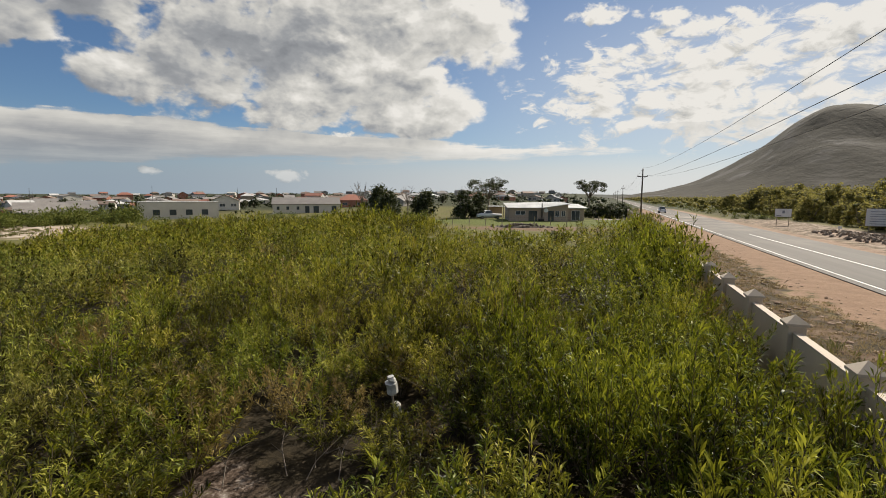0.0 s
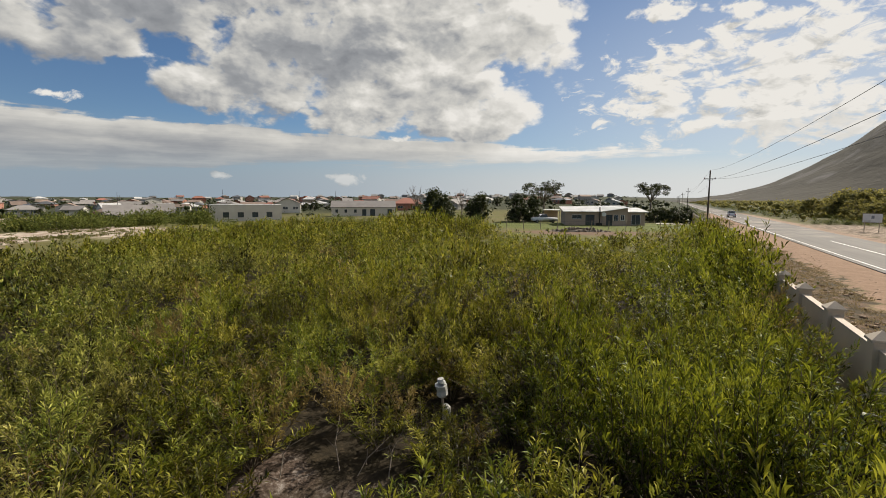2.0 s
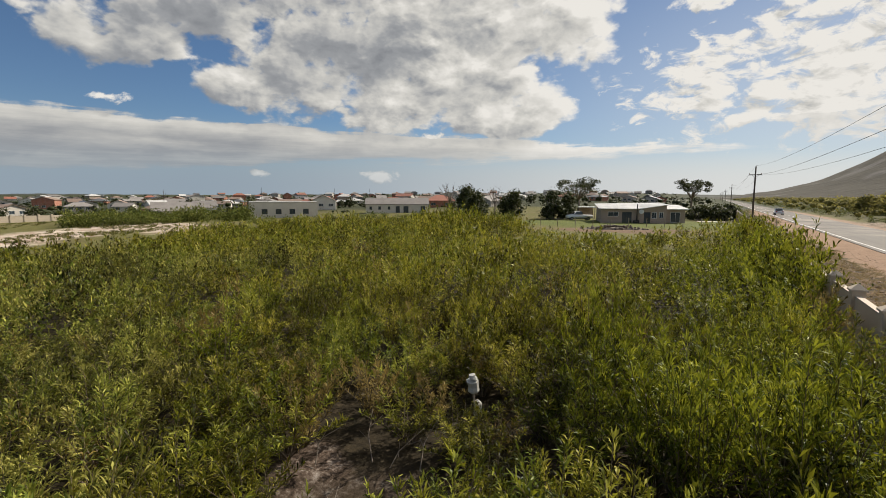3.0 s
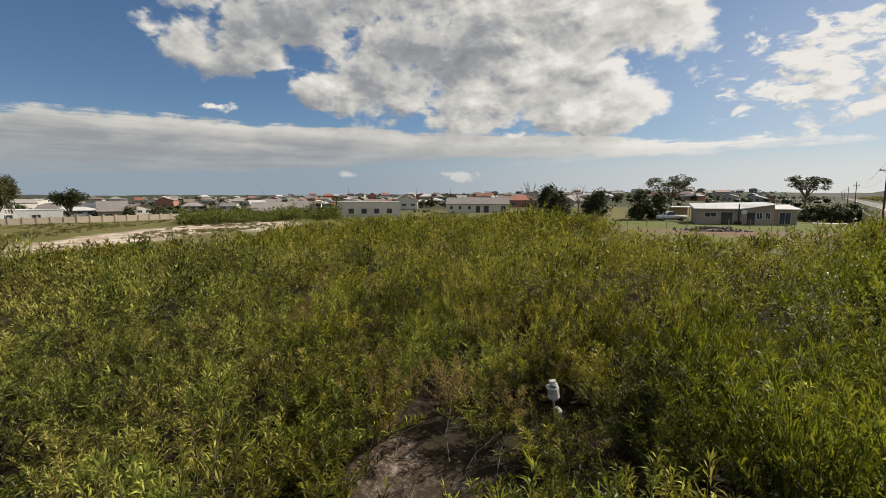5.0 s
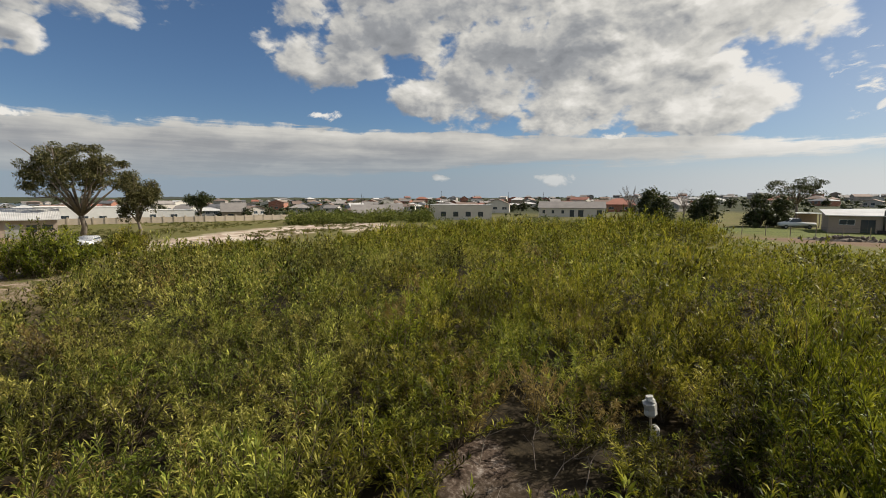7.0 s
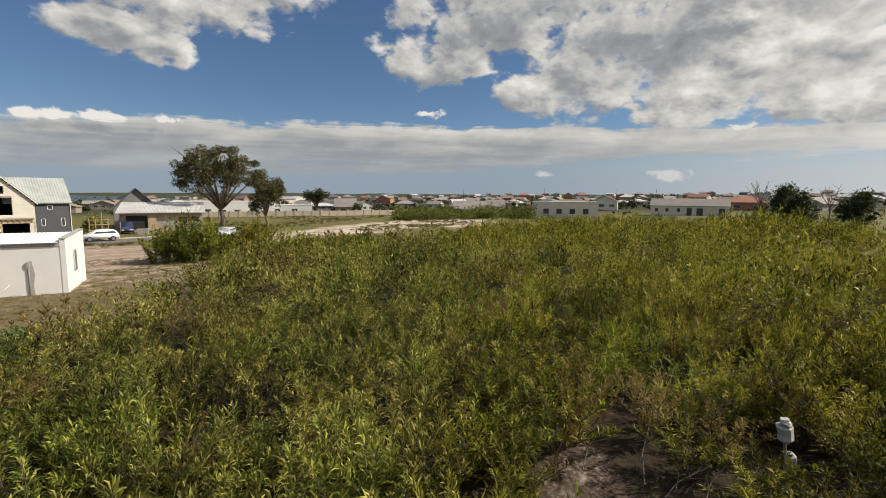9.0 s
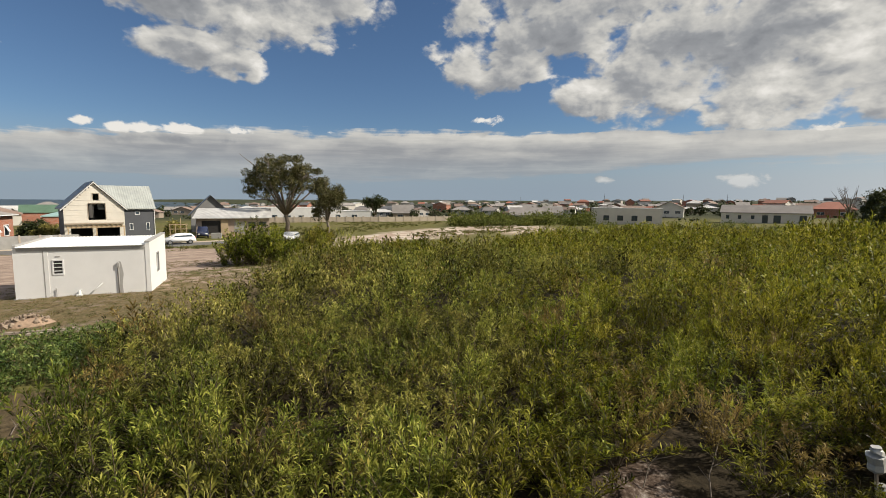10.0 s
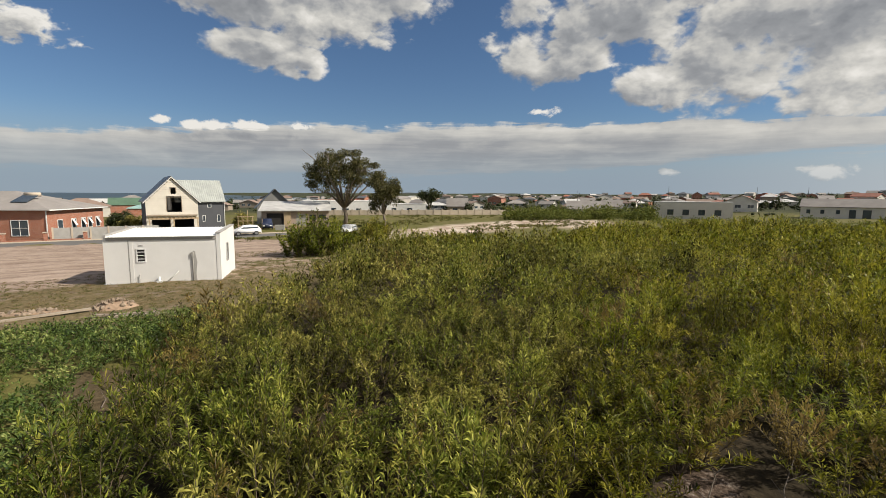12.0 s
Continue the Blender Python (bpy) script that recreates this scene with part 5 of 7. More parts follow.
def roadside_wood():
    """Bushy trees along the far side of the tar road."""
    variants = [mound_meshes(5.6, 3.1, 40, 40, (0.46, 0.25), "leaf_olive") for _ in range(5)]
    for row in range(4):
        for k in range(25):
            n = 37.5 + row * 5.0 + RNG.uniform(-1.5, 1.5)
            s = 30 + k * 6.6 + RNG.uniform(-2.5, 2.5)
            x, y = road(n, s)
            if math.degrees(math.atan2(x, y)) > 56 or RNG.random() < 0.06:
                continue
            tall = 0.85 + 0.4 * row / 3 + 0.55 * noise.noise(Vector((s * 0.045, row * 0.4, 0)))
            tree("roadside_tree", variants[int(RNG.integers(5))], x, y, "bushy olive-green tree at the edge of the roadside wood", "tree", "roadside trees", RNG.uniform(0, 360), max(0.45, tall) * RNG.uniform(0.75, 1.2))
    far = [joined([clump((0, 0, 1.7), (2.6, 2.6, 1.8), 28, 0.9, 0.45), core((0, 0, 1.5), (2.4, 2.4, 1.7)), core((0.9, 0.6, 1.9), (1.5, 1.5, 1.3))]) for _ in range(4)]
    leafy = []
    for _ in range(3):
        kind = shrub_arrays(2.9, 1.7, 12, 11, 0.5, 0.16, 0.04, 0.02)
        leafy.append(joined([kind[0], clump((0, 0, 1.0), (1.3, 1.3, 0.9), 40, 0.5, 0.2)]))
    spots = [[] for _ in far]
    for k in range(900):
        s = 60 + RNG.uniform(0, 1) ** 1.3 * 900
        n = (25 if s > 125 else 36) + RNG.uniform(0, 1) ** 1.4 * 160
        if s < 190 and 36 < n < 54:
            continue
        x, y = road(n, s)
        q = RNG.uniform(0.7, 1.4) * (0.6 if n < 36 else 1.0)
        spots[k % 4].append((x, y, ground_z(x, y), RNG.uniform(0, 6.28), q, q * RNG.uniform(0.9, 1.3)))
    stuff("far_wood", [moved(a, s) for a, s in zip(far, spots)], "leaf_olive", "olive-green scrub running along the road to the mountain", "woodland")
    spots = [[] for _ in far]
    # scrub between the plot and the town, and among its houses
    for k in range(2100):
        az, d = RNG.uniform(-19, 108), 110 + RNG.uniform(0, 1) ** 1.1 * 900
        x, y = polar(az, d)
        q = RNG.uniform(0.4, 1.0) * (1.1 if d < 250 else 1.4)
        if d < 185 and (az > 44 or -18 < az < 3) or d < 150 and az > 10 or az > 82 and d > 330:
            continue
        spots[k % 4].append((x, y, ground_z(x, y), RNG.uniform(0, 6.28), q, q * RNG.uniform(0.7, 1.1)))
    stuff("town_scrub", [moved(a, s) for a, s in zip(far, spots)], "leaf_dark", "dark green scrub and garden trees among the houses", "woodland")
    spots = [[] for _ in leafy]
    for k in range(230):
        az = RNG.uniform(33, 49.5)
        d = 122 + RNG.uniform(0, 1) * 30
        x, y = polar(az, d)
        q = RNG.uniform(0.5, 1.65)
        spots[k % 3].append((x, y, ground_z(x, y) - 0.3, RNG.uniform(0, 6.28), q, q * RNG.uniform(0.75, 1.05)))
    for k in range(110):
        x, y = polar(RNG.uniform(2, 33), 84 + RNG.uniform(0, 1) * 40)
        q = RNG.uniform(0.45, 0.95)
        spots[k % 3].append((x, y, ground_z(x, y) - 0.3, RNG.uniform(0, 6.28), q, q * RNG.uniform(0.6, 1.0)))
    for k in range(260):
        left = k % 3 == 0
        s = 88 + RNG.uniform(0, 1) ** 1.3 * (240 if left else 330)
        x, y = road(RNG.uniform(4.8, 10.0), s) if left else road(RNG.uniform(24, 38), max(s, 112))
        q = RNG.uniform(0.22, 0.42) if left else RNG.uniform(0.35, 0.7)
        spots[k % 3].append((x, y, ground_z(x, y) - 0.15, RNG.uniform(0, 6.28), q, q * RNG.uniform(0.7, 1.0)))
    stuff("green_scrub", [moved(a, s) for a, s in zip(leafy, spots)], "leaf_scrub", "green scrub between the plot and the town", "woodland")


roadside_wood()


# ---- boundary wall along the road ----
def at_road(n, s, z=0.0):
    return Matrix.LocRotScale((*road(n, s), z), Euler((0, 0, radians(-19.4))), None)


def boundary_wall():
    """Plastered pillars with pyramid caps, three metres apart, and lower panels between them."""
    pillar = Geo().box(-0.17, -0.17, -0.3, 0.17, 0.17, 1.80, 0.012).mesh("pillar", "plaster")
    cap = Geo()
    cap.box(-0.21, -0.21, 1.80, 0.21, 0.21, 1.85)
    cap.add([(-0.21, -0.21, 1.85), (0.21, -0.21, 1.85), (0.21, 0.21, 1.85), (-0.21, 0.21, 1.85), (0, 0, 2.02)], [(0, 1, 4), (1, 2, 4), (2, 3, 4), (3, 0, 4)])
    cap = cap.mesh("cap", "coping")
    panel = Geo().box(-0.07, 0.17, -0.3, 0.07, 2.83, 1.62).mesh("panel", "plaster")
    coping = Geo().across([(0.17, 1.62), (2.83, 1.62), (2.83, 1.665), (0.17, 1.665)], -0.085, 0.085).mesh("coping", "coping")
    for k in range(-5, 40):
        ob = thing("boundary_wall_bay", at_road(3.85, 8.73 + 3 * k), "beige plastered wall bay with a capped pillar beside the road", "wall", "boundary wall bays", "structure")
        p = part("pillar", pillar, None, ob)
        part("cap", cap, None, p, "pale pyramid cap")
        p = part("panel", panel, None, ob)
        part("coping", coping, None, p, "pale coping slab")


boundary_wall()


# ---- power line ----
POLES = [-32, 100.5, 240, 380, 520, 660, 800]


def power_pole(s):
    ob = thing("power_pole", at_road(6.0, s), "creosoted timber power pole with a cross-arm", "power pole", "power poles")
    part("post", Geo().tube([(0, 0, -0.5), (0, 0, 5), (0, 0, 9.85)], [0.16, 0.14, 0.11], 8), "pole", ob, smooth=True)
    part("cross_arm", Geo().box(-0.95, -0.05, 8.38, 0.95, 0.05, 8.52), "pole", ob)
    for x, z in ((-0.85, 8.52), (0.85, 8.52), (0.0, 9.85)):
        part("insulator", Geo().tube([(x, 0, z), (x, 0, z + 0.05), (x, 0, z + 0.12), (x, 0, z + 0.2)], [0.03, 0.07, 0.05, 0.07], 8), "porcelain", ob, "brown porcelain insulator")
    for x in (-0.5, 0.5):
        part("brace", Geo().tube([(x, -0.06, 8.4), (0, -0.06, 7.9)], 0.02, 5), "pole", ob)


for s in POLES:
    power_pole(s)
for n, z in ((-0.85, 8.60), (0.85, 8.60), (0.0, 10.05)):
    for a, b in zip(POLES, POLES[1:]):
        g = Geo()
        pts = []
        for k in range(25):
            u = k / 24
            pts.append((*road(6.0 + n, a + (b - a) * u), z - 4 * 1.75 * u * (1 - u)))
        g.tube(pts, 0.011, 5)
        tagged(new("power_line", g.mesh("power_line", "wire", True)), "thin dark overhead wire sagging between poles", "cable", "overhead wires")


# ---- signs beyond the road ----
def board(name, x, y, turn, w, z0, z1, label, posts, marks):
    ob = thing(name, pose(x, y, 0, 0, 0, turn), label, "sign")
    part("panel", Geo().box(-w / 2, -0.04, z0, w / 2, 0.04, z1), "sign_white", ob)
    part("panel_frame", Geo().box(-w / 2 - 0.05, 0.041, z0 - 0.05, w / 2 + 0.05, 0.09, z1 + 0.05), "old_timber", ob)
    for k in posts:
        part("post", Geo().tube([(k, 0.12, -0.3), (k, 0.12, z1)], 0.06, 6), "old_timber", ob)
    for a, b, c, d in marks:
        part("print", Geo().box(a, -0.046, b, c, -0.0405, d), "sign_grey", ob, "unreadable printed bar")


board("notice_board", 53.9, 74.5, -36, 2.1, 1.42, 2.65, "white notice board on posts beside the road", (-0.8, 0.8), ((-0.12, 1.95, 0.2, 2.4), (-0.85, 1.55, -0.2, 1.65)))
board("billboard", 58.2, 60.6, -44, 5.4, 0.75, 3.0, "large white billboard with faded print beyond the road", (-2.3, 0.0, 2.3),
      [(-2.3, 1.0 + 0.32 * k, 1.9 - 0.3 * (k % 2), 1.07 + 0.32 * k) for k in range(6)])
ob = thing("marker_post", pose(*road(27, 71), 0), "short white marker post on the gravel", "post")
part("post", Geo().tube([(0, 0, -0.2), (0, 0, 1.0)], 0.07, 6), "coping", ob)
part("plate", Geo().box(-0.25, -0.1, 0.65, 0.25, -0.07, 1.0), "sign_white", ob)


def rubble(name, x, y, rx, ry, h, count, label, material="stone", turn=0.0, size=0.28):
    """A heap of broken stones on a low mound."""
    ob = thing(name, pose(x, y, ground_z(x, y), 0, 0, turn), label, "rubble")
    kinds = []
    for _ in range(4):
        bm = bmesh.new()
        bmesh.ops.create_icosphere(bm, subdivisions=1, radius=1.0)
        for q in bm.verts:
            q.co *= RNG.uniform(0.75, 1.15)
        me = bpy.data.meshes.new("stone")
        bm.to_mesh(me)
        bm.free()
        me.materials.append(MAT[material])
        kinds.append(me)
    for k in range(count):
        a, r = RNG.uniform(0, 6.28), RNG.uniform(0, 1) ** 0.6
        s = size * RNG.uniform(0.35, 1.2)
        st = part("stone" if material == "stone" else "log", kinds[k % 4], None, ob)
        st.matrix_basis = Matrix.LocRotScale((math.cos(a) * r * rx, math.sin(a) * r * ry, h * (1 - r * r) * 0.85), Euler(RNG.uniform(0, 6, 3)), (s, s * RNG.uniform(0.6, 1), s * RNG.uniform(0.4, 0.8)))
    mound = Geo()
    ring = [(math.cos(k * 0.524) * rx * 1.1, math.sin(k * 0.524) * ry * 1.1, -0.05) for k in range(12)]
    mid = [(p[0] * 0.6, p[1] * 0.6, h * RNG.uniform(0.3, 0.5)) for p in ring]
    mound.add(ring + mid + [(0, 0, h * 0.6)], [(k, (k + 1) % 12, 12 + (k + 1) % 12, 12 + k) for k in range(12)] + [(12 + k, 12 + (k + 1) % 12, 24) for k in range(12)])
    part("mound", mound, "earth" if material == "stone" else material, ob)


rubble("rubble_heap", *road(25.9, 62.5), 1.7, 12.0, 0.6, 260, "long low heap of broken stone and soil beyond the road", turn=-19, size=0.36)
rubble("rubble_heap", -24.8, -1.25, 0.85, 0.5, 0.4, 60, "small heap of sandy building rubble in the grass", turn=90, size=0.115)
rubble("rubble_heap", -25.2, -4.2, 1.5, 0.3, 0.15, 44, "low strip of sandy rubble in the grass", turn=80, size=0.13)
rubble("rubble_heap", -92, 93, 5.0, 1.5, 0.5, 60, "heap of pale rubble along the sandy track", turn=40, size=0.4)
rubble("timber_pile", 11.5, 68.5, 4.6, 0.8, 0.55, 60, "low dark heap of cut branches and soil before the yard", "bark", -5, 0.3)


# ---- vehicles ----
def vehicle(name, m, paint, label, length=3.9, width=1.68, height=1.5, style="hatch"):
    """A car along local x, its nose at +x."""
    ob = thing(name, m, label, "car" if style != "pickup" else "pickup")
    h, L, w = height, length, width / 2
    if style == "pickup":
        prof = [(-L / 2, 0.45), (-L / 2, 1.02), (-0.12 * L, 1.04), (-0.10 * L, 1.08), (0.02 * L - 0.2, h), (0.14 * L, h), (0.27 * L, 1.08), (L / 2 - 0.15, 0.98), (L / 2, 0.8), (L / 2, 0.4)]
        roofline = [(-0.10 * L, 1.10), (0.0 * L - 0.22, h - 0.02), (0.13 * L, h - 0.02), (0.255 * L, 1.10)]
    elif style == "van":
        prof = [(-L / 2, 0.4), (-L / 2, 1.0), (-L / 2 + 0.1, h), (0.22 * L, h), (0.38 * L, 1.1), (L / 2 - 0.05, 0.95), (L / 2, 0.4)]
        roofline = [(-L / 2 + 0.12, 1.1), (-L / 2 + 0.2, h - 0.14), (0.2 * L, h - 0.14), (0.34 * L, 1.1)]
    else:
        prof = [(-L / 2, 0.4), (-L / 2, 0.85), (-L / 2 + 0.12, 1.0), (-L / 2 + 0.42, h - 0.08), (-0.18 * L, h), (0.1 * L, h - 0.04), (0.26 * L, 1.0), (L / 2 - 0.2, 0.86), (L / 2, 0.66), (L / 2, 0.36)]
        roofline = [(-L / 2 + 0.3, 1.02), (-L / 2 + 0.52, h - 0.14), (0.09 * L, h - 0.16), (0.22 * L, 1.0)]
    bm = bmesh.new()
    g = Geo().side(prof, -w, w)
    vs = []
    for q in g.v:
        tuck = 1.0 - 0.16 * max(0.0, (q[2] - 0.95) / (h - 0.95))
        vs.append(bm.verts.new((q[0], q[1] * tuck, q[2])))
    for f in g.f:
        bm.faces.new([vs[i] for i in f])
    bmesh.ops.bevel(bm, geom=bm.edges[:], offset=0.05, segments=2, affect="EDGES")
    me = bpy.data.meshes.new("body")
    bm.to_mesh(me)
    bm.free()
    me.materials.append(MAT[paint])
    me.shade_smooth()
    body = part("body", me, None, ob)
    for s in (-1, 1):
        y0, y1 = s * (w * 0.985), s * (w * 0.86)
        ring = [(roofline[0][0], y0, roofline[0][1]), (roofline[1][0], y1, roofline[1][1]), (roofline[2][0], y1, roofline[2][1]), (roofline[3][0], y0, roofline[3][1])]
        pane = Geo()
        pane.add([(a, b + s * 0.012, c) for a, b, c in ring] + [(a, b - s * 0.03, c) for a, b, c in ring], [(0, 1, 2, 3), (7, 6, 5, 4), (0, 4, 5, 1), (1, 5, 6, 2), (2, 6, 7, 3), (3, 7, 4, 0)])
        part("side_window", pane, "glass", body)
        for k in (-0.32, 0.32):
            wheel = Geo().tube([(k * L, s * (w - 0.2), 0.31), (k * L, s * (w + 0.015), 0.31)], 0.31, 16)
            wh = part("wheel", wheel, "tyre", ob)
            part("rim", Geo().tube([(k * L, s * (w + 0.0), 0.31), (k * L, s * (w + 0.03), 0.31)], 0.19, 12), "rim", wh)
        part("tail_lamp", Geo().box(-L / 2 - 0.02, s * w * 0.72 - 0.12, 0.75, -L / 2 + 0.05, s * w * 0.72 + 0.12, 1.0), "tail", body)
        part("head_lamp", Geo().box(L / 2 - 0.1, s * w * 0.7 - 0.16, 0.68, L / 2 + 0.015, s * w * 0.7 + 0.16, 0.83), "lamp", body)
    a, b = roofline[2], roofline[3]
    part("windscreen", Geo().add([(a[0] + 0.05, -w * 0.78, a[1]), (a[0] + 0.05, w * 0.78, a[1]), (b[0] + 0.1, w * 0.86, b[1]), (b[0] + 0.1, -w * 0.86, b[1]),
                                  (a[0], -w * 0.78, a[1] - 0.05), (a[0], w * 0.78, a[1] - 0.05), (b[0], w * 0.86, b[1] - 0.05), (b[0], -w * 0.86, b[1] - 0.05)],
                                 [(0, 1, 2, 3), (7, 6, 5, 4), (0, 4, 5, 1), (1, 5, 6, 2), (2, 6, 7, 3), (3, 7, 4, 0)]), "glass", body)
    a, b = roofline[1], roofline[0]
    part("rear_window", Geo().add([(a[0] - 0.09, -w * 0.76, a[1]), (a[0] - 0.09, w * 0.76, a[1]), (b[0] - 0.1, w * 0.84, b[1]), (b[0] - 0.1, -w * 0.84, b[1]),
                                   (a[0], -w * 0.76, a[1] - 0.05), (a[0], w * 0.76, a[1] - 0.05), (b[0], w * 0.84, b[1] - 0.05), (b[0], -w * 0.84, b[1] - 0.05)],
                                  [(3, 2, 1, 0), (4, 5, 6, 7), (0, 1, 5, 4), (1, 2, 6, 5), (2, 3, 7, 6), (3, 0, 4, 7)]), "glass", body)
    part("bumper", Geo().box(-L / 2 - 0.06, -w * 0.95, 0.38, -L / 2 + 0.06, w * 0.95, 0.62), paint, body)
    part("number_plate", Geo().box(-L / 2 - 0.075, -0.25, 0.5, -L / 2 - 0.061, 0.25, 0.61), "coping", body)
    return ob


def on_ground(x, y, turn, up=0.0):
    return pose(x, y, ground_z(x, y) + up, 0, 0, turn)


vehicle("pickup_truck", at_road(14.2, 146, 0.045) @ pose(0, 0, 0, 0, 0, 90), "car_white", "white pickup truck driving away along the tar road", 4.9, 1.75, 1.7, "pickup")
vehicle("hatchback_car", pose(-71.8, 12.7, ground_z(-70, 0) + 0.04, 0, 0, -92), "car_white", "small white hatchback standing at the kerb", 3.75, 1.6, 1.47)
vehicle("sedan_car", on_ground(-65.6, 25.6, -38), "car_silver", "silver car half hidden behind the bushes", 4.2, 1.7, 1.45)
vehicle("van", on_ground(-88.5, 19.3, -12), "car_blue", "dark blue van parked in front of the garage", 4.4, 1.75, 1.9, "van")
vehicle("pickup_truck", on_ground(*polar(-5.6, 95), 190), "car_white", "white pickup with a canopy parked in the yard", 4.9, 1.75, 1.7, "pickup")
vehicle("pickup_truck", on_ground(-98, 95, 205), "car_blue", "dark old pickup parked at the end of the sandy track", 4.6, 1.75, 1.6, "pickup")


# ---- small white building ----
def holed_wall(x0, x1, z0, z1, y0, y1, holes):
    """A wall along x made of the blocks round its openings (x0, z0, x1, z1)."""
    g = Geo()
    cuts = sorted(set([x0, x1] + [h[0] for h in holes] + [h[2] for h in holes]))
    for a, b in zip(cuts, cuts[1:]):
        hit = sorted((h[1], h[3]) for h in holes if h[0] < b - 1e-6 and h[2] > a + 1e-6)
        z = z0
        for lo, hi in hit:
            if lo > z:
                g.box(a, y0, z, b, y1, lo)
            z = hi
        if z < z1:
            g.box(a, y0, z, b, y1, z1)
    return g


def frame_wall(x0, x1, z0, z1, y0, y1, holes):
    """One connected wall with openings: a grid of faces front and back, with the reveals."""
    xs = sorted(set([x0, x1] + [h[0] for h in holes] + [h[2] for h in holes]))
    zs = sorted(set([z0, z1] + [h[1] for h in holes] + [h[3] for h in holes]))
    nx, nz = len(xs), len(zs)

    def solid(i, j):
        if not (0 <= i < nx - 1 and 0 <= j < nz - 1):
            return False
        cx, cz = (xs[i] + xs[i + 1]) / 2, (zs[j] + zs[j + 1]) / 2
        return not any(h[0] < cx < h[2] and h[1] < cz < h[3] for h in holes)
    v = [(x, y, z) for y in (y0, y1) for z in zs for x in xs]

    def at(i, j, q):
        return q * nx * nz + j * nx + i
    f = []
    for i in range(nx - 1):
        for j in range(nz - 1):
            if not solid(i, j):
                continue
            f.append((at(i, j, 0), at(i + 1, j, 0), at(i + 1, j + 1, 0), at(i, j + 1, 0)))
            f.append((at(i, j + 1, 1), at(i + 1, j + 1, 1), at(i + 1, j, 1), at(i, j, 1)))
            if not solid(i - 1, j):
                f.append((at(i, j, 1), at(i, j, 0), at(i, j + 1, 0), at(i, j + 1, 1)))
            if not solid(i + 1, j):
                f.append((at(i + 1, j, 0), at(i + 1, j, 1), at(i + 1, j + 1, 1), at(i + 1, j + 1, 0)))
            if not solid(i, j - 1):
                f.append((at(i, j, 0), at(i, j, 1), at(i + 1, j, 1), at(i + 1, j, 0)))
            if not solid(i, j + 1):
                f.append((at(i, j + 1, 0), at(i + 1, j + 1, 0), at(i + 1, j + 1, 1), at(i, j + 1, 1)))
    used = sorted(set(k for q in f for k in q))
    new_k = {k: n for n, k in enumerate(used)}
    return Geo().add([v[k] for k in used], [tuple(new_k[k] for k in q) for q in f])


def window(parent, x0, z0, x1, z1, y, frame="frame_white", bars=1, rails=1, glass_m="glass", proud=0.02, name="window"):
    """A framed window in a wall that faces -y at y."""
    g = Geo()
    t = 0.06
    g.box(x0, y - proud, z0, x1, y + 0.08, z0 + t).box(x0, y - proud, z1 - t, x1, y + 0.08, z1)
    g.box(x0, y - proud, z0 + t, x0 + t, y + 0.08, z1 - t).box(x1 - t, y - proud, z0 + t, x1, y + 0.08, z1 - t)
    w = part(name, g, frame, parent)
    for k in range(1, bars + 1):
        u = x0 + (x1 - x0) * k / (bars + 1)
        part("mullion", Geo().box(u - 0.02, y - proud + 0.005, z0 + t, u + 0.02, y + 0.06, z1 - t), frame, w)
    for k in range(1, rails + 1):
        u = z0 + (z1 - z0) * k / (rails + 1)
        part("transom", Geo().box(x0 + t, y - proud + 0.008, u - 0.02, x1 - t, y + 0.055, u + 0.02), frame, w)
    part("pane", Geo().box(x0 + t, y + 0.012, z0 + t, x1 - t, y + 0.03, z1 - t), glass_m, w)
    return w


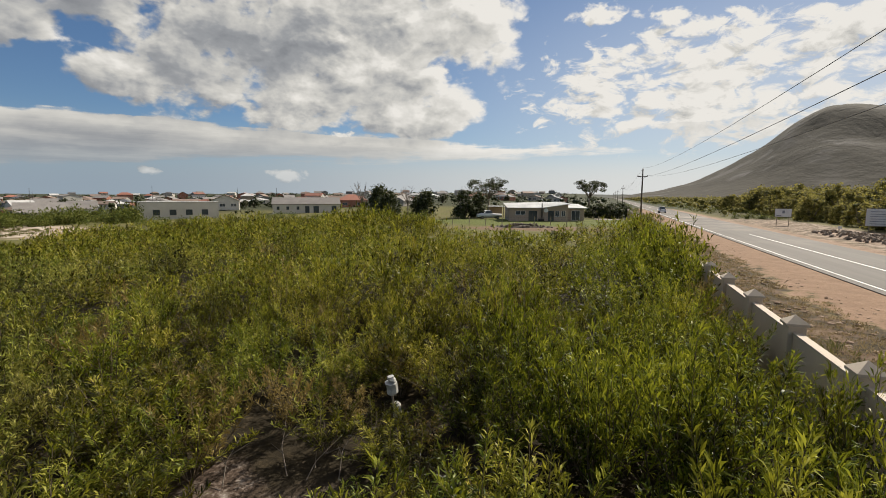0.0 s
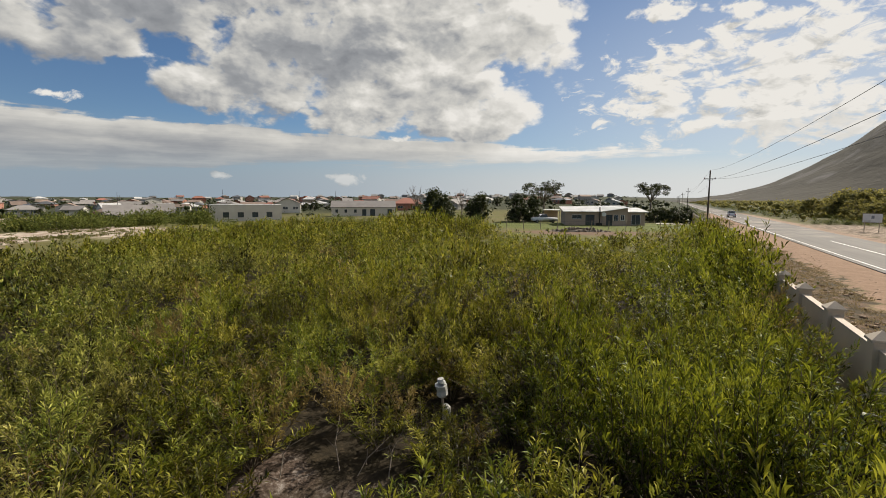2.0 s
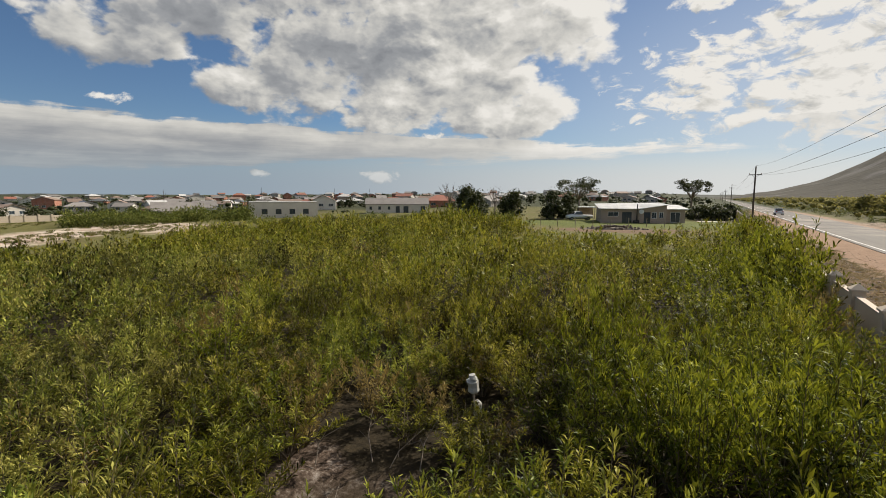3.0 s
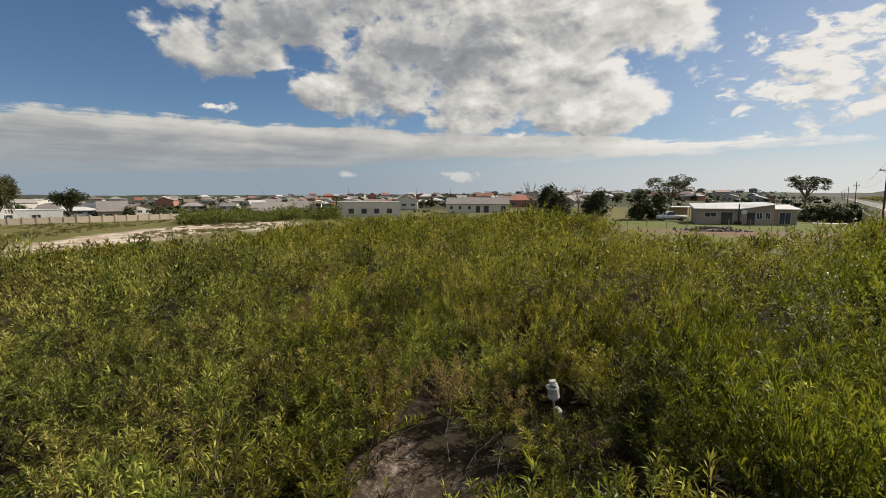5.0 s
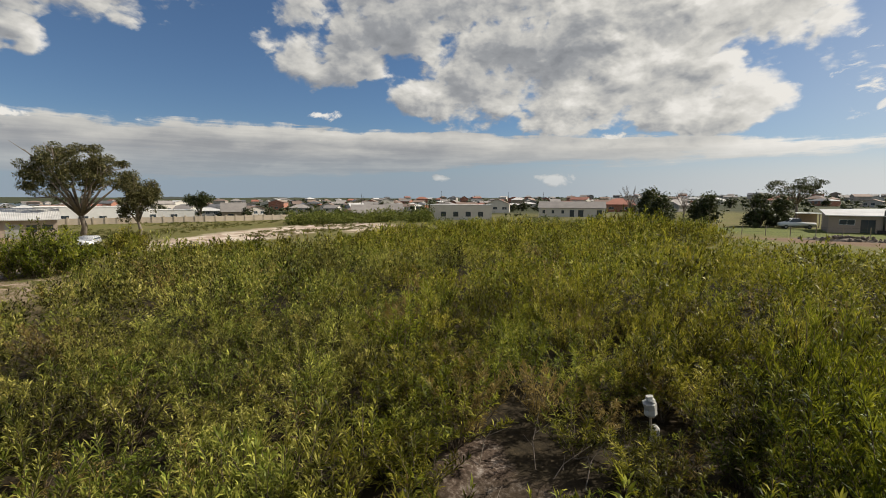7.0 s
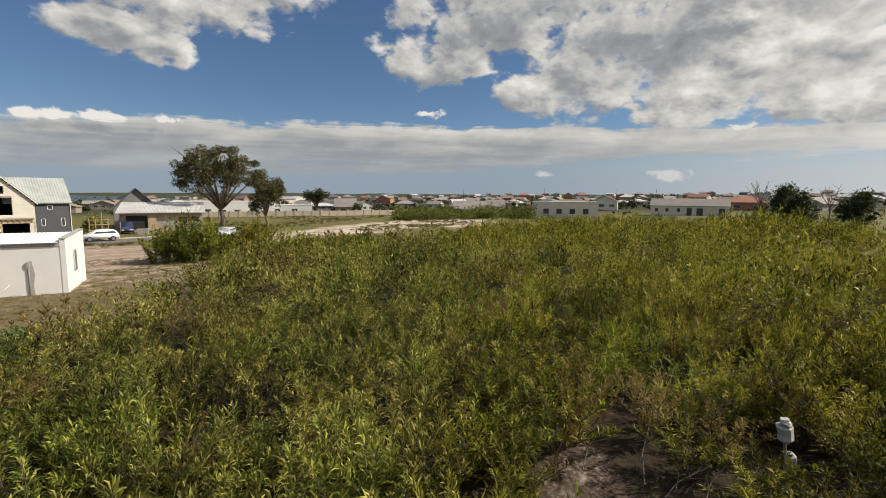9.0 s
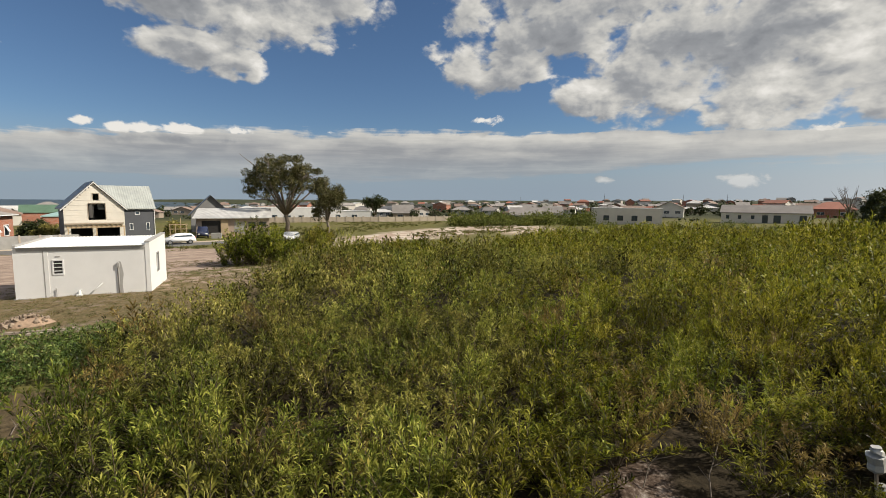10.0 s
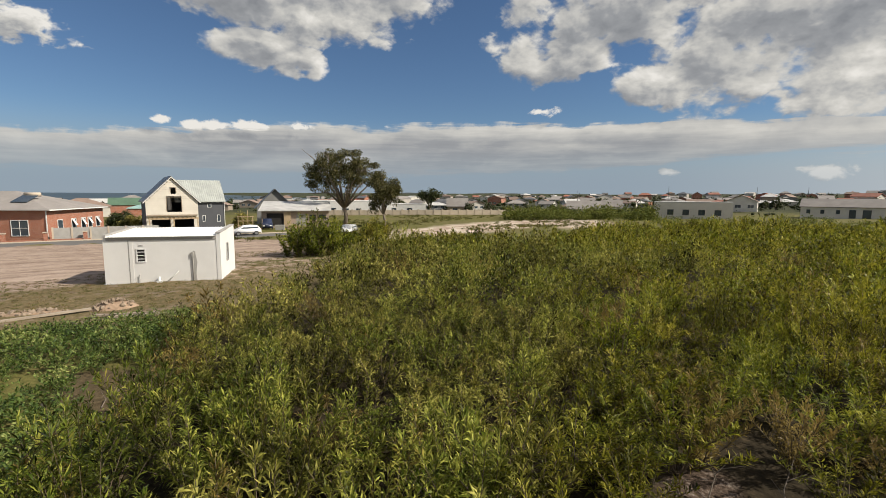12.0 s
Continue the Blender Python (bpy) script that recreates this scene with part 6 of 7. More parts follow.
def white_building():
    W, D, F, B = 6.05, 4.75, 2.68, 2.88
    ob = thing("small_building", pose(-32.43, -1.96, -0.68, 0, 0, 72.0), "small white plastered outbuilding with a white sheet roof", "building")
    front = holed_wall(0, W, -0.3, F - 0.06, 0, 0.22, [(1.62, 1.18, 2.12, 1.98)])
    part("front_wall", front, "white_wall", ob)
    part("wall_rib", Geo().box(1.28, -0.014, -0.2, 1.46, 0.0, F - 0.1), "white_wall", ob)
    part("wall_joint", Geo().box(1.23, -0.006, -0.2, 1.28, 0.0, F - 0.1), "cement", ob)
    part("back_wall", Geo().box(0, D - 0.22, -0.4, W, D, B - 0.06), "white_wall", ob)
    left = [(0.22, -0.3), (D - 0.22, -0.3), (D - 0.22, B - 0.08), (0.22, F - 0.06)]
    part("left_wall", Geo().across(left, 0.0, 0.22), "white_wall", ob)
    part("left_parapet", Geo().across([(-0.02, F - 0.05), (D, B - 0.05), (D, B + 0.10), (-0.02, F + 0.10)], 0.0, 0.16), "cement", ob)
    # the right end wall stands above the roof, with a window
    g = Geo()
    hz0, hz1, hy0, hy1 = 0.95, 2.0, 1.75, 2.45

    def top(y):
        return F + 0.14 + (B - F - 0.02) * y / D
    for y0, y1 in ((-0.02, hy0), (hy1, D)):
        g.across([(y0, -0.4), (y1, -0.4), (y1, top(y1)), (y0, top(y0))], W - 0.2, W + 0.02)
    g.across([(hy0, -0.4), (hy1, -0.4), (hy1, hz0), (hy0, hz0)], W - 0.2, W + 0.02)
    g.across([(hy0, hz1), (hy1, hz1), (hy1, top(hy1)), (hy0, top(hy0))], W - 0.2, W + 0.02)
    part("end_wall", g, "white_wall", ob)
    part("parapet_coping", Geo().across([(-0.05, top(0)), (D + 0.03, top(D)), (D + 0.03, top(D) + 0.05), (-0.05, top(0) + 0.05)], W - 0.23, W + 0.05), "cement", ob)
    g = Geo().box(W - 0.04, hy0 - 0.06, hz0 - 0.06, W + 0.035, hy1 + 0.06, hz0).box(W - 0.04, hy0 - 0.06, hz1, W + 0.035, hy1 + 0.06, hz1 + 0.06)
    g.box(W - 0.04, hy0 - 0.06, hz0, W + 0.035, hy0, hz1).box(W - 0.04, hy1, hz0, W + 0.035, hy1 + 0.06, hz1)
    wn = part("window", g, "cement", ob, "grey-surrounded end window")
    part("mullion", Geo().box(W - 0.06, 2.07, hz0, W + 0.0, 2.12, hz1), "frame_white", wn)
    part("pane", Geo().box(W - 0.1, hy0, hz0, W - 0.07, hy1, hz1), "glass", wn)
    # the pane is painted near-black for the unlit room behind it
    wn = window(ob, 1.62, 1.18, 2.12, 1.98, 0.0, "frame_white", 0, 3, "dark", 0.03)
    # roof sheet with a ribbed lower edge
    ring_lo, ring_hi = [], []
    n = 96
    g = Geo()
    for k in range(n + 1):
        x = 0.17 + (W - 0.39) * k / n
        rib = 0.035 * (0.5 + 0.5 * math.cos(2 * math.pi * k / 3))
        ring_lo.append((x, -0.14, F - 0.03 + rib))
        ring_hi.append((x, D - 0.02, B - 0.03 + rib))
    v = ring_lo + ring_hi + [(a, b, c - 0.012) for a, b, c in ring_lo + ring_hi]
    m = n + 1
    f = [(k, k + 1, m + k + 1, m + k) for k in range(n)] + [(2 * m + k + 1, 2 * m + k, 3 * m + k, 3 * m + k + 1) for k in range(n)] + [(k + 1, k, 2 * m + k, 2 * m + k + 1) for k in range(n)]
    g.add(v, f)
    part("roof_sheet", g, "roof_white", ob, "white ribbed roof sheet")
    part("fascia", Geo().box(0.16, -0.03, F - 0.22, W - 0.2, 0.0, F - 0.045), "cement", ob, "grey band under the eave")
    # pipes on the front wall
    part("vent_pipe", Geo().tube([(4.55, -0.037, -0.2), (4.55, -0.037, 1.45), (4.55, -0.037, 1.75)], 0.035, 8), "cement", ob, "grey upright vent pipe", True)
    part("vent_cowl", Geo().box(4.49, -0.085, 1.45, 4.61, -0.01, 1.72), "cement", ob)
    part("patch", Geo().side([(4.50, -0.1), (4.74, -0.1), (4.70, 0.5), (4.78, 1.1), (4.68, 1.75), (4.58, 1.8), (4.47, 1.3), (4.53, 0.6)], -0.004, 0.0), "cement", ob, "rough cement patch behind the pipe")
    part("gully", Geo().tube([(2.78, -0.25, -0.2), (2.78, -0.25, 0.22), (2.78, -0.05, 0.28)], [0.09, 0.09, 0.06], 8), "pvc", ob, "white drain gully", True)
    part("gully_collar", Geo().box(2.66, -0.38, -0.1, 2.92, -0.14, 0.12), "pvc", ob)
    part("waste_pipe", Geo().tube([(3.75, -0.02, 0.62), (3.75, -0.10, 0.58), (3.2, -0.22, 0.05)], 0.03, 6), "pvc", ob, "slanting white waste pipe", True)
    part("tap_pipe", Geo().tube([(1.75, -0.05, -0.1), (1.75, -0.05, 0.45), (1.75, -0.14, 0.48)], 0.02, 6), "cement", ob)
    part("plaque", Geo().box(1.78, -0.02, 2.12, 1.98, 0.0, 2.19), "cement", ob)
    part("floor_slab", Geo().box(-0.06, -0.1, -0.45, W + 0.08, D + 0.06, -0.02), "cement", ob)
    # near-black block fills the room in place of its shade
    part("inside", Geo().box(0.3, 0.4, 0.0, W - 0.3, D - 0.4, 2.2), "dark", ob)


white_building()


def plank(x0, y0, x1, y1, w, label="pale plank lying in the grass"):
    a, b = Vector((x0, y0, ground_z(x0, y0) + 0.06)), Vector((x1, y1, ground_z(x1, y1) + 0.08))
    d = (b - a)
    m = Matrix.LocRotScale(a, Euler((0, -math.asin(d.z / d.length), math.atan2(d.y, d.x))), None)
    ob = thing("plank", m, label, "plank")
    part("board", Geo().box(0, -w / 2, -0.05, d.length, w / 2, 0.03), "old_timber", ob)


plank(-23.6, -6.0, -24.6, -2.1, 0.2)
plank(-22.3, -1.2, -21.6, 1.2, 0.16)
plank(-23.0, -1.9, -22.2, 0.2, 0.12, "thin pale batten lying in the grass")
ob = thing("barrier_mesh", on_ground(-29.6, -7.2, 10), "crumpled orange barrier mesh on the ground", "barrier")
part("fabric", Geo().add([(-0.5, 0, 0), (0.4, 0.1, 0), (0.6, 0.5, 0), (-0.4, 0.6, 0), (-0.35, 0.1, 0.5), (0.3, 0.15, 0.62), (0.35, 0.4, 0.45), (-0.3, 0.45, 0.4)],
                         [(0, 1, 5, 4), (1, 2, 6, 5), (2, 3, 7, 6), (3, 0, 4, 7), (4, 5, 6, 7)]), "orange_mesh", ob)


# ---- white container among the bushes ----
ob = thing("plastic_container", Matrix.LocRotScale((-0.82, 8.2, -0.02), Euler((0.1, -0.12, 0.4)), (0.9, 0.9, 0.96)), "cloudy white plastic container standing on a stake", "container")
part("bottle", Geo().tube([(0, 0, 1.06), (0, 0, 1.09), (0.01, 0.01, 1.18), (-0.01, 0, 1.3), (0.01, 0, 1.34), (0.03, 0.01, 1.38), (0.04, 0.01, 1.40)], [0.09, 0.12, 0.11, 0.125, 0.10, 0.075, 0.03], 7), "plastic", ob)
part("cap", Geo().box(-0.06, -0.05, 1.34, 0.06, 0.05, 1.42, 0.02), "plastic", ob)
part("lower_bottle", Geo().tube([(0.05, 0, 0.55), (0.05, 0, 0.58), (0.06, 0, 0.8), (0.05, 0, 0.86)], [0.07, 0.09, 0.09, 0.05], 8), "plastic", ob)
part("stake", Geo().tube([(0, 0.02, -0.2), (0, 0.02, 1.1)], 0.025, 6), "old_timber", ob)


def twig(x, y, turn, length, rise):
    """A dry fallen branch with two side shoots."""
    ob = thing("fallen_branch", pose(x, y, ground_height(x, y) + 0.03, 0, 0, turn), "dry pale branch lying in the sandy hollow", "branch", "fallen branches")
    part("bough", Geo().tube([(0, 0, 0), (length * 0.4, 0.06, rise * 0.5), (length, -0.04, rise)], [0.011, 0.008, 0.004], 5), "dead_wood", ob)
    for u, s in ((0.35, 1), (0.6, -1)):
        part("shoot", Geo().tube([(length * u, 0.03, rise * u), (length * (u + 0.25), 0.22 * s, rise * u + 0.12)], [0.009, 0.003], 4), "dead_wood", ob)


for x, y, turn, length, rise in ((-2.2, 6.9, 60, 0.9, 0.5), (-2.5, 7.1, 110, 0.8, 0.65), (-1.9, 6.3, 20, 1.0, 0.1), (-2.9, 6.2, 200, 0.9, 0.08), (-2.4, 5.9, 150, 0.7, 0.06), (-3.4, 6.8, 90, 0.7, 0.5),
                                 (-1.6, 6.8, 80, 0.8, 0.6), (-13.0, -0.6, 30, 1.1, 0.1), (-12.4, -1.1, 160, 0.9, 0.08), (-13.8, -0.3, 75, 0.8, 0.1)):
    twig(x, y, turn, length, rise)


# ---- houses ----
def gable_ring(w, eave, ridge):
    return [(0, -0.4), (w, -0.4), (w, eave), (w / 2, ridge), (0, eave)]


def house(name, x, y, turn, w, d, eave, rise, wall, roof, label, style="hip", doors=(), windows=(), over=0.4, base=None, frame="frame_white", group="", chimney=False):
    """A one-storey or taller house; local x along the front, y going back. windows: x0, z0, x1, z1 on the front."""
    z = ground_z(x, y) if base is None else base
    ob = thing(name, pose(x, y, z, 0, 0, turn), label, "house", group)
    if style == "gable_front":
        body = Geo().side(gable_ring(w, eave, eave + rise), 0, d)
    elif style == "gable_side":
        body = Geo().across([(0, -0.4), (d, -0.4), (d, eave), (d / 2, eave + rise), (0, eave)], 0, w)
    elif style == "mono":
        body = Geo().side([(0, -0.4), (w, -0.4), (w, eave + rise), (0, eave)], 0, d)
    else:
        body = Geo().box(0, 0, -0.4, w, d, eave)
    part("wall", body, wall, ob)
    o, t = over, 0.14
    g = Geo()
    if style == "hip":
        k = min(w, d) / 2
        a, b = ((k, d / 2), (w - k, d / 2)) if w >= d else ((w / 2, k), (w / 2, d - k))
        v = [(-o, -o, eave), (w + o, -o, eave), (w + o, d + o, eave), (-o, d + o, eave), (*a, eave + rise), (*b, eave + rise)]
        low = [(p[0], p[1], p[2] - t) for p in v[:4]]
        fs = [(0, 1, 5, 4), (1, 2, 5), (2, 3, 4, 5), (3, 0, 4)] if w >= d else [(0, 1, 4), (1, 2, 5, 4), (2, 3, 5), (3, 0, 4, 5)]
        g.add(v + low, fs + [(6, 7, 1, 0), (7, 8, 2, 1), (8, 9, 3, 2), (9, 6, 0, 3), (9, 8, 7, 6)])
    elif style == "gable_front":
        s = rise / (w / 2)
        for q in (0, 1):
            x0, x1 = (-o, w / 2) if q == 0 else (w + o, w / 2)
            ring = [(x0, eave - o * s + 0.02), (x1, eave + rise + 0.02), (x1, eave + rise + 0.02 + t), (x0, eave - o * s + 0.02 + t)]
            g.side(ring if q == 0 else ring[::-1], -o, d + o)
    elif style == "gable_side":
        s = rise / (d / 2)
        for q in (0, 1):
            y0, y1 = (-o, d / 2) if q == 0 else (d + o, d / 2)
            ring = [(y0, eave - o * s + 0.02), (y1, eave + rise + 0.02), (y1, eave + rise + 0.02 + t), (y0, eave - o * s + 0.02 + t)]
            g.across(ring if q == 0 else ring[::-1], -o, w + o)
    elif style == "mono":
        g.side([(-o, eave + 0.01 - rise * o / w), (w + o, eave + rise + 0.01 + rise * o / w), (w + o, eave + rise + 0.15 + rise * o / w), (-o, eave + 0.15 - rise * o / w)], -o, d + o)
    else:
        g.box(-0.06, -0.06, eave + 0.01, w + 0.06, d + 0.06, eave + 0.22)
    part("roof", g, roof, ob)
    for q in windows:
        window(ob, *q, -0.02, frame, 1 if q[2] - q[0] > 0.9 else 0, 0, "glass", 0.03)
    for x0, x1, h in doors:
        dr = part("door", Geo().box(x0, -0.05, 0.0, x1, 0.06, h), frame, ob)
        part("door_panel", Geo().box(x0 + 0.08, -0.06, 0.05, x1 - 0.08, -0.051, h - 0.08), "glass" if x1 - x0 > 1.2 else "old_timber", dr)
    if chimney:
        part("chimney", Geo().box(w * 0.7, d * 0.4, eave, w * 0.7 + 0.6, d * 0.4 + 0.6, eave + rise + 0.5), wall, ob)
    return ob


# the yard house: mono-pitched front, lower wing
yard = thing("yard_house", pose(12.1, 86.0, 0, 0, 0, -2.0) @ Matrix.Diagonal((0.98, 1.0, 0.9, 1.0)), "low taupe house with a white sheet roof in a grassy yard", "house")
openings = [(1.2, 1.25, 3.0, 2.1), (3.6, 0.0, 5.2, 2.1), (7.2, 0.0, 8.3, 2.1), (8.5, 0.9, 9.3, 2.1), (9.7, 1.0, 10.4, 2.1)]
part("front_wall", frame_wall(0, 10.9, -0.3, 2.62, 0, 0.22, openings), "tan_wall", yard)
part("front_gable", Geo().side([(6.2, 2.62), (10.9, 2.62), (10.9, 3.38)], 0.0, 0.22), "tan_wall", yard)
part("left_wall", Geo().across([(0.22, -0.3), (8, -0.3), (8, 3.3), (0.22, 2.62)], 0, 0.22), "tan_wall", yard)
part("right_wall", Geo().across([(0.22, -0.3), (8, -0.3), (8, 3.55), (0.22, 3.35)], 10.68, 10.9), "tan_wall", yard)
part("back_wall", Geo().box(0.22, 7.8, -0.3, 10.68, 8.0, 3.3), "tan_wall", yard)
part("floor_slab", Geo().box(0.22, 0.22, -0.3, 10.68, 7.8, 0.05), "cement", yard)
for q in openings:
    window(yard, *q, 0.02, "frame_white" if q[1] else "frame_dark", 1, 0, "glass", 0.03, "window" if q[1] else "door")
v = [(-0.4, -0.45, 2.64), (6.2, -0.45, 2.64), (11.2, -0.45, 3.46), (11.2, 8.3, 3.72), (6.2, 8.3, 3.6), (-0.4, 8.3, 3.45)]
part("roof", Geo().add(v + [(a, b, c + 0.12) for a, b, c in v], [(0, 1, 4, 5)[::-1], (1, 2, 3, 4)[::-1], (6, 7, 10, 11), (7, 8, 9, 10), (0, 1, 7, 6), (1, 2, 8, 7), (2, 3, 9, 8), (3, 4, 10, 9), (4, 5, 11, 10), (5, 0, 6, 11)]), "roof_pale", yard)
wing = part("wing_wall", Geo().box(10.9, 1.6, -0.3, 14.3, 8.2, 2.55), "tan_wall", yard)
part("wing_roof", Geo().across([(1.1, 2.56), (8.6, 3.25), (8.6, 3.38), (1.1, 2.70)], 10.4, 14.8), "roof_pale", yard)
window(wing, 11.9, 0.1, 13.5, 2.1, 1.58, "frame_white", 1, 0)
part("flue", Geo().tube([(6.05, -0.25, 0.3), (6.05, -0.25, 3.6)], 0.11, 8), "frame_dark", yard, "dark flue pipe on the front wall", True)
part("dish", Geo().tube([(6.75, -0.35, 2.2), (6.75, -0.28, 2.2)], [0.42, 0.1], 12), "sign_white", yard, "white satellite dish")
part("tank", Geo().box(5.4, -0.7, 0.0, 6.4, -0.1, 0.55), "dark", yard)
ob = thing("carport", pose(9.9, 100, 0, 0, 0, -3), "small open lean-to with a pale roof beside the house", "shed")
part("roof", Geo().box(-0.2, -0.3, 2.3, 3.2, 4.2, 2.42), "roof_white", ob)
part("back_wall", Geo().box(0.1, 3.8, -0.2, 2.9, 4.0, 2.3), "tan_wall", ob)
for px in (0.0, 2.9):
    part("post", Geo().box(px, -0.1, -0.2, px + 0.12, 0.02, 2.3), "old_timber", ob)
# the yard's post and wire fence
for k in range(15):
    x = 1.5 + 2.6 * k
    ob = thing("fence_post", pose(x, 73.0 + 0.09 * x, 0), "weathered timber fence post round the yard", "fence post", "yard fence posts")
    part("post", Geo().tube([(0, 0, -0.2), (0.02, 0, 1.35)], 0.055, 6), "old_timber", ob)
for z in (0.5, 0.85, 1.2):
    tagged(new("fence_wire", Geo().tube([(1.5, 73.13, z), (19.7, 74.78, z), (37.9, 76.4, z)], 0.008, 4).mesh("fence_wire", "wire")), "thin wire strung along the yard fence", "wire", "yard fence wires")
ob = thing("paving_slab", pose(29.5, 91, 0.0, 0, 0, -12), "pale paved terrace beside the yard house", "terrace")
part("slab", Geo().box(0, 0, -0.1, 4.5, 2.5, 0.12), "coping", ob)


# the house under construction: boarded gable with dark openings
def boards(x0, x1, z0, top, holes, y, step=0.34):
    g = Geo()
    z = z0
    while z < top(0.5 * (x0 + x1)) - 0.05:
        zt = z + step
        lo, hi = x0, x1
        while lo < hi and top(lo) < zt:
            lo += 0.05
        while hi > lo and top(hi) < zt:
            hi -= 0.05
        cuts = [(lo, hi)]
        for h in holes:
            if h[1] < zt - 0.02 and h[3] > z + 0.02:
                nxt = []
                for a, b in cuts:
                    if h[0] > a:
                        nxt.append((a, min(b, h[0])))
                    if h[2] < b:
                        nxt.append((max(a, h[2]), b))
                cuts = nxt
        for a, b in cuts:
            if b - a > 0.04:
                g.across([(y - 0.005, z), (y + 0.06, z), (y + 0.06, zt), (y + 0.022, zt)], a, b)
        z = zt
    return g


def gable_house():
    ob = thing("gable_house", pose(-82.2, 0.75, -2.0, 0, 0, 93.0), "unfinished cream-boarded gable house with a grey sheet roof", "house")
    W, D, E, R = 6.95, 9.0, 5.30, 8.82
    holes = [(2.75, 3.75, 4.7, 5.75), (3.35, 6.55, 4.0, 7.2), (0.7, 0.0, 3.1, 2.3), (3.6, 0.0, 6.3, 2.3)]

    def top(x):
        return E + (R - E) * (1 - abs(x - W / 2) / (W / 2))
    part("front_cladding", boards(0.0, W, -0.2, top, holes, 0.0), "cream_board", ob, "cream lapped boards")
    part("left_wall", Geo().box(0, 0.08, -0.3, 0.16, D, E), "slate_board", ob)
    part("right_wall", Geo().box(W - 0.16, 0.08, -0.3, W, D, E), "slate_board", ob)
    part("back_wall", Geo().side(gable_ring(W, E, R), D - 0.16, D), "slate_board", ob)
    part("floor_deck", Geo().box(0.16, 0.3, 2.75, W - 0.16, D - 0.2, 2.95), "timber", ob)
    part("ground_slab", Geo().box(-0.2, -1.8, -0.6, W + 4.2, D, 0.0), "cement", ob)
    s = (R - E) / (W / 2)
    for q in (0, 1):
        g = Geo()
        x0, x1 = (-0.35, W / 2) if q == 0 else (W + 0.35, W / 2)
        ring = [(x0, E - 0.35 * s + 0.02), (x1, R + 0.02), (x1, R + 0.16), (x0, E - 0.35 * s + 0.16)]
        g.side(ring if q == 0 else ring[::-1], -0.25, D + 0.3)
        part("roof_slope", g, "roof_green_grey" if q else "roof_dark", ob)
        ring = [(x0, E - 0.35 * s - 0.12), (x1, R - 0.12), (x1, R + 0.02), (x0, E - 0.35 * s + 0.02)]
        part("barge_board", Geo().side(ring if q == 0 else ring[::-1], -0.27, -0.21), "frame_white", ob)
    for h in holes[:2]:
        g = Geo().box(h[0] - 0.08, -0.04, h[1] - 0.05, h[0], 0.1, h[3] + 0.08).box(h[2], -0.04, h[1] - 0.05, h[2] + 0.08, 0.1, h[3] + 0.08)
        g.box(h[0], -0.04, h[3], h[2], 0.1, h[3] + 0.08)
        part("opening_frame", g, "old_timber", ob)
    part("door_leaf", Geo().box(2.85, 0.05, 3.8, 3.25, 0.12, 5.7).box(3.32, 0.05, 3.8, 3.36, 0.12, 5.7), "frame_dark", ob)
    # pergola over the ground floor
    beam = part("pergola_beam", Geo().box(0.1, -1.75, 2.5, 6.7, -1.6, 2.72), "timber", ob)
    for x in (0.2, 3.3, 6.5):
        part("pergola_post", Geo().box(x, -1.76, -0.3, x + 0.14, -1.62, 2.5), "timber", ob)
    for k in range(12):
        x = 0.15 + 0.56 * k
        part("rafter", Geo().box(x, -1.95, 2.722, x + 0.07, 0.0, 2.86), "timber", ob)
    part("balcony_edge", Geo().box(0.1, -0.30, 2.95, 6.8, -0.02, 3.12), "old_timber", ob)
    # dark wing with the wide roof slope
    g = holed_wall(W, W + 3.95, -0.3, 5.25, 1.2, 1.36, [(W + 1.5, 4.15, W + 2.1, 4.7), (W + 0.75, 1.9, W + 1.2, 2.9), (W + 2.9, 1.8, W + 3.35, 2.95)])
    part("wing_wall", g, "slate_board", ob, "dark slate-grey boarded wall")
    part("wing_end", Geo().across([(1.36, -0.3), (8.2, -0.3), (8.2, 5.25), (4.8, 8.25), (1.36, 5.3)], W + 3.8, W + 3.95), "slate_board", ob)
    for a, b, c, d in ((W + 1.5, 4.15, W + 2.1, 4.7), (W + 0.75, 1.9, W + 1.2, 2.9), (W + 2.9, 1.8, W + 3.35, 2.95)):
        window(ob, a, b, c, d, 1.2, "frame_white", 0, 0, "glass", 0.03)
    part("wing_roof", Geo().across([(0.85, 4.98), (4.8, 8.38), (4.8, 8.52), (0.85, 5.12)], W - 3.0, W + 4.2), "roof_green_grey", ob, "pale sage-grey sheet roof slope")
    part("wing_roof_back", Geo().across([(8.8, 4.98), (8.8, 5.12), (4.8, 8.52), (4.8, 8.38)], W - 3.0, W + 4.2), "roof_green_grey", ob)
    part("downpipe", Geo().box(W + 3.97, 1.1, 0.0, W + 4.05, 1.18, 5.0), "frame_white", ob)
    part("meter_box", Geo().box(-1.9, -4.2, -0.1, -0.9, -3.8, 0.9), "cement", ob)


gable_house()

# timber framework beside it
ob = thing("timber_structure", on_ground(-84.0, 13.6, 80), "raw timber framework of a small structure", "framework")
for k in range(4):
    part("post", Geo().box(k * 0.75, 0, -0.2, k * 0.75 + 0.1, 0.1, 2.6 + 0.9 * (k == 2)), "timber", ob)
for z in (0.9, 1.7, 2.4):
    part("rail", Geo().box(-0.1, -0.03, z, 2.5, 0.0, z + 0.1), "timber", ob)

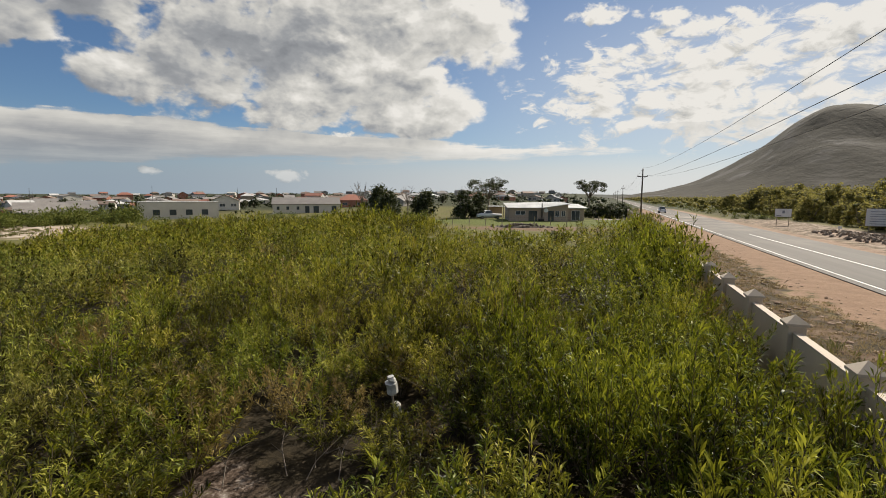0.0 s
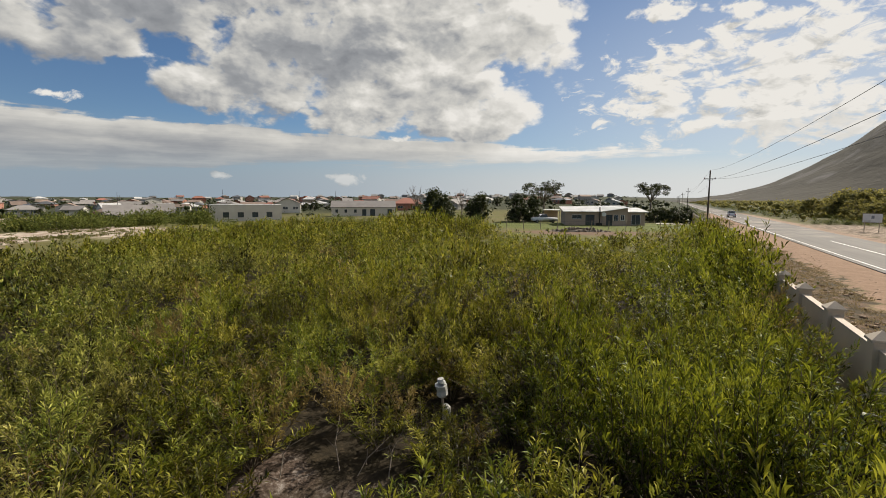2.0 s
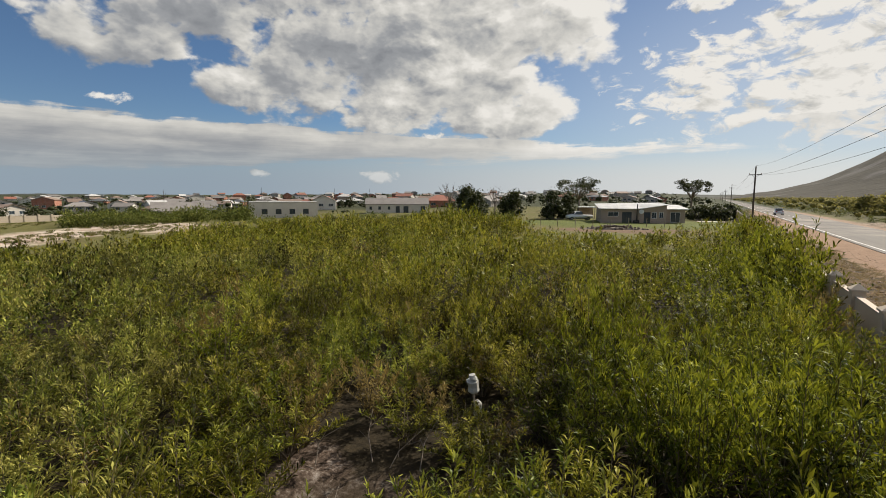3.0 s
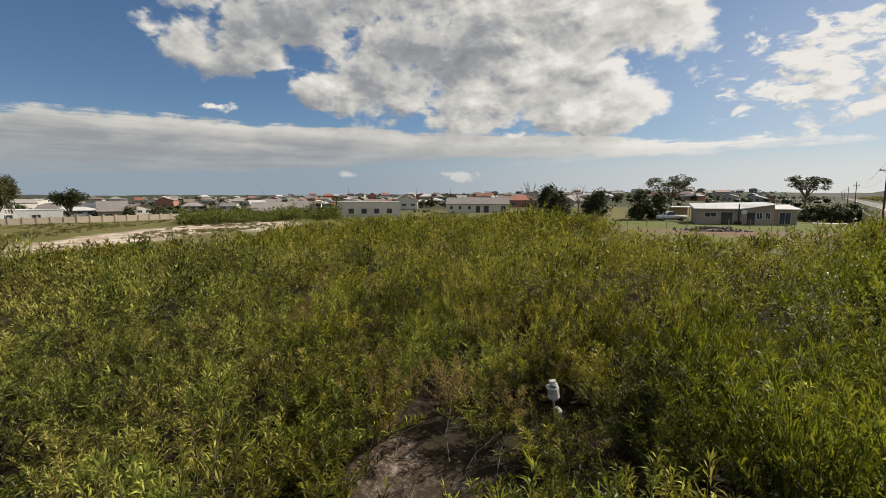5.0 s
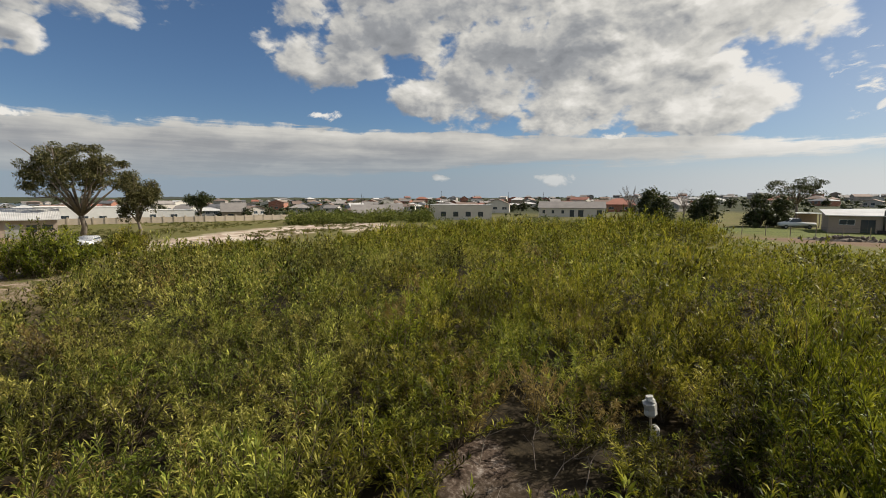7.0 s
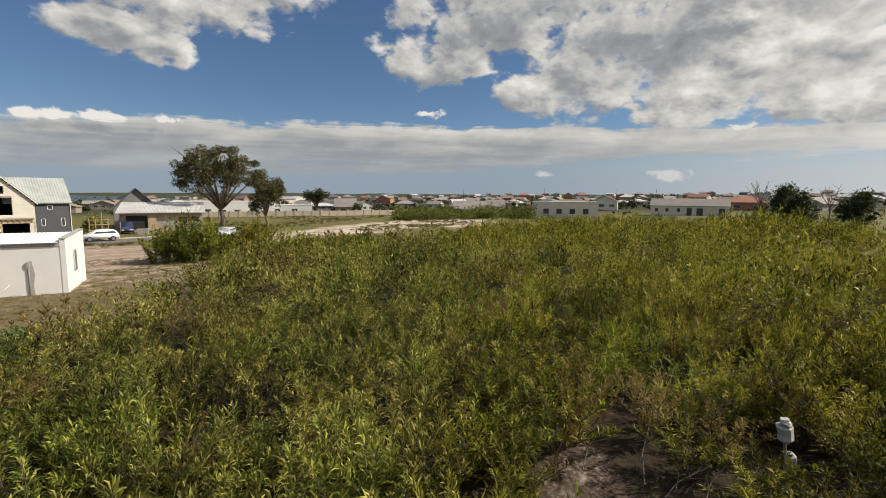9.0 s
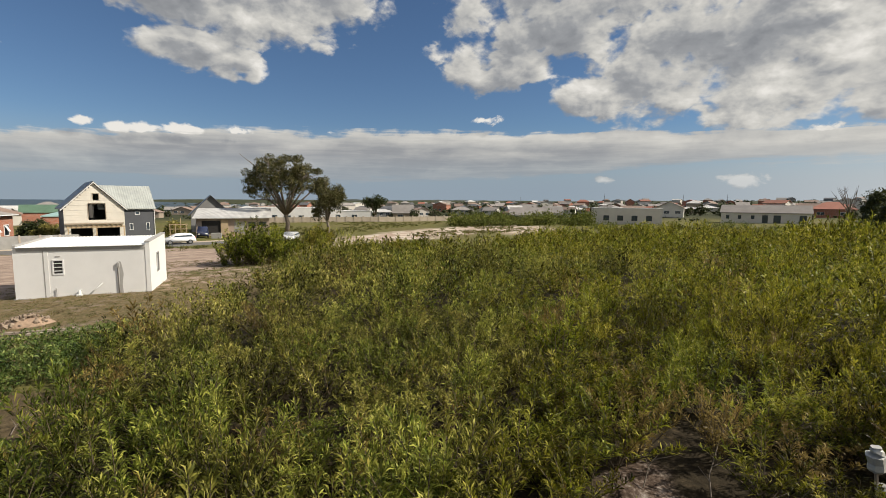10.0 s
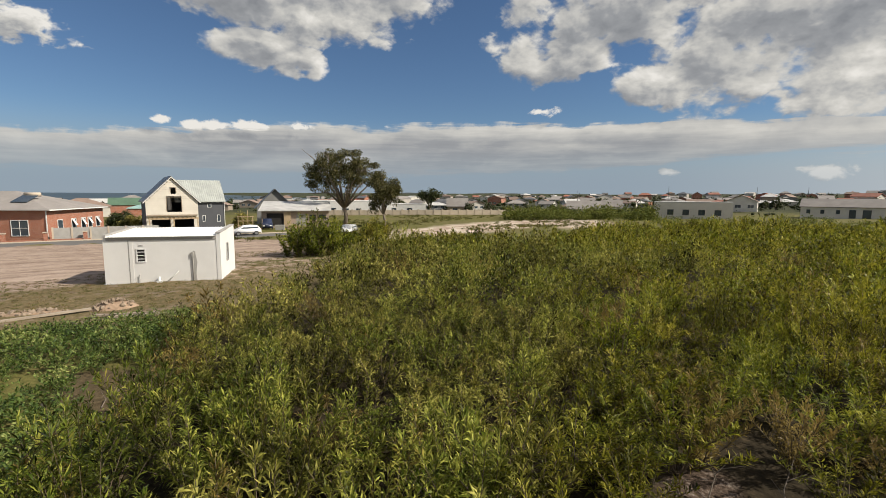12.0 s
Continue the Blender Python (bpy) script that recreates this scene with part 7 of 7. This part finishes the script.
house("grey_gable_house", -113, 22.5, 79, 8.0, 9.0, 3.9, 4.0, "grey_wall", "roof_dark", "grey plastered house with a steep dark gable roof", "gable_front", (), ((2.6, 2.6, 5.2, 3.4),), 0.5, -2.6, "frame_dark")
g_house = house("garage_house", *polar(78.3, 94), 72, 12.2, 8.0, 2.75, 0.0, "tan_wall", "roof_pale", "long low brown house with a pale sheet roof and garage", "flat",
                ((1.0, 3.6, 2.2),), ((8.6, 1.0, 9.8, 2.0), (10.4, 1.2, 11.7, 2.0)), 0.4, -1.6, "frame_dark")
part("sloping_roof", Geo().across([(-0.7, 2.72), (8.6, 4.3), (8.6, 4.42), (-0.7, 2.86)], -0.5, 12.7), "roof_pale", g_house, "pale low-pitched sheet roof")
# thin near-black sheet on the wall, painted shade of an open garage
part("garage_opening", Geo().box(0.9, -0.07, 0.0, 3.9, -0.061, 2.3), "dark", g_house)
part("pier", Geo().box(4.0, -0.3, -0.2, 5.2, 0.0, 2.6), "timber", g_house, "pale tan pier")
part("shutter", Geo().box(6.2, -0.05, 0.1, 8.0, 0.0, 2.1), "cement", g_house)
ob = thing("builder_bin", on_ground(-83.5, 19.5, 70), "grey rubbish bin beside the driveway", "bin")
part("tub", Geo().add([(0, 0, 0), (1.4, 0, 0), (1.4, 0.8, 0), (0, 0.8, 0), (-0.1, -0.1, 0.9), (1.5, -0.1, 0.9), (1.5, 0.9, 0.9), (-0.1, 0.9, 0.9)],
                      [(3, 2, 1, 0), (4, 5, 6, 7), (0, 1, 5, 4), (1, 2, 6, 5), (2, 3, 7, 6), (3, 0, 4, 7)]), "cement", ob)
ob = thing("brick_stack", on_ground(-86.5, 22.3, 70), "stack of tan building blocks beside the driveway", "blocks")
for k in range(3):
    part("block_layer", Geo().box(0.1 * k, 0, 0.25 * k, 2.6 - 0.3 * k, 1.0, 0.25 * k + 0.245), "timber", ob)

# brick house behind its low wall
brick = house("brick_house", -76.6, -9.9, 68.9, 16.0, 14.0, 4.0, 2.3, "brick", "roof_grey", "red face-brick house with a grey tiled hip roof", "hip", (), (), 0.5, -1.75)
brick.matrix_world = pose(-76.4, -9.8, -1.75, 0, 0, 68.9) @ pose(-16.0, 0, 0)
window(brick, 12.0, 0.7, 13.9, 2.7, -0.02, "frame_white", 1, 1, "glass", 0.04)
window(brick, 5.0, 0.9, 8.0, 2.7, -0.02, "frame_white", 2, 1, "glass", 0.04)
part("downpipe", Geo().box(15.86, -0.1, 0, 15.96, 0.0, 3.85), "frame_white", brick)
part("side_gutter", Geo().box(16.5, -0.4, 3.87, 16.6, 14.4, 4.01), "frame_white", brick)
for k, y in enumerate((2.0, 5.2, 7.6, 9.4, 11.6)):
    wn = part("side_window", Geo().box(16.0, y, 1.1, 16.05, y + 1.2, 2.65), "frame_white", brick)
    part("pane", Geo().box(16.05, y + 0.1, 1.2, 16.06, y + 1.1, 2.55), "glass", wn)
    if k > 0:
        v = [(16.06, y + 0.1, 2.5), (16.06, y + 0.6, 2.5), (16.5, y + 0.6, 1.7), (16.5, y + 0.1, 1.7)]
        part("open_sash", Geo().add(v + [(a + 0.04, b, c + 0.02) for a, b, c in v], [(3, 2, 1, 0), (4, 5, 6, 7), (0, 1, 5, 4), (1, 2, 6, 5), (2, 3, 7, 6), (3, 0, 4, 7)]), "frame_white", wn)
part("solar_geyser", Geo().tube([(11.0, 4.9, 5.85), (12.8, 4.9, 5.85)], 0.28, 10), "coping", brick, smooth=True)
v = [(11.0, 2.0, 4.85), (12.8, 2.0, 4.85), (12.8, 4.5, 5.68), (11.0, 4.5, 5.68)]
part("solar_panel", Geo().add(v + [(a, b, c + 0.1) for a, b, c in v], [(3, 2, 1, 0), (4, 5, 6, 7), (0, 1, 5, 4), (1, 2, 6, 5), (2, 3, 7, 6), (3, 0, 4, 7)]), "glass", brick)
ob = thing("garden_wall", pose(-75.4, -9.3, -1.75, 0, 0, 90), "grey panelled garden wall between brick piers", "wall", kind="structure")
for k in range(6):
    part("panel", Geo().box(0.1 + 1.9 * k, 0, -0.2, 1.9 + 1.9 * k, 0.1, 1.75), "cement", ob)
    part("pier", Geo().box(-0.08 + 1.9 * k, -0.06, -0.2, 0.1 + 1.9 * k, 0.16, 1.82), "coping", ob)
ob = thing("low_brick_wall", pose(-74.6, -25.5, -1.70, 0, 0, 90), "low brick front wall with square piers", "wall", kind="structure")
part("course", Geo().box(0, 0.05, -0.2, 20, 0.2, 0.35), "brick", ob)
for k in range(6):
    p = part("pier", Geo().box(3.9 * k - 0.2, -0.08, -0.2, 3.9 * k + 0.2, 0.3, 1.15), "brick", ob)
    part("pier_cap", Geo().box(3.9 * k - 0.26, -0.14, 1.15, 3.9 * k + 0.26, 0.36, 1.25), "coping", p)

# white villa and its wall behind the gums
house("white_villa", *polar(72.5, 176), 68, 28.0, 10.0, 4.6, 0.0, "white_wall", "white_wall", "white flat-roofed villa behind the boundary wall", "flat", ((6, 8, 2.2),), ((2, 0.8, 4, 2.0), (10, 0.8, 12.5, 2.0), (15, 0.8, 17, 2.0), (20, 0.8, 23, 2.0)), 0.3, -2.9)
house("white_villa", *polar(64.4, 178), 61, 16.0, 9.0, 3.4, 0.0, "white_wall", "white_wall", "white flat-roofed outbuilding behind the boundary wall", "flat", (), ((2, 1.2, 5, 2.2), (9, 1.0, 11, 2.2)), 0.3, -2.9)
wall_w = Geo().box(0, 0, -0.4, 2.9, 0.15, 1.75).mesh("panel", "coping")
wall_p = Geo().box(-0.22, -0.12, -0.4, 0.22, 0.27, 2.05).mesh("pier", "coping")
for k in range(26):
    first, bend, last = Vector(polar(73.0, 163)), Vector(polar(58.2, 163)), Vector(polar(48.5, 172))
    a = first.lerp(bend, k / 15) if k < 15 else bend.lerp(last, (k - 15) / 10)
    way = (bend - first) if k < 15 else (last - bend)
    turn = math.degrees(math.atan2(way.y, way.x))
    ob = thing("estate_wall_bay", pose(a.x, a.y, ground_z(a.x, a.y) - 0.05, 0, 0, turn), "cream boundary wall bay with a square pier", "wall", "estate wall bays", "structure")
    part("panel", wall_w, None, ob)
    part("pier", wall_p, None, ob)

# the two long buildings straight beyond the thicket
house("long_white_building", *polar(33.0, 137), 30, 18.0, 9.0, 4.2, 0.0, "cream_wall", "roof_pale", "long pale flat-roofed building with a row of windows", "flat", (), [(3.2 + 3.6 * k, 1.0, 4.7 + 3.6 * k, 2.4) for k in range(4)], 0.2, -1.5, "frame_dark")
house("long_gable_house", *polar(19.9, 152), 16, 20.0, 9.5, 2.7, 1.9, "cream_wall", "roof_grey", "long pale house with a grey gable roof", "gable_side", ((9.5, 10.8, 2.1), (12.0, 13.6, 2.1), (17.5, 19.0, 2.1)), [(1.2, 1.0, 2.0, 2.0), (4.0, 1.0, 4.8, 2.0), (7.0, 1.0, 7.8, 2.0)], 0.3, -0.8, "frame_dark")
house("red_roof_house", *polar(12.6, 200), 12, 12.0, 9.0, 3.0, 2.4, "brick", "roof_red", "red-brick house with a red tiled roof", "hip", (), ((2, 1, 4, 2), (8, 1, 10, 2)), 0.4, -0.3)
house("cream_gable_house", *polar(26.2, 205), 22, 10.0, 9.0, 3.4, 2.2, "cream_wall", "roof_brown", "cream house with a brown tiled gable roof", "gable_front", (), ((3, 1, 5, 2.2), (7, 1, 9, 2.2)), 0.4, -0.9)
house("steep_gable_house", *polar(42.4, 176), 41, 12.0, 8.0, 2.3, 2.7, "pale_wall", "roof_grey", "house with a steep grey roof and white gable ends", "gable_side", (), ((2, 1, 4, 2), (8, 1, 10, 2)), 0.3, -2.8)
house("steep_gable_house", *polar(38.6, 200), 36, 8.0, 8.0, 2.4, 2.8, "white_wall", "roof_grey", "house with a steep grey roof and white gable ends", "gable_side", (), ((2, 1, 4, 2),), 0.3, -2.8)
house("grey_roof_house", *polar(56.6, 186), 56, 8.0, 8.0, 2.8, 3.0, "brown_wall", "roof_grey", "brown house with a steep grey roof", "gable_side", (), ((2, 1, 4, 2),), 0.4, -3.0)
house("green_roof_hall", *polar(92.5, 190), 90, 18.0, 10.0, 3.4, 2.2, "brick", "green_sheet", "hall with a green sheet roof", "gable_side", (), (), 0.3, -3.2)
house("teal_roof_house", *polar(91.0, 150), 88, 10.0, 9.0, 3.2, 1.4, "brick", "teal_sheet", "brick house with a pale teal roof", "hip", (), (), 0.3, -3.0)
house("tile_roof_house", *polar(97.0, 175), 92, 14.0, 12.0, 3.0, 2.4, "cream_wall", "roof_brown", "cream house with a weathered tiled roof", "hip", (), ((2, 1, 4, 2), (8, 1, 10, 2)), 0.4, -2.8)
house("pale_roof_house", *polar(105.0, 150), 98, 16.0, 12.0, 3.6, 2.6, "white_wall", "roof_pale", "white house with a pale sheet roof", "hip", (), (), 0.4, -2.8)


def town():
    """The houses of the low town towards the horizon."""
    walls = ("cream_wall", "pale_wall", "pale_wall", "brown_wall", "brick", "grey_wall")
    roofs = ("roof_grey", "roof_red", "roof_pale", "roof_brown", "roof_grey", "roof_dark", "roof_brown")
    names = {"roof_grey": "grey tiled", "roof_red": "red tiled", "roof_brown": "brown tiled", "roof_pale": "pale sheet", "roof_dark": "dark sheet"}
    tints = {"pale_wall": "pale beige", "cream_wall": "cream", "brown_wall": "brown", "brick": "red-brick", "grey_wall": "grey"}
    for row, (d0, n) in enumerate(((215, 16), (262, 32), (320, 44), (400, 52), (500, 58), (640, 62), (800, 56))):
        for k in range(n):
            az = -14 + 124 * (k + RNG.uniform(0.15, 0.85)) / n
            d = d0 + RNG.uniform(-18, 18)
            if az < 4 and row < 2 or 78 < az and row > 3:
                continue
            x, y = polar(az, d)
            w, dep = RNG.uniform(7, 12), RNG.uniform(6.5, 9)
            two = RNG.random() < 0.05 + 0.05 * row
            wl, rf = walls[int(RNG.integers(6))], roofs[int(RNG.integers(7))]
            style = ("hip", "gable_side", "gable_front")[int(RNG.integers(3))]
            eave = 4.8 if two else 2.4
            win = [(1.2 + 3.0 * i, 0.9, 2.9 + 3.0 * i, 2.1) for i in range(int((w - 1.5) // 3.0))] if row < 4 else []
            house("town_house", x, y, az + RNG.uniform(-35, 35), w, dep, eave, RNG.uniform(1.2, 2.2), wl, rf, f"{tints[wl]} town house with a {names[rf]} roof", style, (), win, 0.4,
                  ground_z(x, y), "frame_white", "town houses")


town()


def town_trees():
    """Garden trees standing among the houses."""
    kinds = [mound_meshes(4.6, 2.2, 22, 30, (0.5, 0.26), "leaf_dark") for _ in range(3)]
    for k in range(64):
        az = -12 + 104 * (k + RNG.uniform(0.1, 0.9)) / 64
        d = 172 + 190 * RNG.random() ** 1.3
        if az < 4 and d < 210 or az > 68 and d < 225:
            continue
        x, y = polar(az, d)
        tree("garden_tree", kinds[k % 3], x, y, "dark green garden tree among the town houses", "tree", "town garden trees", RNG.uniform(0, 360), RNG.uniform(0.6, 1.15))


town_trees()
for az, d, h in ((41.2, 260, 9.5), (41.0, 300, 8.0), (31.6, 300, 11.0), (23.5, 320, 10.0), (19.4, 250, 9.0), (104.0, 180, 9.0)):
    ob = thing("street_mast", on_ground(*polar(az, d), 0), "tall thin mast above the roofs", "mast")
    part("post", Geo().tube([(0, 0, -0.3), (0, 0, h)], [0.12, 0.07], 6), "frame_dark", ob)
